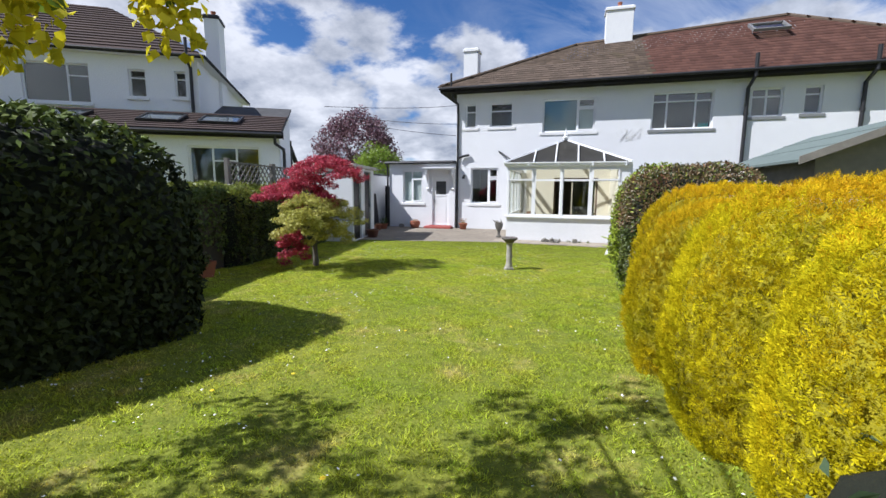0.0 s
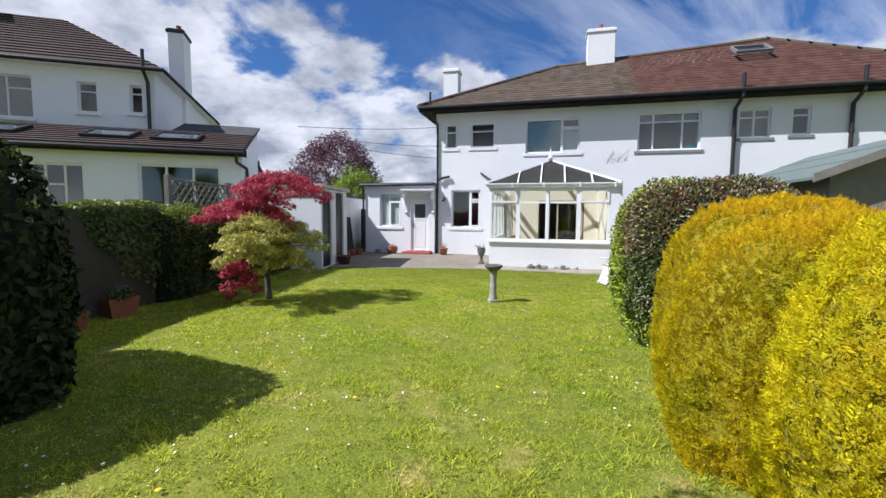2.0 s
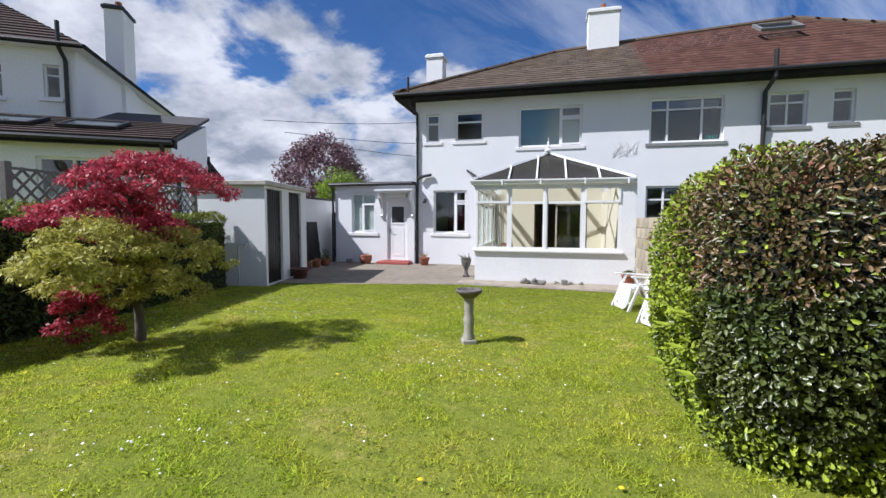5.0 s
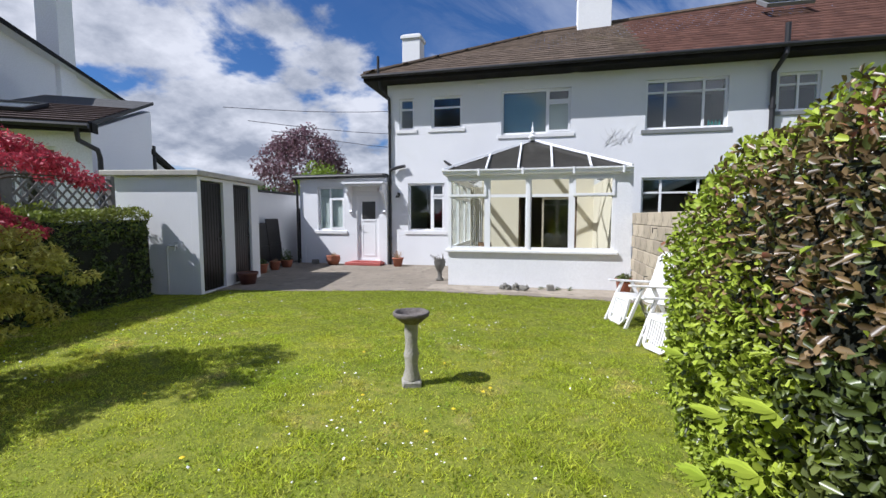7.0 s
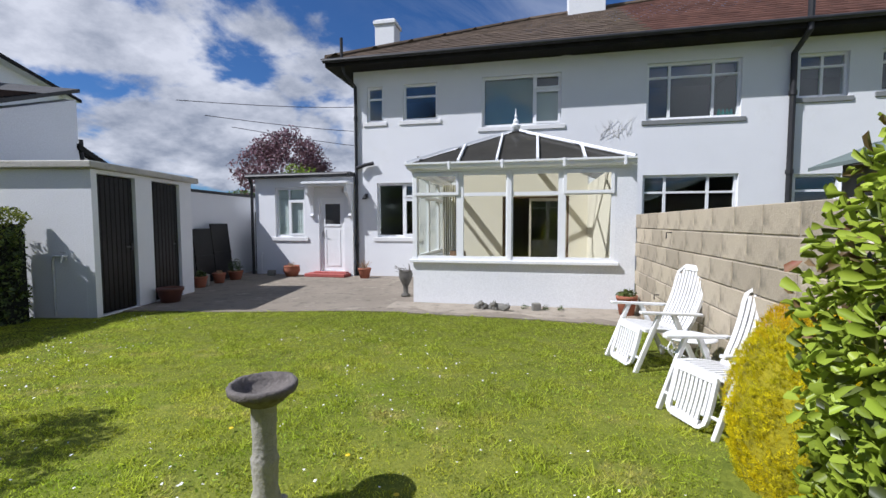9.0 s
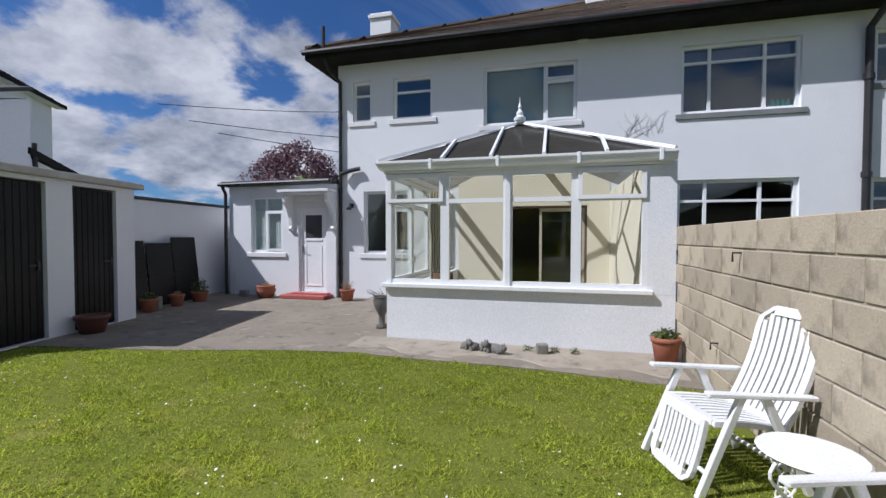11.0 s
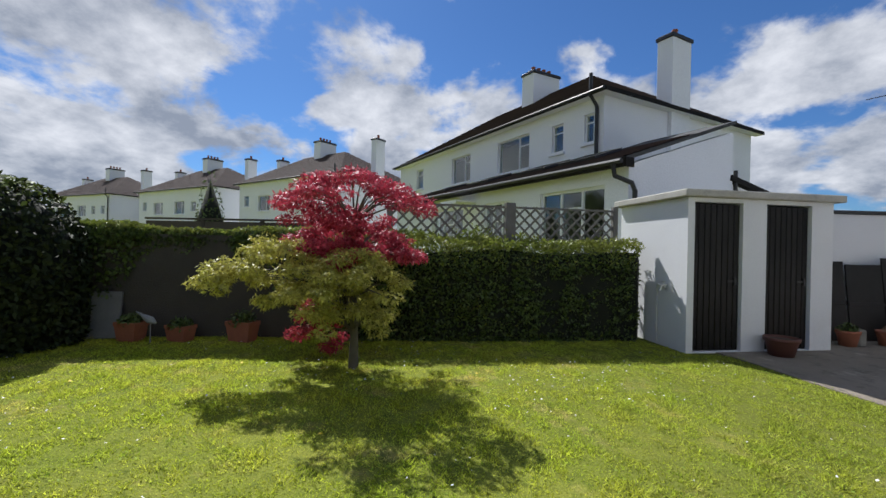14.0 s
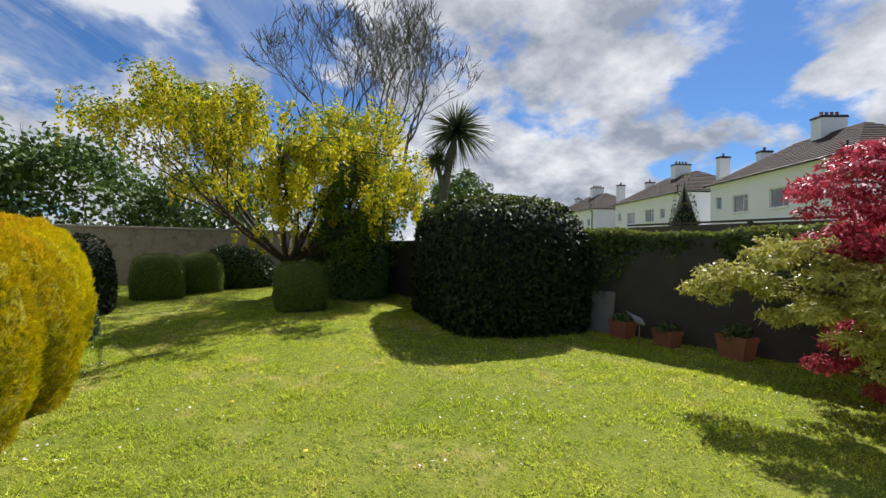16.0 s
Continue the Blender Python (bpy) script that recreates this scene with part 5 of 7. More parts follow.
def hedge(name, pts, half, h, n, leaf, top, label, seed, size=0.055):
    """A clipped hedge along a line of points (x, y)."""
    rng = np.random.RandomState(seed)
    root = empty(name)
    P = np.array(pts, float)
    seg = np.linalg.norm(np.diff(P, axis=0), axis=1)
    cum = np.r_[0, np.cumsum(seg)]
    bm = bmesh.new()
    rings = []
    m = 40
    for i in range(m + 1):
        s = cum[-1] * i / m
        x, y = np.interp(s, cum, P[:, 0]), np.interp(s, cum, P[:, 1])
        k = min(len(seg) - 1, int(np.searchsorted(cum, s, "right")) - 1)
        d = (P[k + 1] - P[k]) / seg[k]
        nx, ny = -d[1], d[0]
        w = half * 0.86 * (1 if 0 < i < m else 0.6)
        gz = ground_z(y)
        hh = h * (0.95 + 0.02 * math.sin(3 * s))
        rings.append([bm.verts.new((x + nx * o * w, y + ny * o * w, z)) for o, z in ((-1, gz), (-1, hh * 0.85), (-0.8, hh * 0.95), (0.8, hh * 0.95), (1, hh * 0.85), (1, gz))])
    for a, b in zip(rings, rings[1:]):
        for j in range(5):
            bm.faces.new((a[j], b[j], b[j + 1], a[j + 1]))
    bm.faces.new(rings[0])
    bm.faces.new(rings[-1][::-1])
    part("core", bm, SHADECORE, root)
    s = rng.uniform(0, cum[-1], n)
    x, y = np.interp(s, cum, P[:, 0]), np.interp(s, cum, P[:, 1])
    k = np.clip(np.searchsorted(cum, s, "right") - 1, 0, len(seg) - 1)
    d = (np.diff(P, axis=0) / seg[:, None])[k]
    nn = np.stack([-d[:, 1], d[:, 0]], 1)
    peri = rng.uniform(0, 2 * h + 2 * half, n)
    side = np.where(peri < h, -1.0, np.where(peri < 2 * h, 1.0, 0.0))
    o = np.where(side != 0, side * half, rng.uniform(-half, half, n))
    z = np.where(side != 0, rng.uniform(0, h, n), h)
    rough = 0.6 * (wobble(np.stack([s, o * 2, z * 2], 1) * 1.3, 1.0, seed) - 1) + 0.5 * (wobble(np.stack([s, o * 2, z * 2], 1) * 6.0, 1.0, seed + 1) - 1)
    end = np.minimum(s, cum[-1] - s)
    inset = np.clip(0.25 - end, 0, 1) ** 2 * 3
    gz = np.array([ground_z(v) for v in y])
    o = o + side * (0.13 * rough - inset) - side * rng.uniform(0, 0.08, n)
    zz = np.where(side == 0, h + 0.15 * rough - np.abs(o / half) ** 6 * 0.08 + rng.uniform(-0.03, 0.03, n), z)
    q = np.stack([x + nn[:, 0] * o, y + nn[:, 1] * o, np.maximum(zz, gz + 0.03)], 1)
    g = np.stack([nn[:, 0] * side, nn[:, 1] * side, (side == 0) * 1.0 + 0.05], 1)
    g = unit(g)
    # painted sunlight: brighter leaves on the top, upper sides and a few flecks
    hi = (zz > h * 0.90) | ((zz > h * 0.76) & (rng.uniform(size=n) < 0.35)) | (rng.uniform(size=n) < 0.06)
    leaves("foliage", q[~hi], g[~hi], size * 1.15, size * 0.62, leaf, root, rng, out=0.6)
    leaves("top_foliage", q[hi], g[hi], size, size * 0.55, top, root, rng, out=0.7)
    # loose shoots that have outgrown the clipped top
    C = []
    for i in range(26):
        t = (0.12 + 0.55 * rng.uniform()) * cum[-1]
        x0, y0 = np.interp(t, cum, P[:, 0]) + rng.uniform(-0.1, 0.4) * half, np.interp(t, cum, P[:, 1])
        up_ = rng.uniform(0, 1, 34)
        lean = rng.normal(size=2) * 0.12
        C.append(np.stack([x0 + lean[0] * up_, y0 + lean[1] * up_, h - 0.08 + rng.uniform(0.16, 0.30) * up_], 1) + rng.normal(size=(34, 3)) * 0.035)
    C = np.concatenate(C)
    tagged(leaves("loose_shoots", C, unit(rng.normal(size=C.shape) + np.array([0.4, 0, 0.6])), 0.06, 0.034, top, root, rng, out=0.6), kind="stuff")
    return tagged(root, label, "hedge")


hedge("hedge", [(bound(6.3) - 0.02, 6.3), (bound(8.5) + 0.02, 8.5), (bound(11.2) - 0.02, 11.25)], 0.42, 1.56, 32000, HEDGE, HEDGELIT, "clipped green hedge with sunlight coloured into its yellow-green top", 31)


def ivy_top():
    rng = np.random.RandomState(41)
    root = empty("ivy")
    n = 14000
    y = rng.uniform(2.4, 6.9, n)
    lump = 0.5 + 0.5 * np.sin(y * 2.3 + 0.6 * np.sin(y * 5.0))
    ang = rng.uniform(-0.4, 2.9, n)
    r = 0.13 + 0.13 * lump
    drop = (rng.uniform(size=n) < 0.45) * rng.uniform(0, 0.75, n) * (lump + 0.25 * (y > 5.6) * 2)
    x = bound(0) - 0.21 * y - 0.07 + np.cos(ang) * r
    z = 1.50 + np.sin(ang) * r * 0.8 - drop
    g = unit(np.stack([np.cos(ang), np.zeros(n), np.sin(ang)], 1))
    # upward-facing ivy leaves get the brighter leaf colour as painted sunlight
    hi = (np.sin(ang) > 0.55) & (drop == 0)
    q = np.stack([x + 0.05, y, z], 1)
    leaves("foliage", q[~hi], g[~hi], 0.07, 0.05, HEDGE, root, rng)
    leaves("top_foliage", q[hi], g[hi], 0.07, 0.05, HEDGELIT, root, rng)
    bm = bmesh.new()
    rr = random.Random(4)
    for i in range(14):
        y0 = 2.6 + i * 0.28
        tube(bm, [(bound(y0) + 0.03, y0, 1.52), (bound(y0) + 0.05, y0 + rr.uniform(-.1, .1), 1.2), (bound(y0) + 0.03, y0 + rr.uniform(-.2, .2), rr.uniform(0.2, 0.8))], [0.012, 0.009, 0.004], 5)
    part("stem", bm, BARKG, root)
    tagged(root, "ivy growing over the top of the boundary wall", "ivy")


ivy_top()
for i, (x, y, a, h) in enumerate(((-1.33, -0.25, 0.44, 0.88), (0.95, -2.9, 0.50, 0.92), (0.15, -3.7, 0.48, 0.90))):
    bush("box_ball", (x, y), a, a, h, 4.8, 15000, 0.026, BOXL, BOXCORE, "small clipped box bush with a squared rounded top", "bush", 51 + i, 0.03, 0.95, 0, group="clipped box bushes")
bush("evergreen_shrub", (1.95, -1.3), 0.42, 0.6, 1.25, 2.6, 6000, 0.07, LAUREL, SHADECORE, "dark green shrub at the back of the border", "shrub", 56, 0.08, 0.9)
bush("evergreen_shrub", (-0.75, -4.6), 1.0, 0.7, 1.1, 2.4, 6000, 0.09, HEDGE, SHADECORE, "green rhododendron shrub by the back wall", "shrub", 57, 0.1, 0.9)
bush("evergreen_shrub", (-2.9, -1.5), 0.7, 0.7, 1.7, 2.2, 9000, 0.08, TREEG, SHADECORE, "leafy green shrub under the laburnum", "shrub", 58, 0.1, 0.9)
bush("evergreen_shrub", (-3.0, -2.4), 1.25, 1.0, 2.35, 2.4, 15000, 0.085, HEDGE, SHADECORE, "tall dark evergreen shrub behind the laburnum", "shrub", 60, 0.12, 0.85)
bush("broad_leaved_plant", (1.64, 1.08), 0.20, 0.18, 0.72, 2.2, 240, 0.085, mat("grey_green_leaf", (0.11, 0.17, 0.09), (0.08, 0.13, 0.07), 0.5, 3.0, 0.0, 0, island=0.3, trans=0.2), SHADECORE, "grey-green broad-leaved plant at the foot of the conifers", "plant", 59, 0.1, 0.9, width=0.055)


# ---- trees ----
def branchy(rng, start, heading, length, radius, depth, bend=0.25, out=None, tips=None, up=0.1, split=(2, 3), shrink=0.72):
    """Limbs as lists of points and radii, and the places at which twigs end."""
    pts, rad = [start], [radius]
    d = heading.normalized()
    p = start
    n = 4
    for i in range(n):
        d = (d + Vector((rng.uniform(-bend, bend), rng.uniform(-bend, bend), rng.uniform(-bend, bend) * 0.6 + up))).normalized()
        p = p + d * length / n
        pts.append(p)
        rad.append(radius * (1 - 0.45 * (i + 1) / n))
    out.append((pts, rad))
    if depth == 0:
        tips.append((p, d))
        return
    for k in range(rng.randint(*split)):
        side = Vector((rng.uniform(-1, 1), rng.uniform(-1, 1), rng.uniform(-0.2, 0.8)))
        branchy(rng, p, (d + side * 0.85).normalized(), length * shrink * rng.uniform(0.8, 1.15), rad[-1] * 0.75, depth - 1, bend, out, tips, up, split, shrink)
    if rng.random() < 0.7:
        tips.append((pts[2], d))


def limbs_mesh(name, limbs, material, parent, seg=6):
    bm = bmesh.new()
    for pts, rad in limbs:
        tube(bm, pts, rad, seg if rad[0] > 0.02 else 4, cap=False)
    return part(name, bm, material, parent, smooth=True)


def puffs(rng, centres, radius, n_each, flat=0.6):
    c = np.repeat(np.array([tuple(v) for v in centres]), n_each, axis=0)
    u = unit(rng.normal(size=(len(c), 3)))
    r = radius * rng.uniform(0.25, 1.0, (len(c), 1)) ** 0.5
    q = c + u * r * np.array([1, 1, flat])
    return q, unit(u + np.array([0, 0, 0.5]))


def far_tree(at, height, spread, leaf, label, seed, n=90, leaf_size=0.22, trunk=0.35, category="tree", each=60, flat=0.8, low=0.3):
    rng = np.random.RandomState(seed)
    rr = random.Random(seed)
    root = empty("tree", pose(*at))
    limbs, tips = [], []
    branchy(rr, Vector((0, 0, -0.1)), Vector((0, 0, 1)), height * 0.4, 0.05 * height * trunk, 3, 0.15, limbs, tips, 0.12)
    limbs_mesh("trunk", limbs, BARK, root)
    u = unit(rng.normal(size=(n, 3)))
    rad = rng.uniform(0.45, 1.0, (n, 1)) ** 0.5 * wobble(u, 0.22, seed)[:, None]
    zc, hz = height * (1 + low) / 2, height * (1 - low) / 2
    c = u * rad * np.array([spread, spread, hz]) + np.array([0, 0, zc])
    q, g = puffs(rng, c, spread * 0.26, each, flat)
    leaves("crown", q, g, leaf_size, leaf_size * 0.6, leaf, root, rng)
    return tagged(root, label, category)


def maple():
    rng, rr = np.random.RandomState(61), random.Random(61)
    x, y = -4.05, 7.15
    root = empty("maple_tree", pose(x, y, ground_z(y)))
    limbs, tips = [], []
    trunk = [Vector((0, 0, -0.05)), Vector((-0.01, 0.0, 0.3)), Vector((-0.03, -0.02, 0.7)), Vector((-0.04, -0.05, 1.2)), Vector((0, -0.02, 1.75))]
    limbs.append((trunk, [0.06, 0.048, 0.042, 0.034, 0.022]))
    pads = {"r": [], "y": []}
    # tiers: kind, middle, half widths along x and y, height of the crown of the tier, droop at the rim, pads
    tiers = (("r", 0.28, 0.02, 0.72, 0.82, 2.10, 0.34, 46), ("r", 0.10, -0.25, 0.4, 0.45, 1.80, 0.2, 12), ("r", -0.30, -0.15, 0.74, 0.80, 1.66, 0.40, 50), ("r", 0.05, 0.30, 0.35, 0.40, 1.36, 0.15, 14), ("r", 0.0, -0.1, 0.4, 0.45, 1.36, 0.15, 10),
             ("y", 0.36, -0.70, 0.52, 0.62, 1.40, 0.42, 32), ("y", 0.52, -1.15, 0.30, 0.36, 1.18, 0.28, 14), ("y", 0.42, 0.10, 0.55, 0.52, 1.30, 0.40, 28), ("y", 0.15, -0.30, 0.62, 0.72, 0.98, 0.28, 34), ("y", 0.30, 0.05, 0.45, 0.45, 0.72, 0.2, 14), ("r", -0.20, -0.48, 0.24, 0.26, 0.74, 0.50, 18))
    for kind, cx, cy, rx_, ry_, zt, dr, m_ in tiers:
        for i in range(m_):
            a, r = 2.4 * i + rr.uniform(-0.5, 0.5), math.sqrt((i + 0.6) / m_) * rr.uniform(0.85, 1.1)
            p = Vector((cx + math.cos(a) * r * rx_, cy + math.sin(a) * r * ry_, zt - dr * r * r + rr.uniform(-0.05, 0.04)))
            pads[kind].append(p)
            if i % 3 == 0:
                s = Vector((-0.03, -0.03, max(0.4, min(1.7, zt - dr - 0.12))))
                mid = s.lerp(p, 0.5) + Vector((0, 0, 0.08))
                limbs.append(([s, mid, p], [0.015, 0.009, 0.004]))
    limbs_mesh("trunk", limbs, BARKG, root, 8)
    for k, m_, nm in (("r", MAPLER, "red_foliage"), ("y", MAPLEY, "yellow_foliage")):
        q, g = puffs(rng, pads[k], 0.135, 100, 0.42)
        leaves(nm, q, g, 0.06, 0.014, m_, root, rng, droop=0.5, spread=0.5, fold=0.05)
        leaves(nm, q[::2], g[::2], 0.045, 0.03, m_, root, rng, droop=0.4, spread=0.5, fold=0.1)
    tagged(root, "small Japanese maple with crimson upper and yellow-green lower leaves", "tree")


maple()


# leaf clusters added high overhead, placed to throw dappled shade on the lawn
SHADE_SPRAYS = ((-1.78, 1.08, 3.2), (-1.2, 1.31, 3.3), (-0.86, 1.28, 3.35), (-3.1, 0.57, 3.1), (-1.68, 0.53, 3.25), (-2.9, 0.1, 2.7), (-2.6, 0.5, 2.5))
OVERHANG = ((-0.92, 1.25, 2.58), (-0.88, 1.30, 2.52), (-1.12, 0.78, 2.40), (-1.10, 0.84, 2.33))


def laburnum():
    rng, rr = np.random.RandomState(71), random.Random(71)
    x, y = -1.35, -2.0
    root = empty("laburnum_tree", pose(x, y, ground_z(y)))
    limbs, tips = [], []
    limbs.append(([Vector((0.1, 0, -0.1)), Vector((0.02, 0, 0.35)), Vector((-0.1, 0.05, 0.8))], [0.15, 0.12, 0.11]))
    for a, tilt, ln in ((0.3, 0.95, 1.55), (1.2, 0.8, 1.35), (2.2, 0.95, 1.2), (5.73, 1.08, 1.95), (5.5, 0.80, 1.85), (6.1, 0.98, 1.9), (5.9, 0.55, 1.75), (5.2, 0.95, 1.5), (0.0, 0.35, 1.7), (1.7, 1.05, 1.25), (2.6, 1.0, 1.5), (3.1, 0.95, 1.6), (2.9, 1.25, 1.5), (2.6, 0.5, 1.45), (3.6, 0.6, 1.4), (4.3, 0.8, 1.3)):
        h = Vector((math.cos(a) * math.sin(tilt), math.sin(a) * math.sin(tilt), math.cos(tilt)))
        branchy(rr, Vector((-0.1, 0.05, 0.75)), h, ln, 0.055, 3, 0.22, limbs, tips, 0.03, (2, 3), 0.66)
    limbs_mesh("trunk", limbs, BARK, root)
    pos = [p for p, d in tips if p.z > 1.35]
    for tip in OVERHANG + SHADE_SPRAYS:
        e = Vector(tip) - Vector((x, y, ground_z(y)))
        s0 = Vector((0.3, 0.6, 2.2))
        mid = s0.lerp(e, 0.55) + Vector((0, 0, 0.5))
        limbs.append(([s0, mid, e], [0.03, 0.018, 0.006]))
    limbs_mesh("overhanging_branch", limbs[-len(OVERHANG + SHADE_SPRAYS):], BARK, root)
    eye = Vector((0.9 - x, -0.3 - y, 0))
    pos = [p for p in pos if (Vector((p.x, p.y, 0)) - eye).length > 1.5 or p.z > 3.4]
    pos += [Vector(t_) - Vector((x, y, ground_z(y))) for t_ in SHADE_SPRAYS]
    low = [Vector(t_) - Vector((x, y, ground_z(y))) for t_ in OVERHANG]
    q, g = puffs(rng, pos, 0.30, 46, 0.7)
    q2, g2 = puffs(rng, low, 0.10, 26, 0.8)
    q, g = np.r_[q, q2], np.r_[g, g2]
    leaves("crown", q, g, 0.095, 0.045, LABG, root, rng, droop=0.3)
    # hanging chains of blossom
    n = len(pos) * 6
    c = np.array([tuple(pos[i % len(pos)]) for i in range(n)]) + rng.normal(size=(n, 3)) * np.array([0.20, 0.20, 0.13])
    c = np.r_[c, np.repeat(np.array([tuple(v) for v in low]), 5, axis=0) + rng.normal(size=(5 * len(low), 3)) * 0.06]
    n = len(c)
    per = 26
    t = np.tile(np.linspace(0, 1, per), n)
    cc = np.repeat(c, per, axis=0)
    ln = np.repeat(rng.uniform(0.18, 0.40, n), per)
    w = 0.042 * (1 - 0.75 * t)
    an = rng.uniform(0, 6.28, n * per)
    q = cc + np.stack([np.cos(an) * w, np.sin(an) * w, -ln * t], 1)
    g = unit(np.stack([np.cos(an), np.sin(an), 0 * an + 0.2], 1))
    leaves("blossom", q, g, 0.058, 0.046, LABY, root, rng, droop=0.4)
    tagged(root, "laburnum tree hung with chains of yellow blossom", "tree")


laburnum()


def bare_tree():
    rr = random.Random(81)
    root = empty("bare_tree", pose(-7.0, -10.1, 0.3))
    limbs, tips = [], []
    limbs.append(([Vector((0, 0, -0.2)), Vector((0.05, 0, 1.5)), Vector((0, 0.05, 3.2))], [0.26, 0.22, 0.19]))
    for a, tl in ((0.4, 0.9), (2.0, 0.6), (3.6, 0.9), (5.0, 0.7), (1.1, 0.2), (2.9, 1.1), (5.8, 1.1), (4.3, 0.4)):
        branchy(rr, Vector((0, 0.05, 3.1)), Vector((math.cos(a) * tl, math.sin(a) * tl, 1)), 3.0, 0.13, 5, 0.34, limbs, tips, 0.09, (3, 3), 0.70)
    limbs_mesh("trunk", limbs[:1], BARKG, root, 10)
    for v in limbs[1:]:
        if v[1][0] > 0.06:
            limbs_mesh("branch", [v], BARKG, root, 6)
    limbs_mesh("crown", [(p, [max(v, 0.010) for v in r]) for p, r in limbs[1:] if r[0] <= 0.06], BARKG, root, 5)
    tagged(root, "tall bare tree with fine grey twigs beyond the garden", "tree")


bare_tree()


def cordyline():
    rng = np.random.RandomState(91)
    x, y = -6.4, -3.3
    root = empty("cordyline_palm", pose(x, y, 0.25))
    limbs = [([Vector((0.3, 0, -0.1)), Vector((0.2, 0, 1.6)), Vector((0.1, 0, 2.9)), Vector((-0.05, 0.1, 3.9)), Vector((-0.2, 0.15, 4.7))], [0.16, 0.14, 0.13, 0.11, 0.09]), ([Vector((0.1, 0, 2.9)), Vector((0.28, 0.02, 3.4)), Vector((0.36, 0.0, 3.75))], [0.09, 0.08, 0.06])]
    limbs_mesh("trunk", limbs, BARKG, root, 10)
    for c, n, L_ in (((-0.22, 0.16, 4.75), 480, 1.15), ((0.36, 0, 3.8), 150, 0.62)):
        u = unit(rng.normal(size=(n, 3)) + np.array([0, 0, 0.25]))
        k = 5
        V, Q = [], []
        s = unit(np.cross(u, rng.normal(size=(n, 3))))
        ln = L_ * rng.uniform(0.75, 1.15, (n, 1))
        for j in range(k):
            t = j / (k - 1)
            mid = np.array(c) + u * ln * t + np.array([0, 0, -1]) * (ln * t * t * 0.28)
            w = 0.022 * (1 - t) ** 0.6 + 0.001
            V.append(np.stack([mid - s * w, mid + s * w], 1))
        V = np.stack(V, 1).reshape(n, k * 2, 3)
        base = (np.arange(n) * k * 2)[:, None, None]
        f = np.array([[2 * j, 2 * j + 1, 2 * j + 3, 2 * j + 2] for j in range(k - 1)])[None]
        raw_mesh("crown", V.reshape(-1, 3), (base + f).reshape(-1, 4), PALM, root)
    tagged(root, "cordyline palm with a spiky round head on a bare trunk", "palm")


cordyline()
far_tree((-22.0, 44.0, -1), 10.8, 3.9, TREEP, "copper-leaved tree standing behind the houses", 101, 150, 0.3, low=0.35, each=75)
far_tree((-16.2, 36.0, -1), 6.6, 2.2, TREEL, "round lime-green tree behind the extension", 102, 80, 0.22, low=0.3)
far_tree((-30.0, 48.0, -1), 6.0, 3.0, TREEG, "distant olive-green tree behind the passage", 103, 60, 0.3, low=0.3)
far_tree((-13.5, -13.5, 0), 5.4, 2.3, TREEG, "round dark green tree beyond the laurel", 104, 90, 0.22, low=0.2, each=150)
far_tree((3.6, -11.5, 0), 5.2, 2.6, TREEG, "leafy green tree over the back wall", 105, 120, 0.22, low=0.1)
far_tree((7.5, -10.0, 0), 5.6, 3.0, TREEG, "leafy green tree over the back wall", 106, 120, 0.22, low=0.1)
far_tree((-0.4, -12.5, 0), 4.4, 2.4, TREEG, "leafy green tree over the back wall", 107, 110, 0.22, low=0.1)
far_tree((-2.75, -1.35, 0.2), 3.1, 0.95, LABG, "young leafy tree beside the laburnum", 109, 70, 0.09, low=0.12, each=90)
far_tree((-46.0, -22.0, 0), 5.5, 3.0, TREEG, "distant green tree above the roofs", 108, 50, 0.35)


bush("conifer_tree", (-13.3, 0.1), 0.62, 0.62, 3.6, 1.55, 9000, 0.12, HEDGE, SHADECORE, "dark pointed conifer in the neighbouring garden", "conifer", 111, 0.06, 1.0)


def neighbour_fence():
    root = empty("neighbour_fence", pose(-8.6, 1.4, 0, 0, 0, 90))
    for i in range(3):
        part("fence_panel", boxes((i * 1.32, i * 1.32 + 1.24, 0, 0.04, 0, 1.93), bev=0.006), FENCE, root)
        part("post", boxes((i * 1.32 + 1.242, i * 1.32 + 1.318, -0.02, 0.06, 0, 1.96), bev=0.006), FENCE, root)
    part("capping", boxes((0, 3.96, -0.03, 0.07, 1.962, 2.0)), FENCE, root)
    tagged(root, "dark brown boarded fence in the neighbouring garden", "fence")


neighbour_fence()


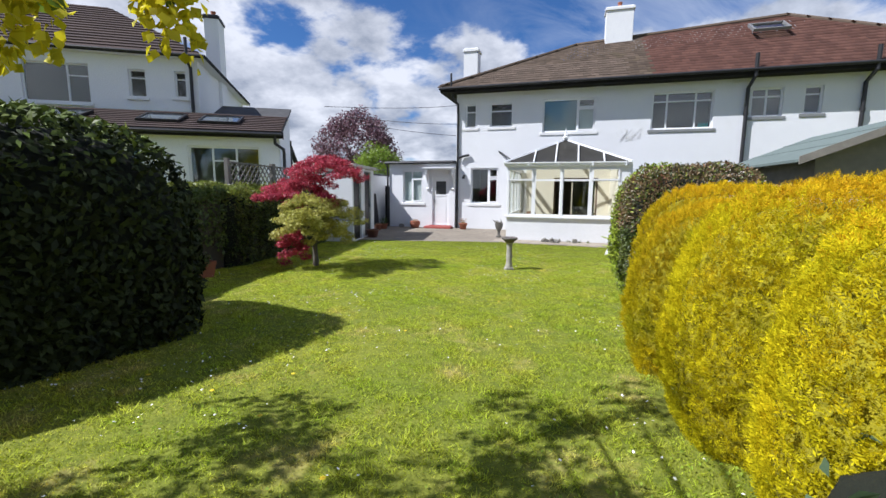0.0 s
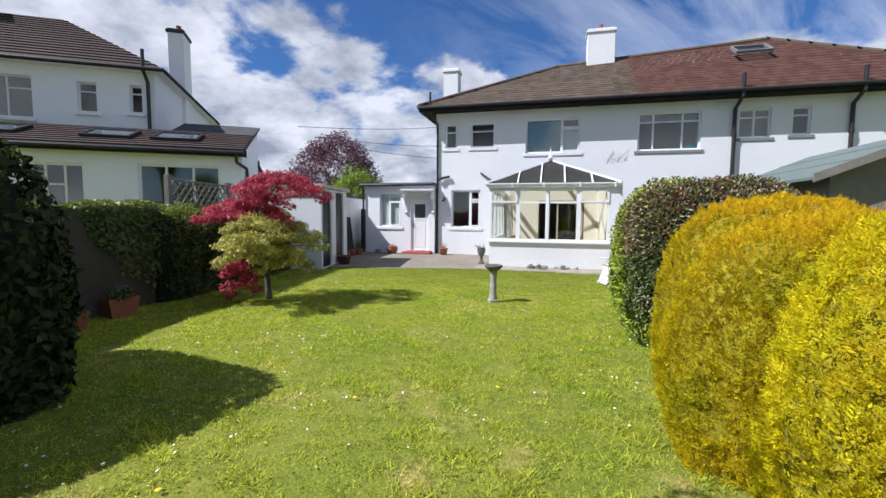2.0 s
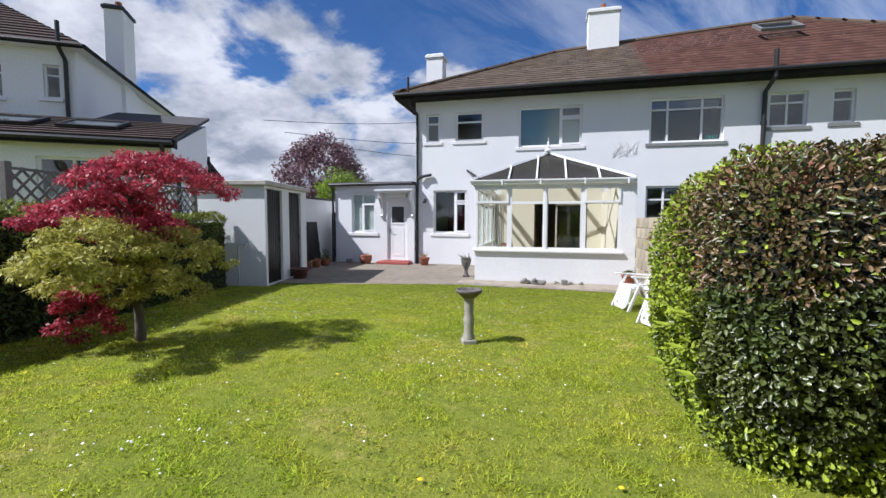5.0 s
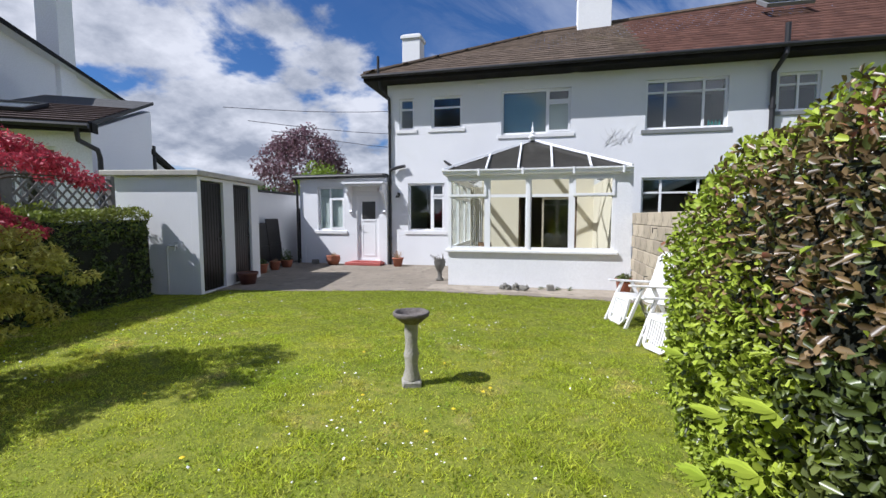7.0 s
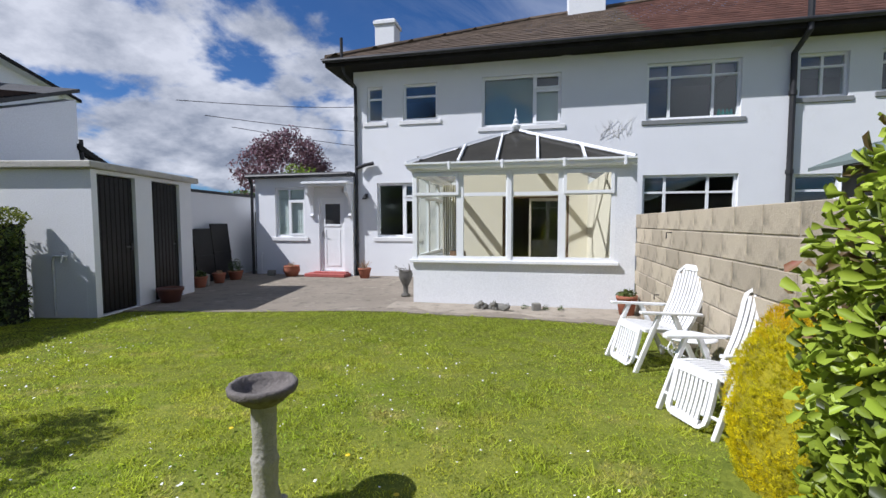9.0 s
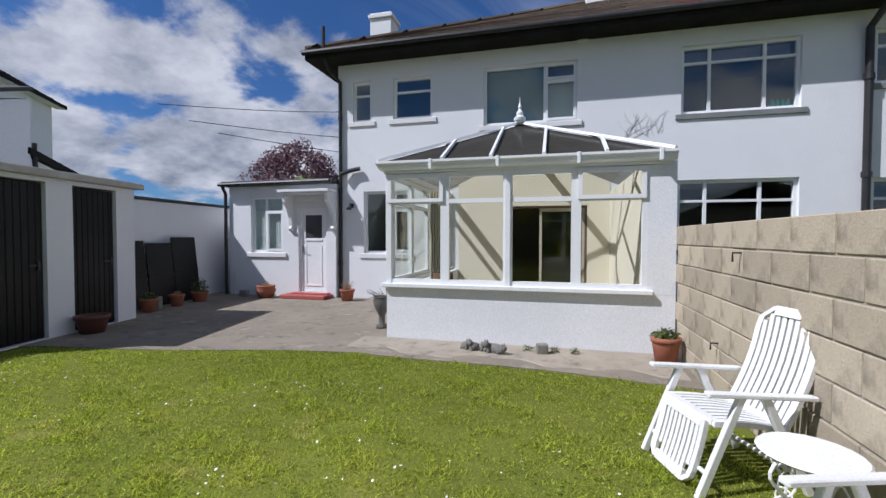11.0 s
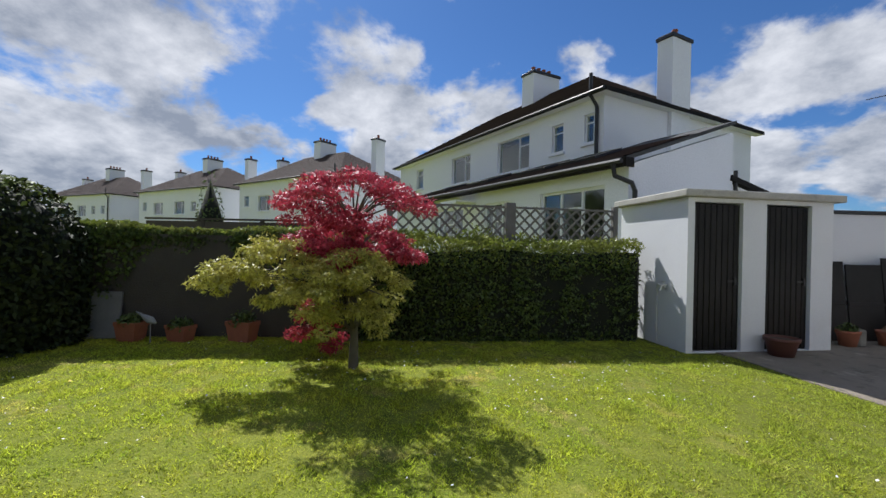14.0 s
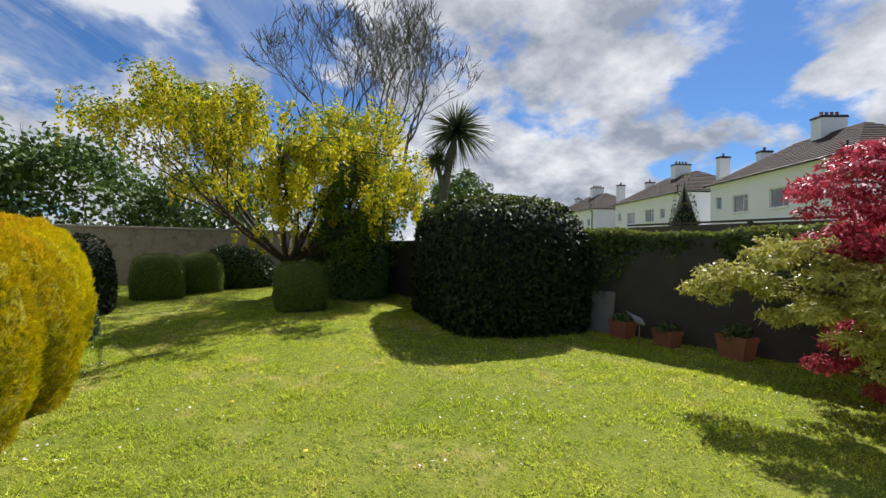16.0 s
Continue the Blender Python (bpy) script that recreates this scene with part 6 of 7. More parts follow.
# ---- neighbouring houses ----
def nb_house(name, m, length, depth, eave, ridge, wins, label, chims=(), hip=4.2, down=(), detail=True):
    """A white hipped house; its back runs along local x from -length to 0 at y = 0."""
    root = empty(name, m)
    holes = list(wins)
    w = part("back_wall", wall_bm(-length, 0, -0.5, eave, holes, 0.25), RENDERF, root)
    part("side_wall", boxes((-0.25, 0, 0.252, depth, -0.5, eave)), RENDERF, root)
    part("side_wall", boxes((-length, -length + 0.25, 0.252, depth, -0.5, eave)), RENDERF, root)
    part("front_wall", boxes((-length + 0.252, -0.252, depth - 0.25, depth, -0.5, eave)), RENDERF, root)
    part("inner_wall", boxes((-length + 0.252, -0.252, 1.8, 1.9, -0.5, eave - 0.05)), ROOM, root)
    o = 0.30
    bm = bmesh.new()
    e = [(-length - o, -o, eave), (o, -o, eave), (o, depth + o, eave), (-length - o, depth + o, eave), (-length + hip, depth / 2, ridge), (-hip, depth / 2, ridge)]
    vs = [bm.verts.new(p) for p in e]
    vl = [bm.verts.new((p[0], p[1], eave - 0.14)) for p in e[:4]]
    for f in ((0, 1, 5, 4), (1, 2, 5), (2, 3, 4, 5), (3, 0, 4)):
        bm.faces.new([vs[i] for i in f])
    roof = part("roof", bm, TILEFAR, root)
    bm = bmesh.new()
    n = int(math.hypot(depth / 2 + o, ridge - eave) / 0.3)
    for i in range(1, n):
        t = i / n
        for a, b, c, d in ((e[0], e[1], e[5], e[4]), (e[1], e[2], e[5], e[5])):
            p, q = Vector(a).lerp(Vector(d), t), Vector(b).lerp(Vector(c), t)
            off = Vector((0, -0.02, 0.03)) if a is e[0] else Vector((0.02, 0, 0.03))
            vv = [bm.verts.new(x) for x in (p + off, q + off, q + Vector((0, 0, 0.004)) + (Vector(c) - Vector(b)).normalized() * 0.28, p + Vector((0, 0, 0.004)) + (Vector(d) - Vector(a)).normalized() * 0.28)]
            bm.faces.new(vv)
            v2 = [bm.verts.new(x) for x in (p, q)]
            bm.faces.new((v2[0], v2[1], vv[1], vv[0]))
    part("tile_course", bm, TILEFAR, roof)
    for fb in ((-length - o, o, -o - 0.03, -o - 0.002, eave - 0.10, eave + 0.02), (o + 0.002, o + 0.03, -o, depth + o, eave - 0.10, eave + 0.02)):
        part("fascia", boxes(fb), FASCIA, root)
    for fb in ((-length - o, o, -o, -0.002, eave - 0.10, eave - 0.085), (0.002, o, 0, depth + o, eave - 0.10, eave - 0.085)):
        part("soffit", boxes(fb), RENDERF, root, "white painted soffit")
    bm = bmesh.new()
    tube(bm, [(-length - o, -o - 0.08, eave - 0.04), (o, -o - 0.08, eave - 0.04)], [0.05] * 2, 8)
    part("gutter", bm, BLACKP, root)
    bm = bmesh.new()
    tube(bm, [(-0.25, -o, eave + 0.55), (-0.25, -o, eave - 0.1), (-0.2, -0.08, eave - 0.4), (-0.2, -0.08, 0.0)], [0.055] * 4, 8)
    part("drainpipe", bm, BLACKP, root)
    for (a, b, c, d) in wins:
        ww, hh = b - a, d - c
        wn = window("window", ww, hh, (ww * 0.66,) if ww > 0.8 else (), ((ww * 0.66 if ww > 0.8 else 0, ww, hh * 0.7),), pose(a, 0.08, c), root, 0.05)
        part("window_sill", boxes((a - 0.08, b + 0.08, -0.08, 0.05, c - 0.1, c - 0.004)), RENDERF, root)
    return tagged(root, label, "house")


NB = pose(-12.0, 12.2, 0, 0, 0, 31)
NBH = NB @ pose(0.12, 0.30, 0)
nb_house("neighbour_house", NBH, 14.8, 8.2, 6.15, 8.9, [(-0.75, -0.38, 4.76, 5.64), (-2.16, -1.63, 4.70, 5.62), (-5.2, -3.3, 4.42, 5.68), (-8.8, -7.2, 4.45, 5.66), (-12.6, -11.8, 4.65, 5.66)], "white two-storey neighbouring house with a hipped brown roof")
chimney(-0.02, 3.8, 4.5, 8.64, 0.55, 1.0, NB, 1, BLACKP, "tall white chimney stack on the side of the neighbouring house")
chimney(-6.8, 4.0, 7.8, 9.75, 0.8, 1.6, NB, 4, BLACKP, "wide chimney stack with pots on the neighbouring ridge")
chimney(-13.5, 5.5, 7.4, 8.6, 0.8, 0.9, NB, 2, BLACKP, "small chimney stack at the far end of the roof")


def nb_extension():
    root = empty("house_extension", NB)
    tagged(root, "white single-storey rear extension with a tiled lean-to roof", "extension")
    a, b, v0 = -9.0, 3.0, -2.3
    wins = [(0.35, 2.4, 0.9, 2.9), (-2.2, -0.9, 0.3, 2.85), (-5.6, -3.4, 0.3, 2.85)]
    w = part("back_wall", wall_bm(a, b, -0.5, 3.3, wins, 0.22), RENDERF, root)
    w.matrix_basis = pose(0, v0, 0)
    for q in wins:
        ww, hh = q[1] - q[0], q[3] - q[2]
        window("window", ww, hh, (ww * 0.33, ww * 0.66), ((ww * 0.33, ww * 0.66, hh * 0.78),), pose(q[0], v0 + 0.08, q[2]), root, 0.06)
    part("inner_wall", boxes((a + 0.3, b - 0.3, -0.25, -0.2, -0.5, 3.2)), ROOM, root)
    bm = bmesh.new()
    prof = [(v0 + 0.222, -0.5), (1.6, -0.5), (1.6, 4.5), (v0 + 0.222, 3.33)]
    va = [bm.verts.new((b - 0.22, y, z)) for y, z in prof]
    vb = [bm.verts.new((b, y, z)) for y, z in prof]
    bm.faces.new(va[::-1])
    bm.faces.new(vb)
    for i in range(4):
        j = (i + 1) % 4
        bm.faces.new((va[i], va[j], vb[j], vb[i]))
    part("side_wall", bm, RENDERF, root)
    sl = math.degrees(math.atan2(4.14 - 3.36, 2.3))
    roof = empty("lean_to_roof", pose(0, v0 - 0.25, 3.30, sl, 0, 0))
    roof.parent = root
    Ls = 2.56 / math.cos(radians(sl))
    part("roof_deck", boxes((a, 0.6, 0, Ls, -0.02, 0.06), (0.601, b + 0.1, 0, Ls + 1.65, -0.02, 0.06)), SLATE, roof)
    bm = bmesh.new()
    for i in range(9):
        y = i * 0.29
        v = [bm.verts.new(p) for p in ((a, y, 0.095), (b + 0.08, y, 0.095), (b + 0.08, y + 0.3, 0.065), (a, y + 0.3, 0.065), (a, y, 0.062), (b + 0.08, y, 0.062))]
        bm.faces.new(v[:4])
        bm.faces.new((v[4], v[5], v[1], v[0]))
    part("tile_course", bm, TILEFAR, roof)
    for x in (-6.0, -3.2, -0.55, 1.15):
        s = empty("skylight", pose(x, 1.25, 0.10))
        s.parent = roof
        part("skylight_frame", boxes((-0.6, 0.6, -0.5, -0.42, 0, 0.07), (-0.6, 0.6, 0.42, 0.5, 0, 0.07), (-0.6, -0.53, -0.42, 0.42, 0, 0.07), (0.53, 0.6, -0.42, 0.42, 0, 0.07)), BLACKP, s)
    for x in (-6.0, -3.2, -0.55, 1.15):
        part("skylight_pane", boxes((x - 0.53, x + 0.53, 0.84, 1.66, 0.135, 0.145)), mat("sky_pane", (0.1, 0.12, 0.14), None, 0.05, 3.0, 0.0, 0, spec=1.0), roof)
    part("fascia", boxes((a, b + 0.1, v0 - 0.30, v0 - 0.26, 3.16, 3.34), (b + 0.1, b + 0.13, v0 - 0.26, v0, 3.17, 3.36)), FASCIA, root)
    bm = bmesh.new()
    tube(bm, [(a, v0 - 0.36, 3.3), (b + 0.1, v0 - 0.36, 3.27)], [0.055] * 2, 8)
    tube(bm, [(b - 0.1, v0 - 0.36, 3.25), (b - 0.1, v0 - 0.3, 3.0), (b + 0.12, v0 - 0.05, 2.85), (b + 0.12, v0 + 0.05, 2.7), (b + 0.12, v0 + 0.05, 0)], [0.05] * 5, 8)
    part("gutter", bm, BLACKP, root)
    part("awning", boxes((-3.6, -2.6, v0 - 0.75, v0 - 0.03, 2.92, 2.97), (-3.6, -2.6, v0 - 0.78, v0 - 0.75, 2.86, 2.97)), UPVC, root, "small white flat awning")
    # garage with a falling roof edge behind
    g = empty("garage", NB)
    bm = bmesh.new()
    prof = [(1.62, -0.5), (8.5, -0.5), (8.5, 2.25), (1.62, 3.25)]
    va = [bm.verts.new((0.7, y, z)) for y, z in prof]
    vb = [bm.verts.new((2.9, y, z)) for y, z in prof]
    bm.faces.new(va[::-1])
    bm.faces.new(vb)
    for i in range(4):
        j = (i + 1) % 4
        bm.faces.new((va[i], va[j], vb[j], vb[i]))
    part("garage_wall", bm, RENDERF, g)
    rl = empty("garage_roof", pose(0, 1.5, 3.28, -math.degrees(math.atan2(1.0, 6.88)), 0, 0))
    rl.parent = g
    part("roof_edge", boxes((0.6, 3.05, 0, 7.3, 0, 0.14)), FASCIA, rl)
    bm = bmesh.new()
    tube(bm, [(3.0, 1.75, 3.55), (3.0, 1.75, 3.2), (3.02, 1.8, 2.4), (3.02, 1.8, 0.5)], [0.05] * 4, 8)
    part("drainpipe", bm, BLACKP, g)
    tagged(g, "white garage with a black sloping roof edge beside the neighbouring house", "garage")


nb_extension()
# further houses of the curving street
for i, (x, y, r, L_) in enumerate(((-27.7, 0.5, 56.6, 12.3), (-35.6, -12.6, 62, 12.3), (-42.6, -27.5, 67, 12.3))):
    M = pose(x, y, 0, 0, 0, r)
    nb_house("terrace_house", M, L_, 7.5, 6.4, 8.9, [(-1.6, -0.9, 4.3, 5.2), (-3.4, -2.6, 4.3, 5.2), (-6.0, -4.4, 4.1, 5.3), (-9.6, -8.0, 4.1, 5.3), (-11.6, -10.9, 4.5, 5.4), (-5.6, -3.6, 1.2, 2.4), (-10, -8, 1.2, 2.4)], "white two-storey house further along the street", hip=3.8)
    chimney(-0.2, 3.7, 5.0, 9.4, 0.5, 0.9, M, 1, BLACKP, "white side chimney of a house along the street")
    chimney(-6.2, 3.75, 7.9, 9.9, 0.8, 1.6, M, 4, BLACKP, "wide chimney stack on a ridge along the street")
    chimney(-11.9, 3.75, 5.0, 9.0, 0.5, 0.9, M, 1, BLACKP, "white side chimney of a house along the street")


def neighbour_shed():
    root = empty("garden_shed", pose(4.75, 11.2, 0, 0, 0, 0))
    tagged(root, "neighbouring garden shed with a grey-green felted roof", "shed")
    part("shed_wall", boxes((0.2, 3.6, -2.0, 2.0, -0.2, 2.28)), GREYWOOD, root)
    bm = bmesh.new()
    tri = ((0.2, 2.282), (3.6, 2.282), (1.9, 2.96))
    f, b = ([bm.verts.new((x, y, z)) for x, z in tri] for y in (-2.0, -1.95))
    bm.faces.new(f)
    bm.faces.new(b[::-1])
    for k in range(3):
        bm.faces.new((f[k], b[k], b[(k + 1) % 3], f[(k + 1) % 3]))
    part("gable", bm, GREYWOOD, root)
    bm = bmesh.new()
    pts = [(-0.1, -2.2, 2.2), (-0.1, 2.2, 2.2), (1.9, 2.2, 3.02), (1.9, -2.2, 3.02), (3.9, -2.2, 2.2), (3.9, 2.2, 2.2)]
    v = [bm.verts.new(p) for p in pts]
    w = [bm.verts.new((p[0], p[1], p[2] - 0.05)) for p in pts]
    for f in ((0, 3, 2, 1), (3, 4, 5, 2)):
        bm.faces.new([v[i] for i in f])
        bm.faces.new([w[i] for i in f[::-1]])
    for a, b in ((0, 1), (1, 2), (2, 5), (5, 4), (4, 3), (3, 0)):
        bm.faces.new((v[a], v[b], w[b], w[a]))
    roof = part("roof", bm, GREENROOF, root)
    # laps of the felt
    for k in (0.36, 0.70):
        lap = boxes((-0.1, 2.04, -2.19, 2.19, 0.0, 0.012))
        for q in lap.verts:
            q.co.x = -0.1 + 2.0 * k + (0.05 if q.co.x > 1 else 0.0)
            q.co.z += 2.2 + 0.82 * (q.co.x + 0.1) / 2.0 + 0.002
        part("felt_lap", lap, GREENROOF, roof)
    for a, b in (((-0.15, -2.23, 2.10), (1.9, -2.23, 2.94)), ((1.9, -2.23, 2.94), (3.95, -2.23, 2.10))):
        bm = bmesh.new()
        a, b = Vector(a), Vector(b)
        q = [bm.verts.new(p) for p in (a, b, b + Vector((0, 0, 0.14)), a + Vector((0, 0, 0.14)))]
        r = [bm.verts.new(p.co + Vector((0, -0.03, 0))) for p in q]
        bm.faces.new(q)
        bm.faces.new(r[::-1])
        for i in range(4):
            bm.faces.new((q[i], q[(i + 1) % 4], r[(i + 1) % 4], r[i]))
        part("bargeboard", bm, GREYWOOD, root)


neighbour_shed()


def wires():
    for i, (z0, z1, dy) in enumerate(((6.6, 7.6, 0), (6.2, 6.4, 0.6), (5.9, 5.6, 1.2))):
        bm = bmesh.new()
        a, b = Vector((-11.0 + dy, 19.0 + dy, z0 - 1.0)), Vector((0.0, 27.0 + dy * 3, z1))
        pts = [a.lerp(b, t / 10) - Vector((0, 0, 0.5 * math.sin(math.pi * t / 10))) for t in range(11)]
        tube(bm, pts, [0.012] * 11, 5)
        tagged(part("overhead_wire", bm, BLACKP), "thin black overhead wire between the houses", "wire", "overhead wires")


wires()

# ---- loose things in the garden ----
def bird_bath():
    root = empty("bird_bath", pose(-0.34, 8.08, ground_z(8.08), 0, 0, 20) @ Matrix.Diagonal((0.96, 0.96, 0.98, 1)))
    bm = boxes((-0.085, 0.085, -0.085, 0.085, -0.02, 0.05), bev=0.012)
    part("base", bm, STONE, root)
    bm = bmesh.new()
    seg = 20
    prof = [(0.074, 0.05), (0.07, 0.09), (0.06, 0.13), (0.058, 0.2), (0.062, 0.25), (0.066, 0.28), (0.058, 0.30), (0.055, 0.38), (0.057, 0.46), (0.061, 0.52), (0.066, 0.545)]
    lathe(bm, prof, seg)
    rng = random.Random(7)
    for v in bm.verts:
        k = 1 + 0.05 * math.sin(4 * math.atan2(v.co.y, v.co.x) + v.co.z * 30) + rng.uniform(-0.015, 0.015)
        v.co.x *= k
        v.co.y *= k
    part("pedestal", bm, STONE, root, "pale weathered carved stone", smooth=True)
    bm = lathe(bmesh.new(), [(0, 0.545), (0.07, 0.545), (0.10, 0.565), (0.14, 0.60), (0.158, 0.612), (0.162, 0.637), (0.154, 0.648), (0.138, 0.646), (0.126, 0.618), (0.10, 0.588), (0.05, 0.576), (0, 0.574)], 36)
    for v in bm.verts:
        v.co.z += rng.uniform(-0.003, 0.003)
    part("bowl", bm, STONED, root, "dark lichened stone bowl", smooth=True)
    tagged(root, "stone bird bath with a dark bowl on a pale pedestal", "bird bath")


bird_bath()


def garden_chair():
    """A reclining plastic armchair with a hanging leg rest; it faces local -y."""
    root = empty("garden_chair")
    tagged(root, "white plastic reclining garden armchair with a slatted back and leg rest", "chair", "white garden chairs")

    def slab(name, w, l, m, slats, bow=0.0, round_top=0.0):
        """A slatted panel of width w and length l along local y."""
        holder = empty(name, m)
        holder.parent = root
        n = 9
        fr = bmesh.new()
        side = 0.045

        def edge(t):
            return (w / 2) * (1 - round_top * max(0, (t - 0.82) / 0.18) ** 2.2)

        for s in (-1, 1):
            rows = []
            for i in range(n + 1):
                t = i / n
                z = bow * math.sin(math.pi * t)
                x1 = s * edge(t)
                x0 = s * (edge(t) - side)
                rows.append([fr.verts.new((x, l * t, z + zz)) for x, zz in ((x0, -0.012), (x1, -0.02), (x1, 0.012), (x0, 0.012))])
            for a, b in zip(rows, rows[1:]):
                for k in range(4):
                    fr.faces.new((a[k], a[(k + 1) % 4], b[(k + 1) % 4], b[k]))
            fr.faces.new(rows[0])
            fr.faces.new(rows[-1][::-1])
        e1 = edge(1.0)
        box(fr, -w / 2 + side * 0.9, w / 2 - side * 0.9, 0.0, 0.05, -0.014, 0.014)
        box(fr, -e1 + side * 0.5, e1 - side * 0.5, l - 0.055, l + 0.008, -0.016, 0.014)
        part("panel_frame", fr, PLASTIC, holder)
        inner = w - 2 * side - 0.01
        pitch = inner / slats
        for k in range(slats):
            x = -inner / 2 + pitch * (k + 0.5)
            top = l - 0.05 - (0.05 if round_top and abs(x) > inner * 0.33 else 0)
            sb = bmesh.new()
            rows = []
            for i in range(n + 1):
                t = 0.04 / l + (top - 0.04) / l * i / n
                z = bow * math.sin(math.pi * t)
                rows.append([sb.verts.new((x + dx, l * t, z + zz)) for dx, zz in ((-pitch * 0.34, -0.008), (pitch * 0.34, -0.008), (pitch * 0.34, 0.01), (-pitch * 0.34, 0.01))])
            for a, b in zip(rows, rows[1:]):
                for q in range(4):
                    sb.faces.new((a[q], a[(q + 1) % 4], b[(q + 1) % 4], b[q]))
            part("slat", sb, PLASTIC, holder)

    slab("seat", 0.52, 0.48, pose(0, 0.24, 0.36, 7, 0, 180), 8, 0.015)
    slab("backrest", 0.50, 0.73, pose(0, 0.22, 0.35, 70, 0, 0), 8, -0.04, 0.5)
    slab("leg_rest", 0.44, 0.40, pose(0, -0.25, 0.42, 254, 0, 0), 8, 0.01, 0.25)

    def bar(name, a, b, w, t):
        a, b = Vector(a), Vector(b)
        d = (b - a)
        L_ = d.length
        bm = boxes((-w / 2, w / 2, 0, L_, -t / 2, t / 2), bev=0.006)
        o = part(name, bm, PLASTIC, root)
        d.normalize()
        x = Vector((1, 0, 0))
        z = x.cross(d).normalized()
        o.matrix_basis = Matrix.Translation(a) @ Matrix((x, d, z)).transposed().to_4x4()

    for s in (-1, 1):
        x = s * 0.30
        bar("armrest", (x, -0.32, 0.61), (x, 0.36, 0.57), 0.055, 0.028)
        bar("leg", (x, -0.36, 0.0), (x, -0.10, 0.60), 0.035, 0.05)
        bar("leg", (x, 0.34, 0.0), (x, 0.04, 0.585), 0.035, 0.05)
    for y, z in ((-0.30, 0.14), (0.29, 0.1)):
        bm = bmesh.new()
        tube(bm, [(-0.29, y, z), (0.29, y, z)], [0.014] * 2, 8)
        part("stretcher", bm, PLASTIC, root)
    return root


chair = garden_chair()
CHAIR_SIZE = Matrix.Diagonal((0.92, 0.92, 0.95, 1))
chair.matrix_basis = pose(2.06, 11.0, ground_z(11.0), 0, 0, -72) @ CHAIR_SIZE
copy_thing(chair, pose(2.19, 9.66, ground_z(9.66), 0, 0, -66) @ CHAIR_SIZE)


def wire_table():
    root = empty("wire_table", pose(2.2, 10.35, ground_z(10.35)))
    tagged(root, "small white ornate metal table between the garden chairs", "table")
    part("tabletop", lathe(bmesh.new(), [(0, 0.42), (0.2, 0.42), (0.21, 0.43), (0.2, 0.44), (0, 0.44)], 20), PLASTIC, root)
    for i in range(4):
        bm = bmesh.new()
        a = i * math.pi / 2 + 0.4
        pts = []
        for j in range(15):
            t = j / 14
            r = 0.16 + 0.05 * math.sin(t * 9.0)
            pts.append((math.cos(a) * r, math.sin(a) * r, 0.42 * (1 - t)))
        tube(bm, pts, [0.008] * 15, 6)
        for c in (0.30, 0.14):
            ring = [(math.cos(a) * (0.12 + 0.05 * math.cos(q)), math.sin(a) * (0.12 + 0.05 * math.cos(q)), c + 0.06 * math.sin(q)) for q in (2 * math.pi * k / 12 for k in range(13))]
            tube(bm, ring, [0.005] * 13, 5)
        part("leg", bm, PLASTIC, root)


wire_table()


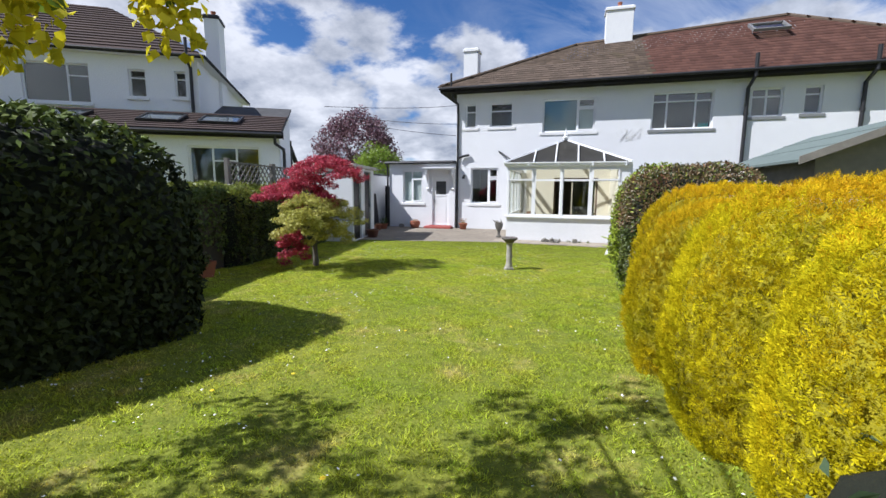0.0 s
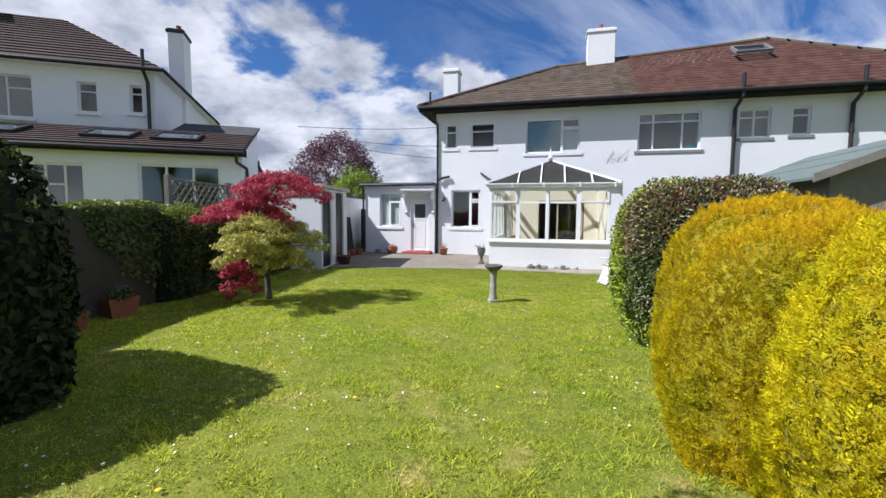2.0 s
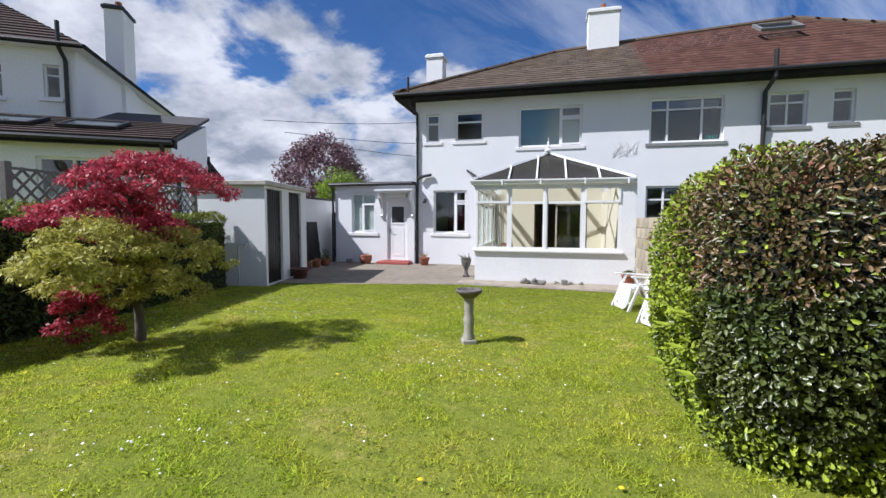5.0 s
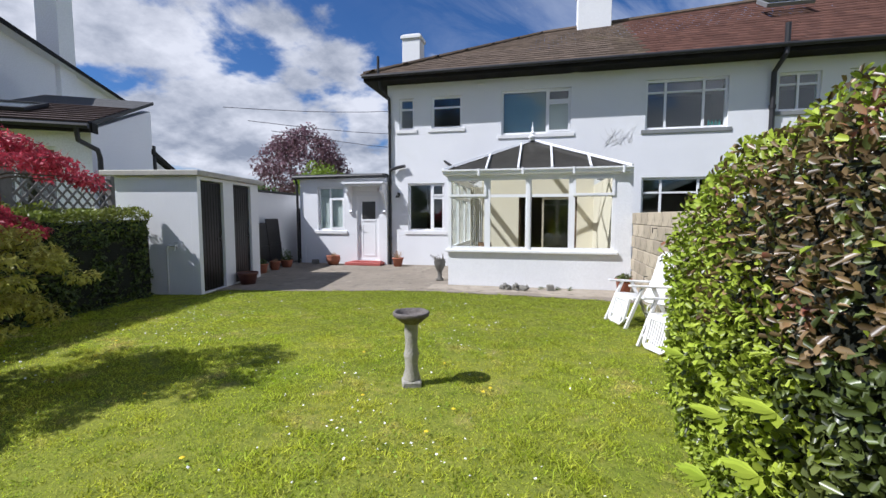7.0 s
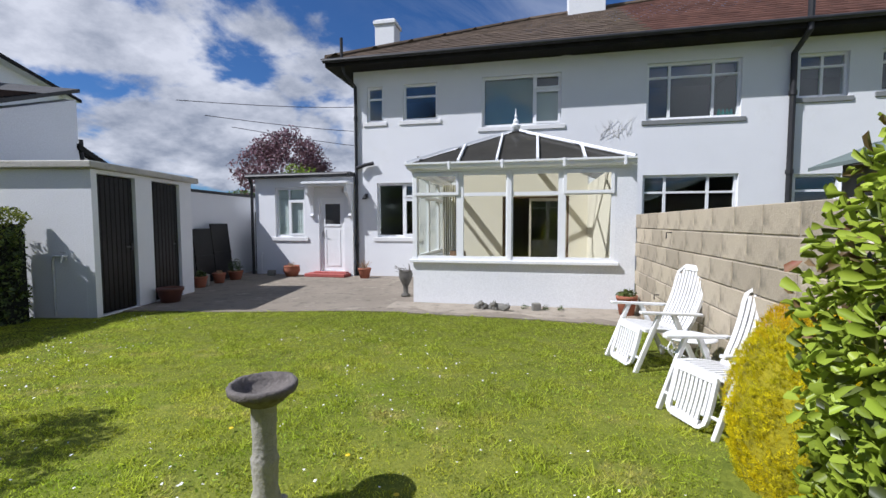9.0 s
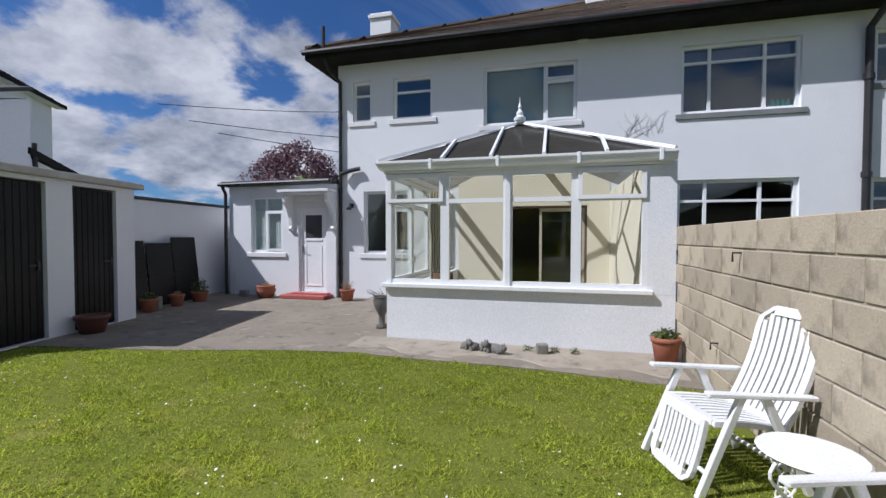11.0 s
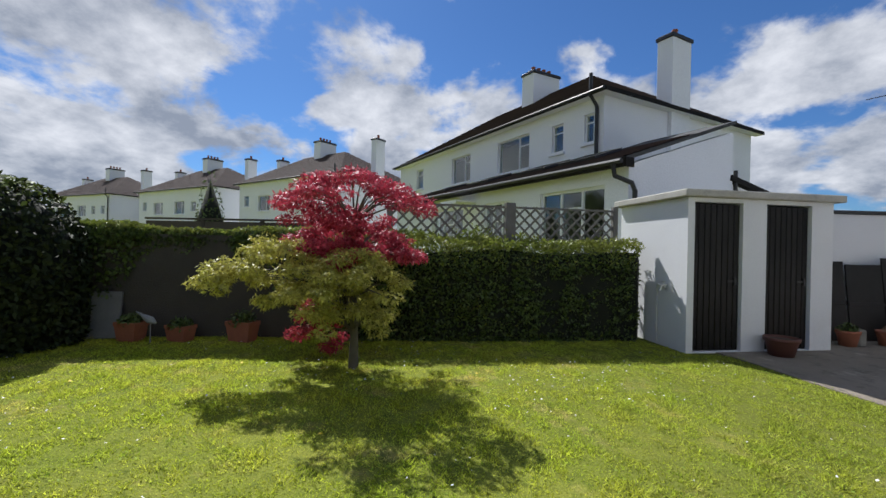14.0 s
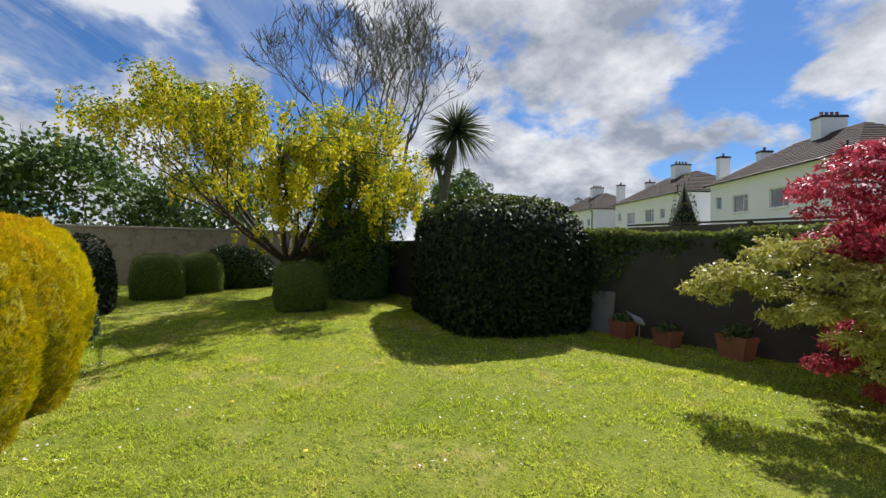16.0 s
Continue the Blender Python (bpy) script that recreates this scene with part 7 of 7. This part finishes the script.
def pot(at, r, h, label, material=None, plant=None, seed=1, rim=True, shape="round", turn=0.0, group="flower pots"):
    material = material or TERRA
    root = empty("flower_pot", pose(at[0], at[1], (ground_z(at[1]) if at[1] < 12.4 else 0.012), 0, 0, turn))
    if shape == "round":
        prof = [(0, 0), (r * 0.68, 0), (r * 0.92, h * 0.78), (r * 0.93, h * 0.8)] + ([(r, h * 0.8), (r * 1.02, h), (r * 0.9, h)] if rim else [(r * 0.96, h), (r * 0.9, h)]) + [(r * 0.85, h * 0.86), (0, h * 0.86)]
        bm = lathe(bmesh.new(), prof, 24)
    elif shape == "bowl":
        bm = lathe(bmesh.new(), [(0, 0), (r * 0.62, 0), (r * 0.95, h * 0.45), (r, h * 0.65), (r * 0.9, h * 0.86), (r * 0.98, h * 0.93), (r * 0.95, h), (r * 0.85, h), (r * 0.82, h * 0.88), (0, h * 0.88)], 24)
    else:
        bm = bmesh.new()
        rows = []
        for k, z in ((0.78, 0), (0.95, h * 0.8), (1.0, h * 0.8), (1.0, h), (0.9, h), (0.88, h * 0.85)):
            rows.append([bm.verts.new((x * r * k, y * r * 0.62 * k, z)) for x, y in ((-1, -1), (1, -1), (1, 1), (-1, 1))])
        for a, b in zip(rows, rows[1:]):
            for j in range(4):
                bm.faces.new((a[j], a[(j + 1) % 4], b[(j + 1) % 4], b[j]))
        bm.faces.new(rows[0][::-1])
        bm.faces.new(rows[-1])
    part("pot", bm, material, root, smooth=shape != "trough")
    part("soil", lathe(bmesh.new(), [(0, h * 0.885), (r * (0.8 if shape != "trough" else 0.5), h * 0.885)], 16), BARK, root)
    if plant:
        rng = np.random.RandomState(seed)
        kind, hh = plant
        if kind == "dry":
            n = 46
            a = rng.uniform(0, 6.28, n)
            sp = rng.uniform(0.1, 0.8, n)
            bm = bmesh.new()
            for i in range(n):
                d = Vector((math.cos(a[i]) * sp[i], math.sin(a[i]) * sp[i], 1)).normalized()
                p0 = Vector((math.cos(a[i]) * r * 0.4 * sp[i], math.sin(a[i]) * r * 0.4 * sp[i], h * 0.88))
                L_ = hh * rng.uniform(0.5, 1.0)
                tube(bm, [p0, p0 + d * L_ * 0.6, p0 + d * L_ + Vector((0, 0, -0.15 * L_ * sp[i]))], [0.004, 0.003, 0.0015], 4, cap=False)
            part("dry_stems", bm, mat("dry_stem", (0.38, 0.24, 0.14), (0.45, 0.32, 0.2), 0.9, 8.0, 0.1), root, "dry brown stems")
        else:
            n = 260
            u = unit(rng.normal(size=(n, 3)) * np.array([1, 1, 0.8]) + np.array([0, 0, 0.5]))
            q = u * np.array([r * 0.9, r * 0.9, hh]) * rng.uniform(0.3, 1, (n, 1)) + np.array([0, 0, h * 0.9])
            q[:, 2] = np.maximum(q[:, 2], h * 0.9)
            leaves("leaves", q, u, 0.06, 0.03, {"green": HEDGE, "bright": BOXL, "grey": SHRUB}[kind], root, rng)
    return tagged(root, label, "flower pot", group)


BROWN = mat("brown_plastic", (0.13, 0.05, 0.035), (0.10, 0.04, 0.03), 0.55, 6.0, 0.1)
pot((-5.50, 16.82), 0.22, 0.29, "round terracotta bowl pot with dry stems beside the back door", plant=("dry", 0.16), seed=1, shape="bowl")
pot((-3.42, 16.85), 0.17, 0.26, "terracotta pot with dry stems beside the red step", plant=("dry", 0.30), seed=2)
pot((2.29, 13.36), 0.155, 0.31, "orange terracotta pot with a small plant by the conservatory", plant=("grey", 0.12), seed=3)
pot((-5.60, 12.95), 0.22, 0.26, "wide brown plastic pot in front of the outhouse doors", BROWN)
pot((-6.42, 14.60), 0.16, 0.25, "small terracotta pot in the shade by the white wall", plant=("green", 0.12), seed=4)
pot((-6.50, 15.3), 0.15, 0.24, "terracotta pot in the shade by the white wall", plant=("dry", 0.12), seed=5)
pot((-6.55, 15.95), 0.18, 0.22, "terracotta pot with a leafy plant by the white wall", plant=("green", 0.35), seed=6)
pot((-4.78, 4.05), 0.17, 0.25, "terracotta trough standing by the boundary wall", shape="trough", turn=80, plant=("green", 0.14), seed=7)
pot((-4.92, 4.62), 0.17, 0.21, "low terracotta trough standing by the boundary wall", shape="trough", turn=75, plant=("green", 0.10), seed=8)
pot((-5.08, 5.38), 0.19, 0.27, "tall terracotta trough standing by the boundary wall", shape="trough", turn=78, plant=("green", 0.18), seed=9)


def corner_urn():
    root = empty("garden_urn", pose(-1.55, 14.35, 0.012))
    tagged(root, "dark weathered urn with bare twigs at the conservatory corner", "urn")
    part("urn_body", lathe(bmesh.new(), [(0, 0), (0.09, 0), (0.09, 0.04), (0.05, 0.07), (0.05, 0.2), (0.07, 0.24), (0.12, 0.34), (0.14, 0.44), (0.12, 0.48), (0.14, 0.5), (0.12, 0.5), (0.1, 0.44), (0, 0.44)], 18), mat("urn_grey", (0.10, 0.095, 0.085), (0.16, 0.15, 0.13), 0.9, 6.0, 0.5), root, smooth=True)
    bm = bmesh.new()
    rr = random.Random(12)
    for i in range(16):
        a = rr.uniform(0, 6.28)
        p = Vector((0, 0, 0.44))
        d = Vector((math.cos(a) * 0.9, math.sin(a) * 0.9, rr.uniform(0.3, 1))).normalized()
        tube(bm, [p, p + d * 0.12, p + d * 0.2 + Vector((-0.08, 0, rr.uniform(-0.02, 0.06)))], [0.009, 0.007, 0.003], 5, cap=False)
    part("twigs", bm, BARKG, root)


corner_urn()


def ornaments():
    rr = random.Random(15)
    st = mat("ornament_stone", (0.26, 0.25, 0.22), (0.16, 0.155, 0.14), 0.95, 12.0, 0.6)
    for i, (x, y, s, lay) in enumerate(((-0.02, 13.40, 0.085, 0), (0.10, 13.36, 0.09, 0), (0.20, 13.38, 0.08, 0), (0.30, 13.33, 0.10, 0), (0.39, 13.30, 0.10, 1))):
        bm = bmesh.new()
        bmesh.ops.create_icosphere(bm, subdivisions=2, radius=1, matrix=Matrix.Translation((0, 0, 0.62)) @ Matrix.Diagonal((0.55, 0.8 if not lay else 1.3, 0.65, 1)))
        bmesh.ops.create_icosphere(bm, subdivisions=2, radius=0.42, matrix=Matrix.Translation((0, -0.6 - 0.5 * lay, 1.15 - 0.3 * lay)))
        for e in (-0.22, 0.22):
            bmesh.ops.create_cone(bm, segments=6, radius1=0.14, radius2=0.02, depth=0.35, cap_ends=True, matrix=Matrix.Translation((e, -0.55 - 0.5 * lay, 1.6 - 0.3 * lay)))
        for ex, ey in ((-0.35, -0.5), (0.35, -0.5), (-0.35, 0.5), (0.35, 0.5)):
            bmesh.ops.create_cone(bm, segments=6, radius1=0.2, radius2=0.15, depth=0.5, cap_ends=True, matrix=Matrix.Translation((ex, ey, 0.25)))
        ob = part("stone_animal", bm, st, smooth=True)
        ob.matrix_basis = pose(x, y, 0.012, 0, 0, rr.uniform(-60, 60)) @ Matrix.Diagonal((s, s, s, 1))
        tagged(ob, "small weathered stone animal ornament by the white wall", "ornament", "stone animals")
    b = part("stone_block", boxes((-0.07, 0.07, -0.05, 0.05, 0, 0.13), bev=0.012), st)
    b.matrix_basis = pose(0.93, 13.42, 0.012, 0, 0, 12)
    tagged(b, "small grey stone block at the foot of the wall", "stone")
    b = part("stone_block", boxes((-0.10, 0.10, -0.07, 0.07, 0, 0.15), bev=0.015), st)
    b.matrix_basis = pose(-6.12, 16.85, 0.012, 0, 0, 5)
    tagged(b, "dark stone block on the patio beside the flower pot", "stone")
    b = part("stone_block", boxes((-0.11, 0.11, -0.08, 0.08, 0, 0.27), bev=0.02), st)
    b.matrix_basis = pose(-6.45, 14.75, 0.012, 0, 0, 15)
    tagged(b, "rough stone block between pots in the passage", "stone")
    slab = part("paving_slab", boxes((-0.28, 0.28, 0, 0.05, 0, 0.62), bev=0.008), mat("slab_grey", (0.22, 0.22, 0.21), (0.16, 0.16, 0.155), 0.9, 5.0, 0.3))
    slab.matrix_basis = pose(-4.78, 3.55, ground_z(3.55), -9, 0, 102)
    tagged(slab, "grey paving slab leaning upright against the boundary wall", "slab")
    # grey garden bird standing in the middle trough
    bm = bmesh.new()
    tube(bm, [(-0.16, 0, 0.36), (-0.08, 0, 0.33), (0.02, 0, 0.30), (0.12, 0, 0.27)], [0.012, 0.035, 0.05, 0.015], 10)
    tube(bm, [(-0.16, 0, 0.36), (-0.26, 0, 0.39)], [0.02, 0.004], 8)
    tube(bm, [(0.0, 0.015, 0.28), (0.0, 0.015, 0.0)], [0.007] * 2, 6)
    ob = part("bird_ornament", bm, mat("ornament_grey", (0.30, 0.31, 0.31), None, 0.8))
    ob.matrix_basis = pose(-4.70, 4.35, ground_z(4.35), 0, 0, 70)
    tagged(ob, "grey wading-bird ornament among the flower pots", "ornament")
    # small tufts along the wall foot
    for i, x in enumerate((0.75, 1.08, 1.32)):
        rng = np.random.RandomState(200 + i)
        n = 60
        u = unit(rng.normal(size=(n, 3)) + np.array([0, 0, 1.0]))
        ob = leaves("weed_tuft", u * 0.07 * rng.uniform(0.2, 1, (n, 1)), u, 0.05, 0.012, HEDGE, None, rng)
        ob.matrix_basis = pose(x, 13.5, 0.015)
        tagged(ob, "small green weed tuft at the wall foot", "weed", "weed tufts")


ornaments()


# ---- grass ----
def inside_lawn(x, y):
    ok = (x > -4.4 - 0.21 * y + 0.05) & (x < 2.40) & (y < np.where(x > -1.2, 12.62 - 0.10 * (x - 2.2) + 0.05 * np.sin(1.7 * x), 12.96 + 0.20 * (x + 1.2) + 0.04 * np.sin(2.1 * x)) + 0.02 + 0.05 * np.sin(x * 37.0) * np.sin(x * 23.0)) & (y > -6.0)
    ok &= ~((x < -5.5) & (y > 11.3 + 0.36 * (x + 6.4)))
    ok &= ~((np.abs(x + 0.37) < 0.09) & (np.abs(y - 8.08) < 0.09))
    for cx, cy, a, b in ((-4.05, 1.90, 1.0, 1.55), (2.02, 3.95, 0.6, 0.55), (2.12, 2.75, 0.75, 0.65), (2.22, 1.55, 0.7, 0.65), (2.25, 6.8, 0.75, 1.05), (2.17, 8.8, 0.3, 0.3)):
        ok &= ((x - cx) / a) ** 2 + ((y - cy) / b) ** 2 > 1
    return ok


def grass():
    rng = np.random.RandomState(300)
    n = 880000
    x, y = rng.uniform(-6.6, 2.45, n), rng.uniform(-6, 13.1, n)
    keep = inside_lawn(x, y) & (rng.uniform(size=n) < np.where(y < -0.5, 0.4, 1.0))
    x, y = x[keep], y[keep]
    n = len(x)
    z = 0.02 * (11.7 - np.clip(y, -8, 11.7)) - 0.003
    clump = 0.75 + 0.35 * np.sin(x * 3.1 + 1.3 * np.sin(y * 2.3)) * np.sin(y * 2.7 + np.sin(x * 1.9)) + 0.2 * np.sin(x * 11 + 3 * np.sin(y * 7))
    tuft = wobble(np.stack([x, y, 0 * x], 1) * 13.0, 1.0, 77) - 1
    h = rng.uniform(0.014, 0.034, n) * np.clip(clump, 0.5, 1.4) * np.clip(1.0 + 0.8 * tuft, 0.6, 1.8)
    a = rng.uniform(0, 6.28, n)
    w = rng.uniform(0.0032, 0.0062, n)
    lean = rng.normal(size=(2, n)) * 0.9 * h
    b = np.stack([x, y, z], 1)
    s = np.stack([np.cos(a) * w, np.sin(a) * w, 0 * a], 1)
    tip = b + np.stack([lean[0], lean[1], h], 1)
    v = np.stack([b - s, b + s, tip], 1).reshape(-1, 3)
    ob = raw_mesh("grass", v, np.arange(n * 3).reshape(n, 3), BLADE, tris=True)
    tagged(ob, "short mown grass with yellowish patches", "grass", kind="stuff")
    # clover and other broad leaves between the grass
    m = 24000
    x, y = rng.uniform(-6.4, 2.4, m), rng.uniform(-4, 12.9, m)
    drift = np.sin(x * 2.1 + 1.7 * np.sin(y * 1.1)) * np.sin(y * 1.9 + 0.7) + 0.6 * np.sin(x * 6.3 + y * 2.2) * np.sin(y * 7.1) + rng.normal(size=m) * 0.45
    k = inside_lawn(x, y) & (drift > 0.5)
    x, y = x[k], y[k]
    q = np.stack([x, y, 0.02 * (11.7 - np.clip(y, -8, 11.7)) + rng.uniform(0.008, 0.026, len(x))], 1)
    ob = leaves("clover", q, unit(rng.normal(size=q.shape) * 0.35 + np.array([0, 0, 1.0])), 0.022, 0.014, CLOVER, None, rng, out=0.2, broad=True)
    tagged(ob, "patches of green clover leaves in the lawn", "clover", kind="stuff")
    # daisies in drifts
    m = 4200
    x, y = rng.uniform(-5.6, 2.0, m), rng.uniform(-3.0, 11.8, m)
    drift = np.sin(x * 1.7 + 2 * np.sin(y * 0.8)) * np.sin(y * 1.3 + 1.5) + rng.normal(size=m) * 0.5
    k = inside_lawn(x, y) & (drift > 0.35)
    x, y = x[k], y[k]
    q = np.stack([x, y, 0.02 * (11.7 - np.clip(y, -8, 11.7)) + 0.028], 1)
    V, F = [], []
    for i, p in enumerate(q):
        r = rng.uniform(0.006, 0.0105)
        t = rng.normal(size=2) * 0.3
        base = len(V)
        V.append(p + np.array([0, 0, 0.003]))
        for j in range(8):
            an = j * math.pi / 4
            rr_ = r * (1.0 if j % 2 else 0.72)
            V.append(p + np.array([math.cos(an) * rr_, math.sin(an) * rr_, (math.cos(an) * t[0] + math.sin(an) * t[1]) * r]))
        for j in range(8):
            F.append((base, base + 1 + j, base + 1 + (j + 1) % 8))
    ob = raw_mesh("daisies", np.array(V), F, DAISY, tris=True)
    tagged(ob, "scattered small white daisies in the lawn", "flowers", kind="stuff")
    V, F = [], []
    for i in range(30):
        x0, y0 = rng.uniform(-4, 1.2), rng.uniform(0, 9)
        p = np.array([x0, y0, ground_z(y0) + 0.03])
        base = len(V)
        V.append(p + np.array([0, 0, 0.008]))
        for j in range(8):
            V.append(p + np.array([math.cos(j * 0.785) * 0.016, math.sin(j * 0.785) * 0.016, 0]))
        for j in range(8):
            F.append((base, base + 1 + j, base + 1 + (j + 1) % 8))
    ob = raw_mesh("dandelions", np.array(V), F, DANDE, tris=True)
    tagged(ob, "a few yellow dandelion heads in the lawn", "flowers", kind="stuff")


grass()
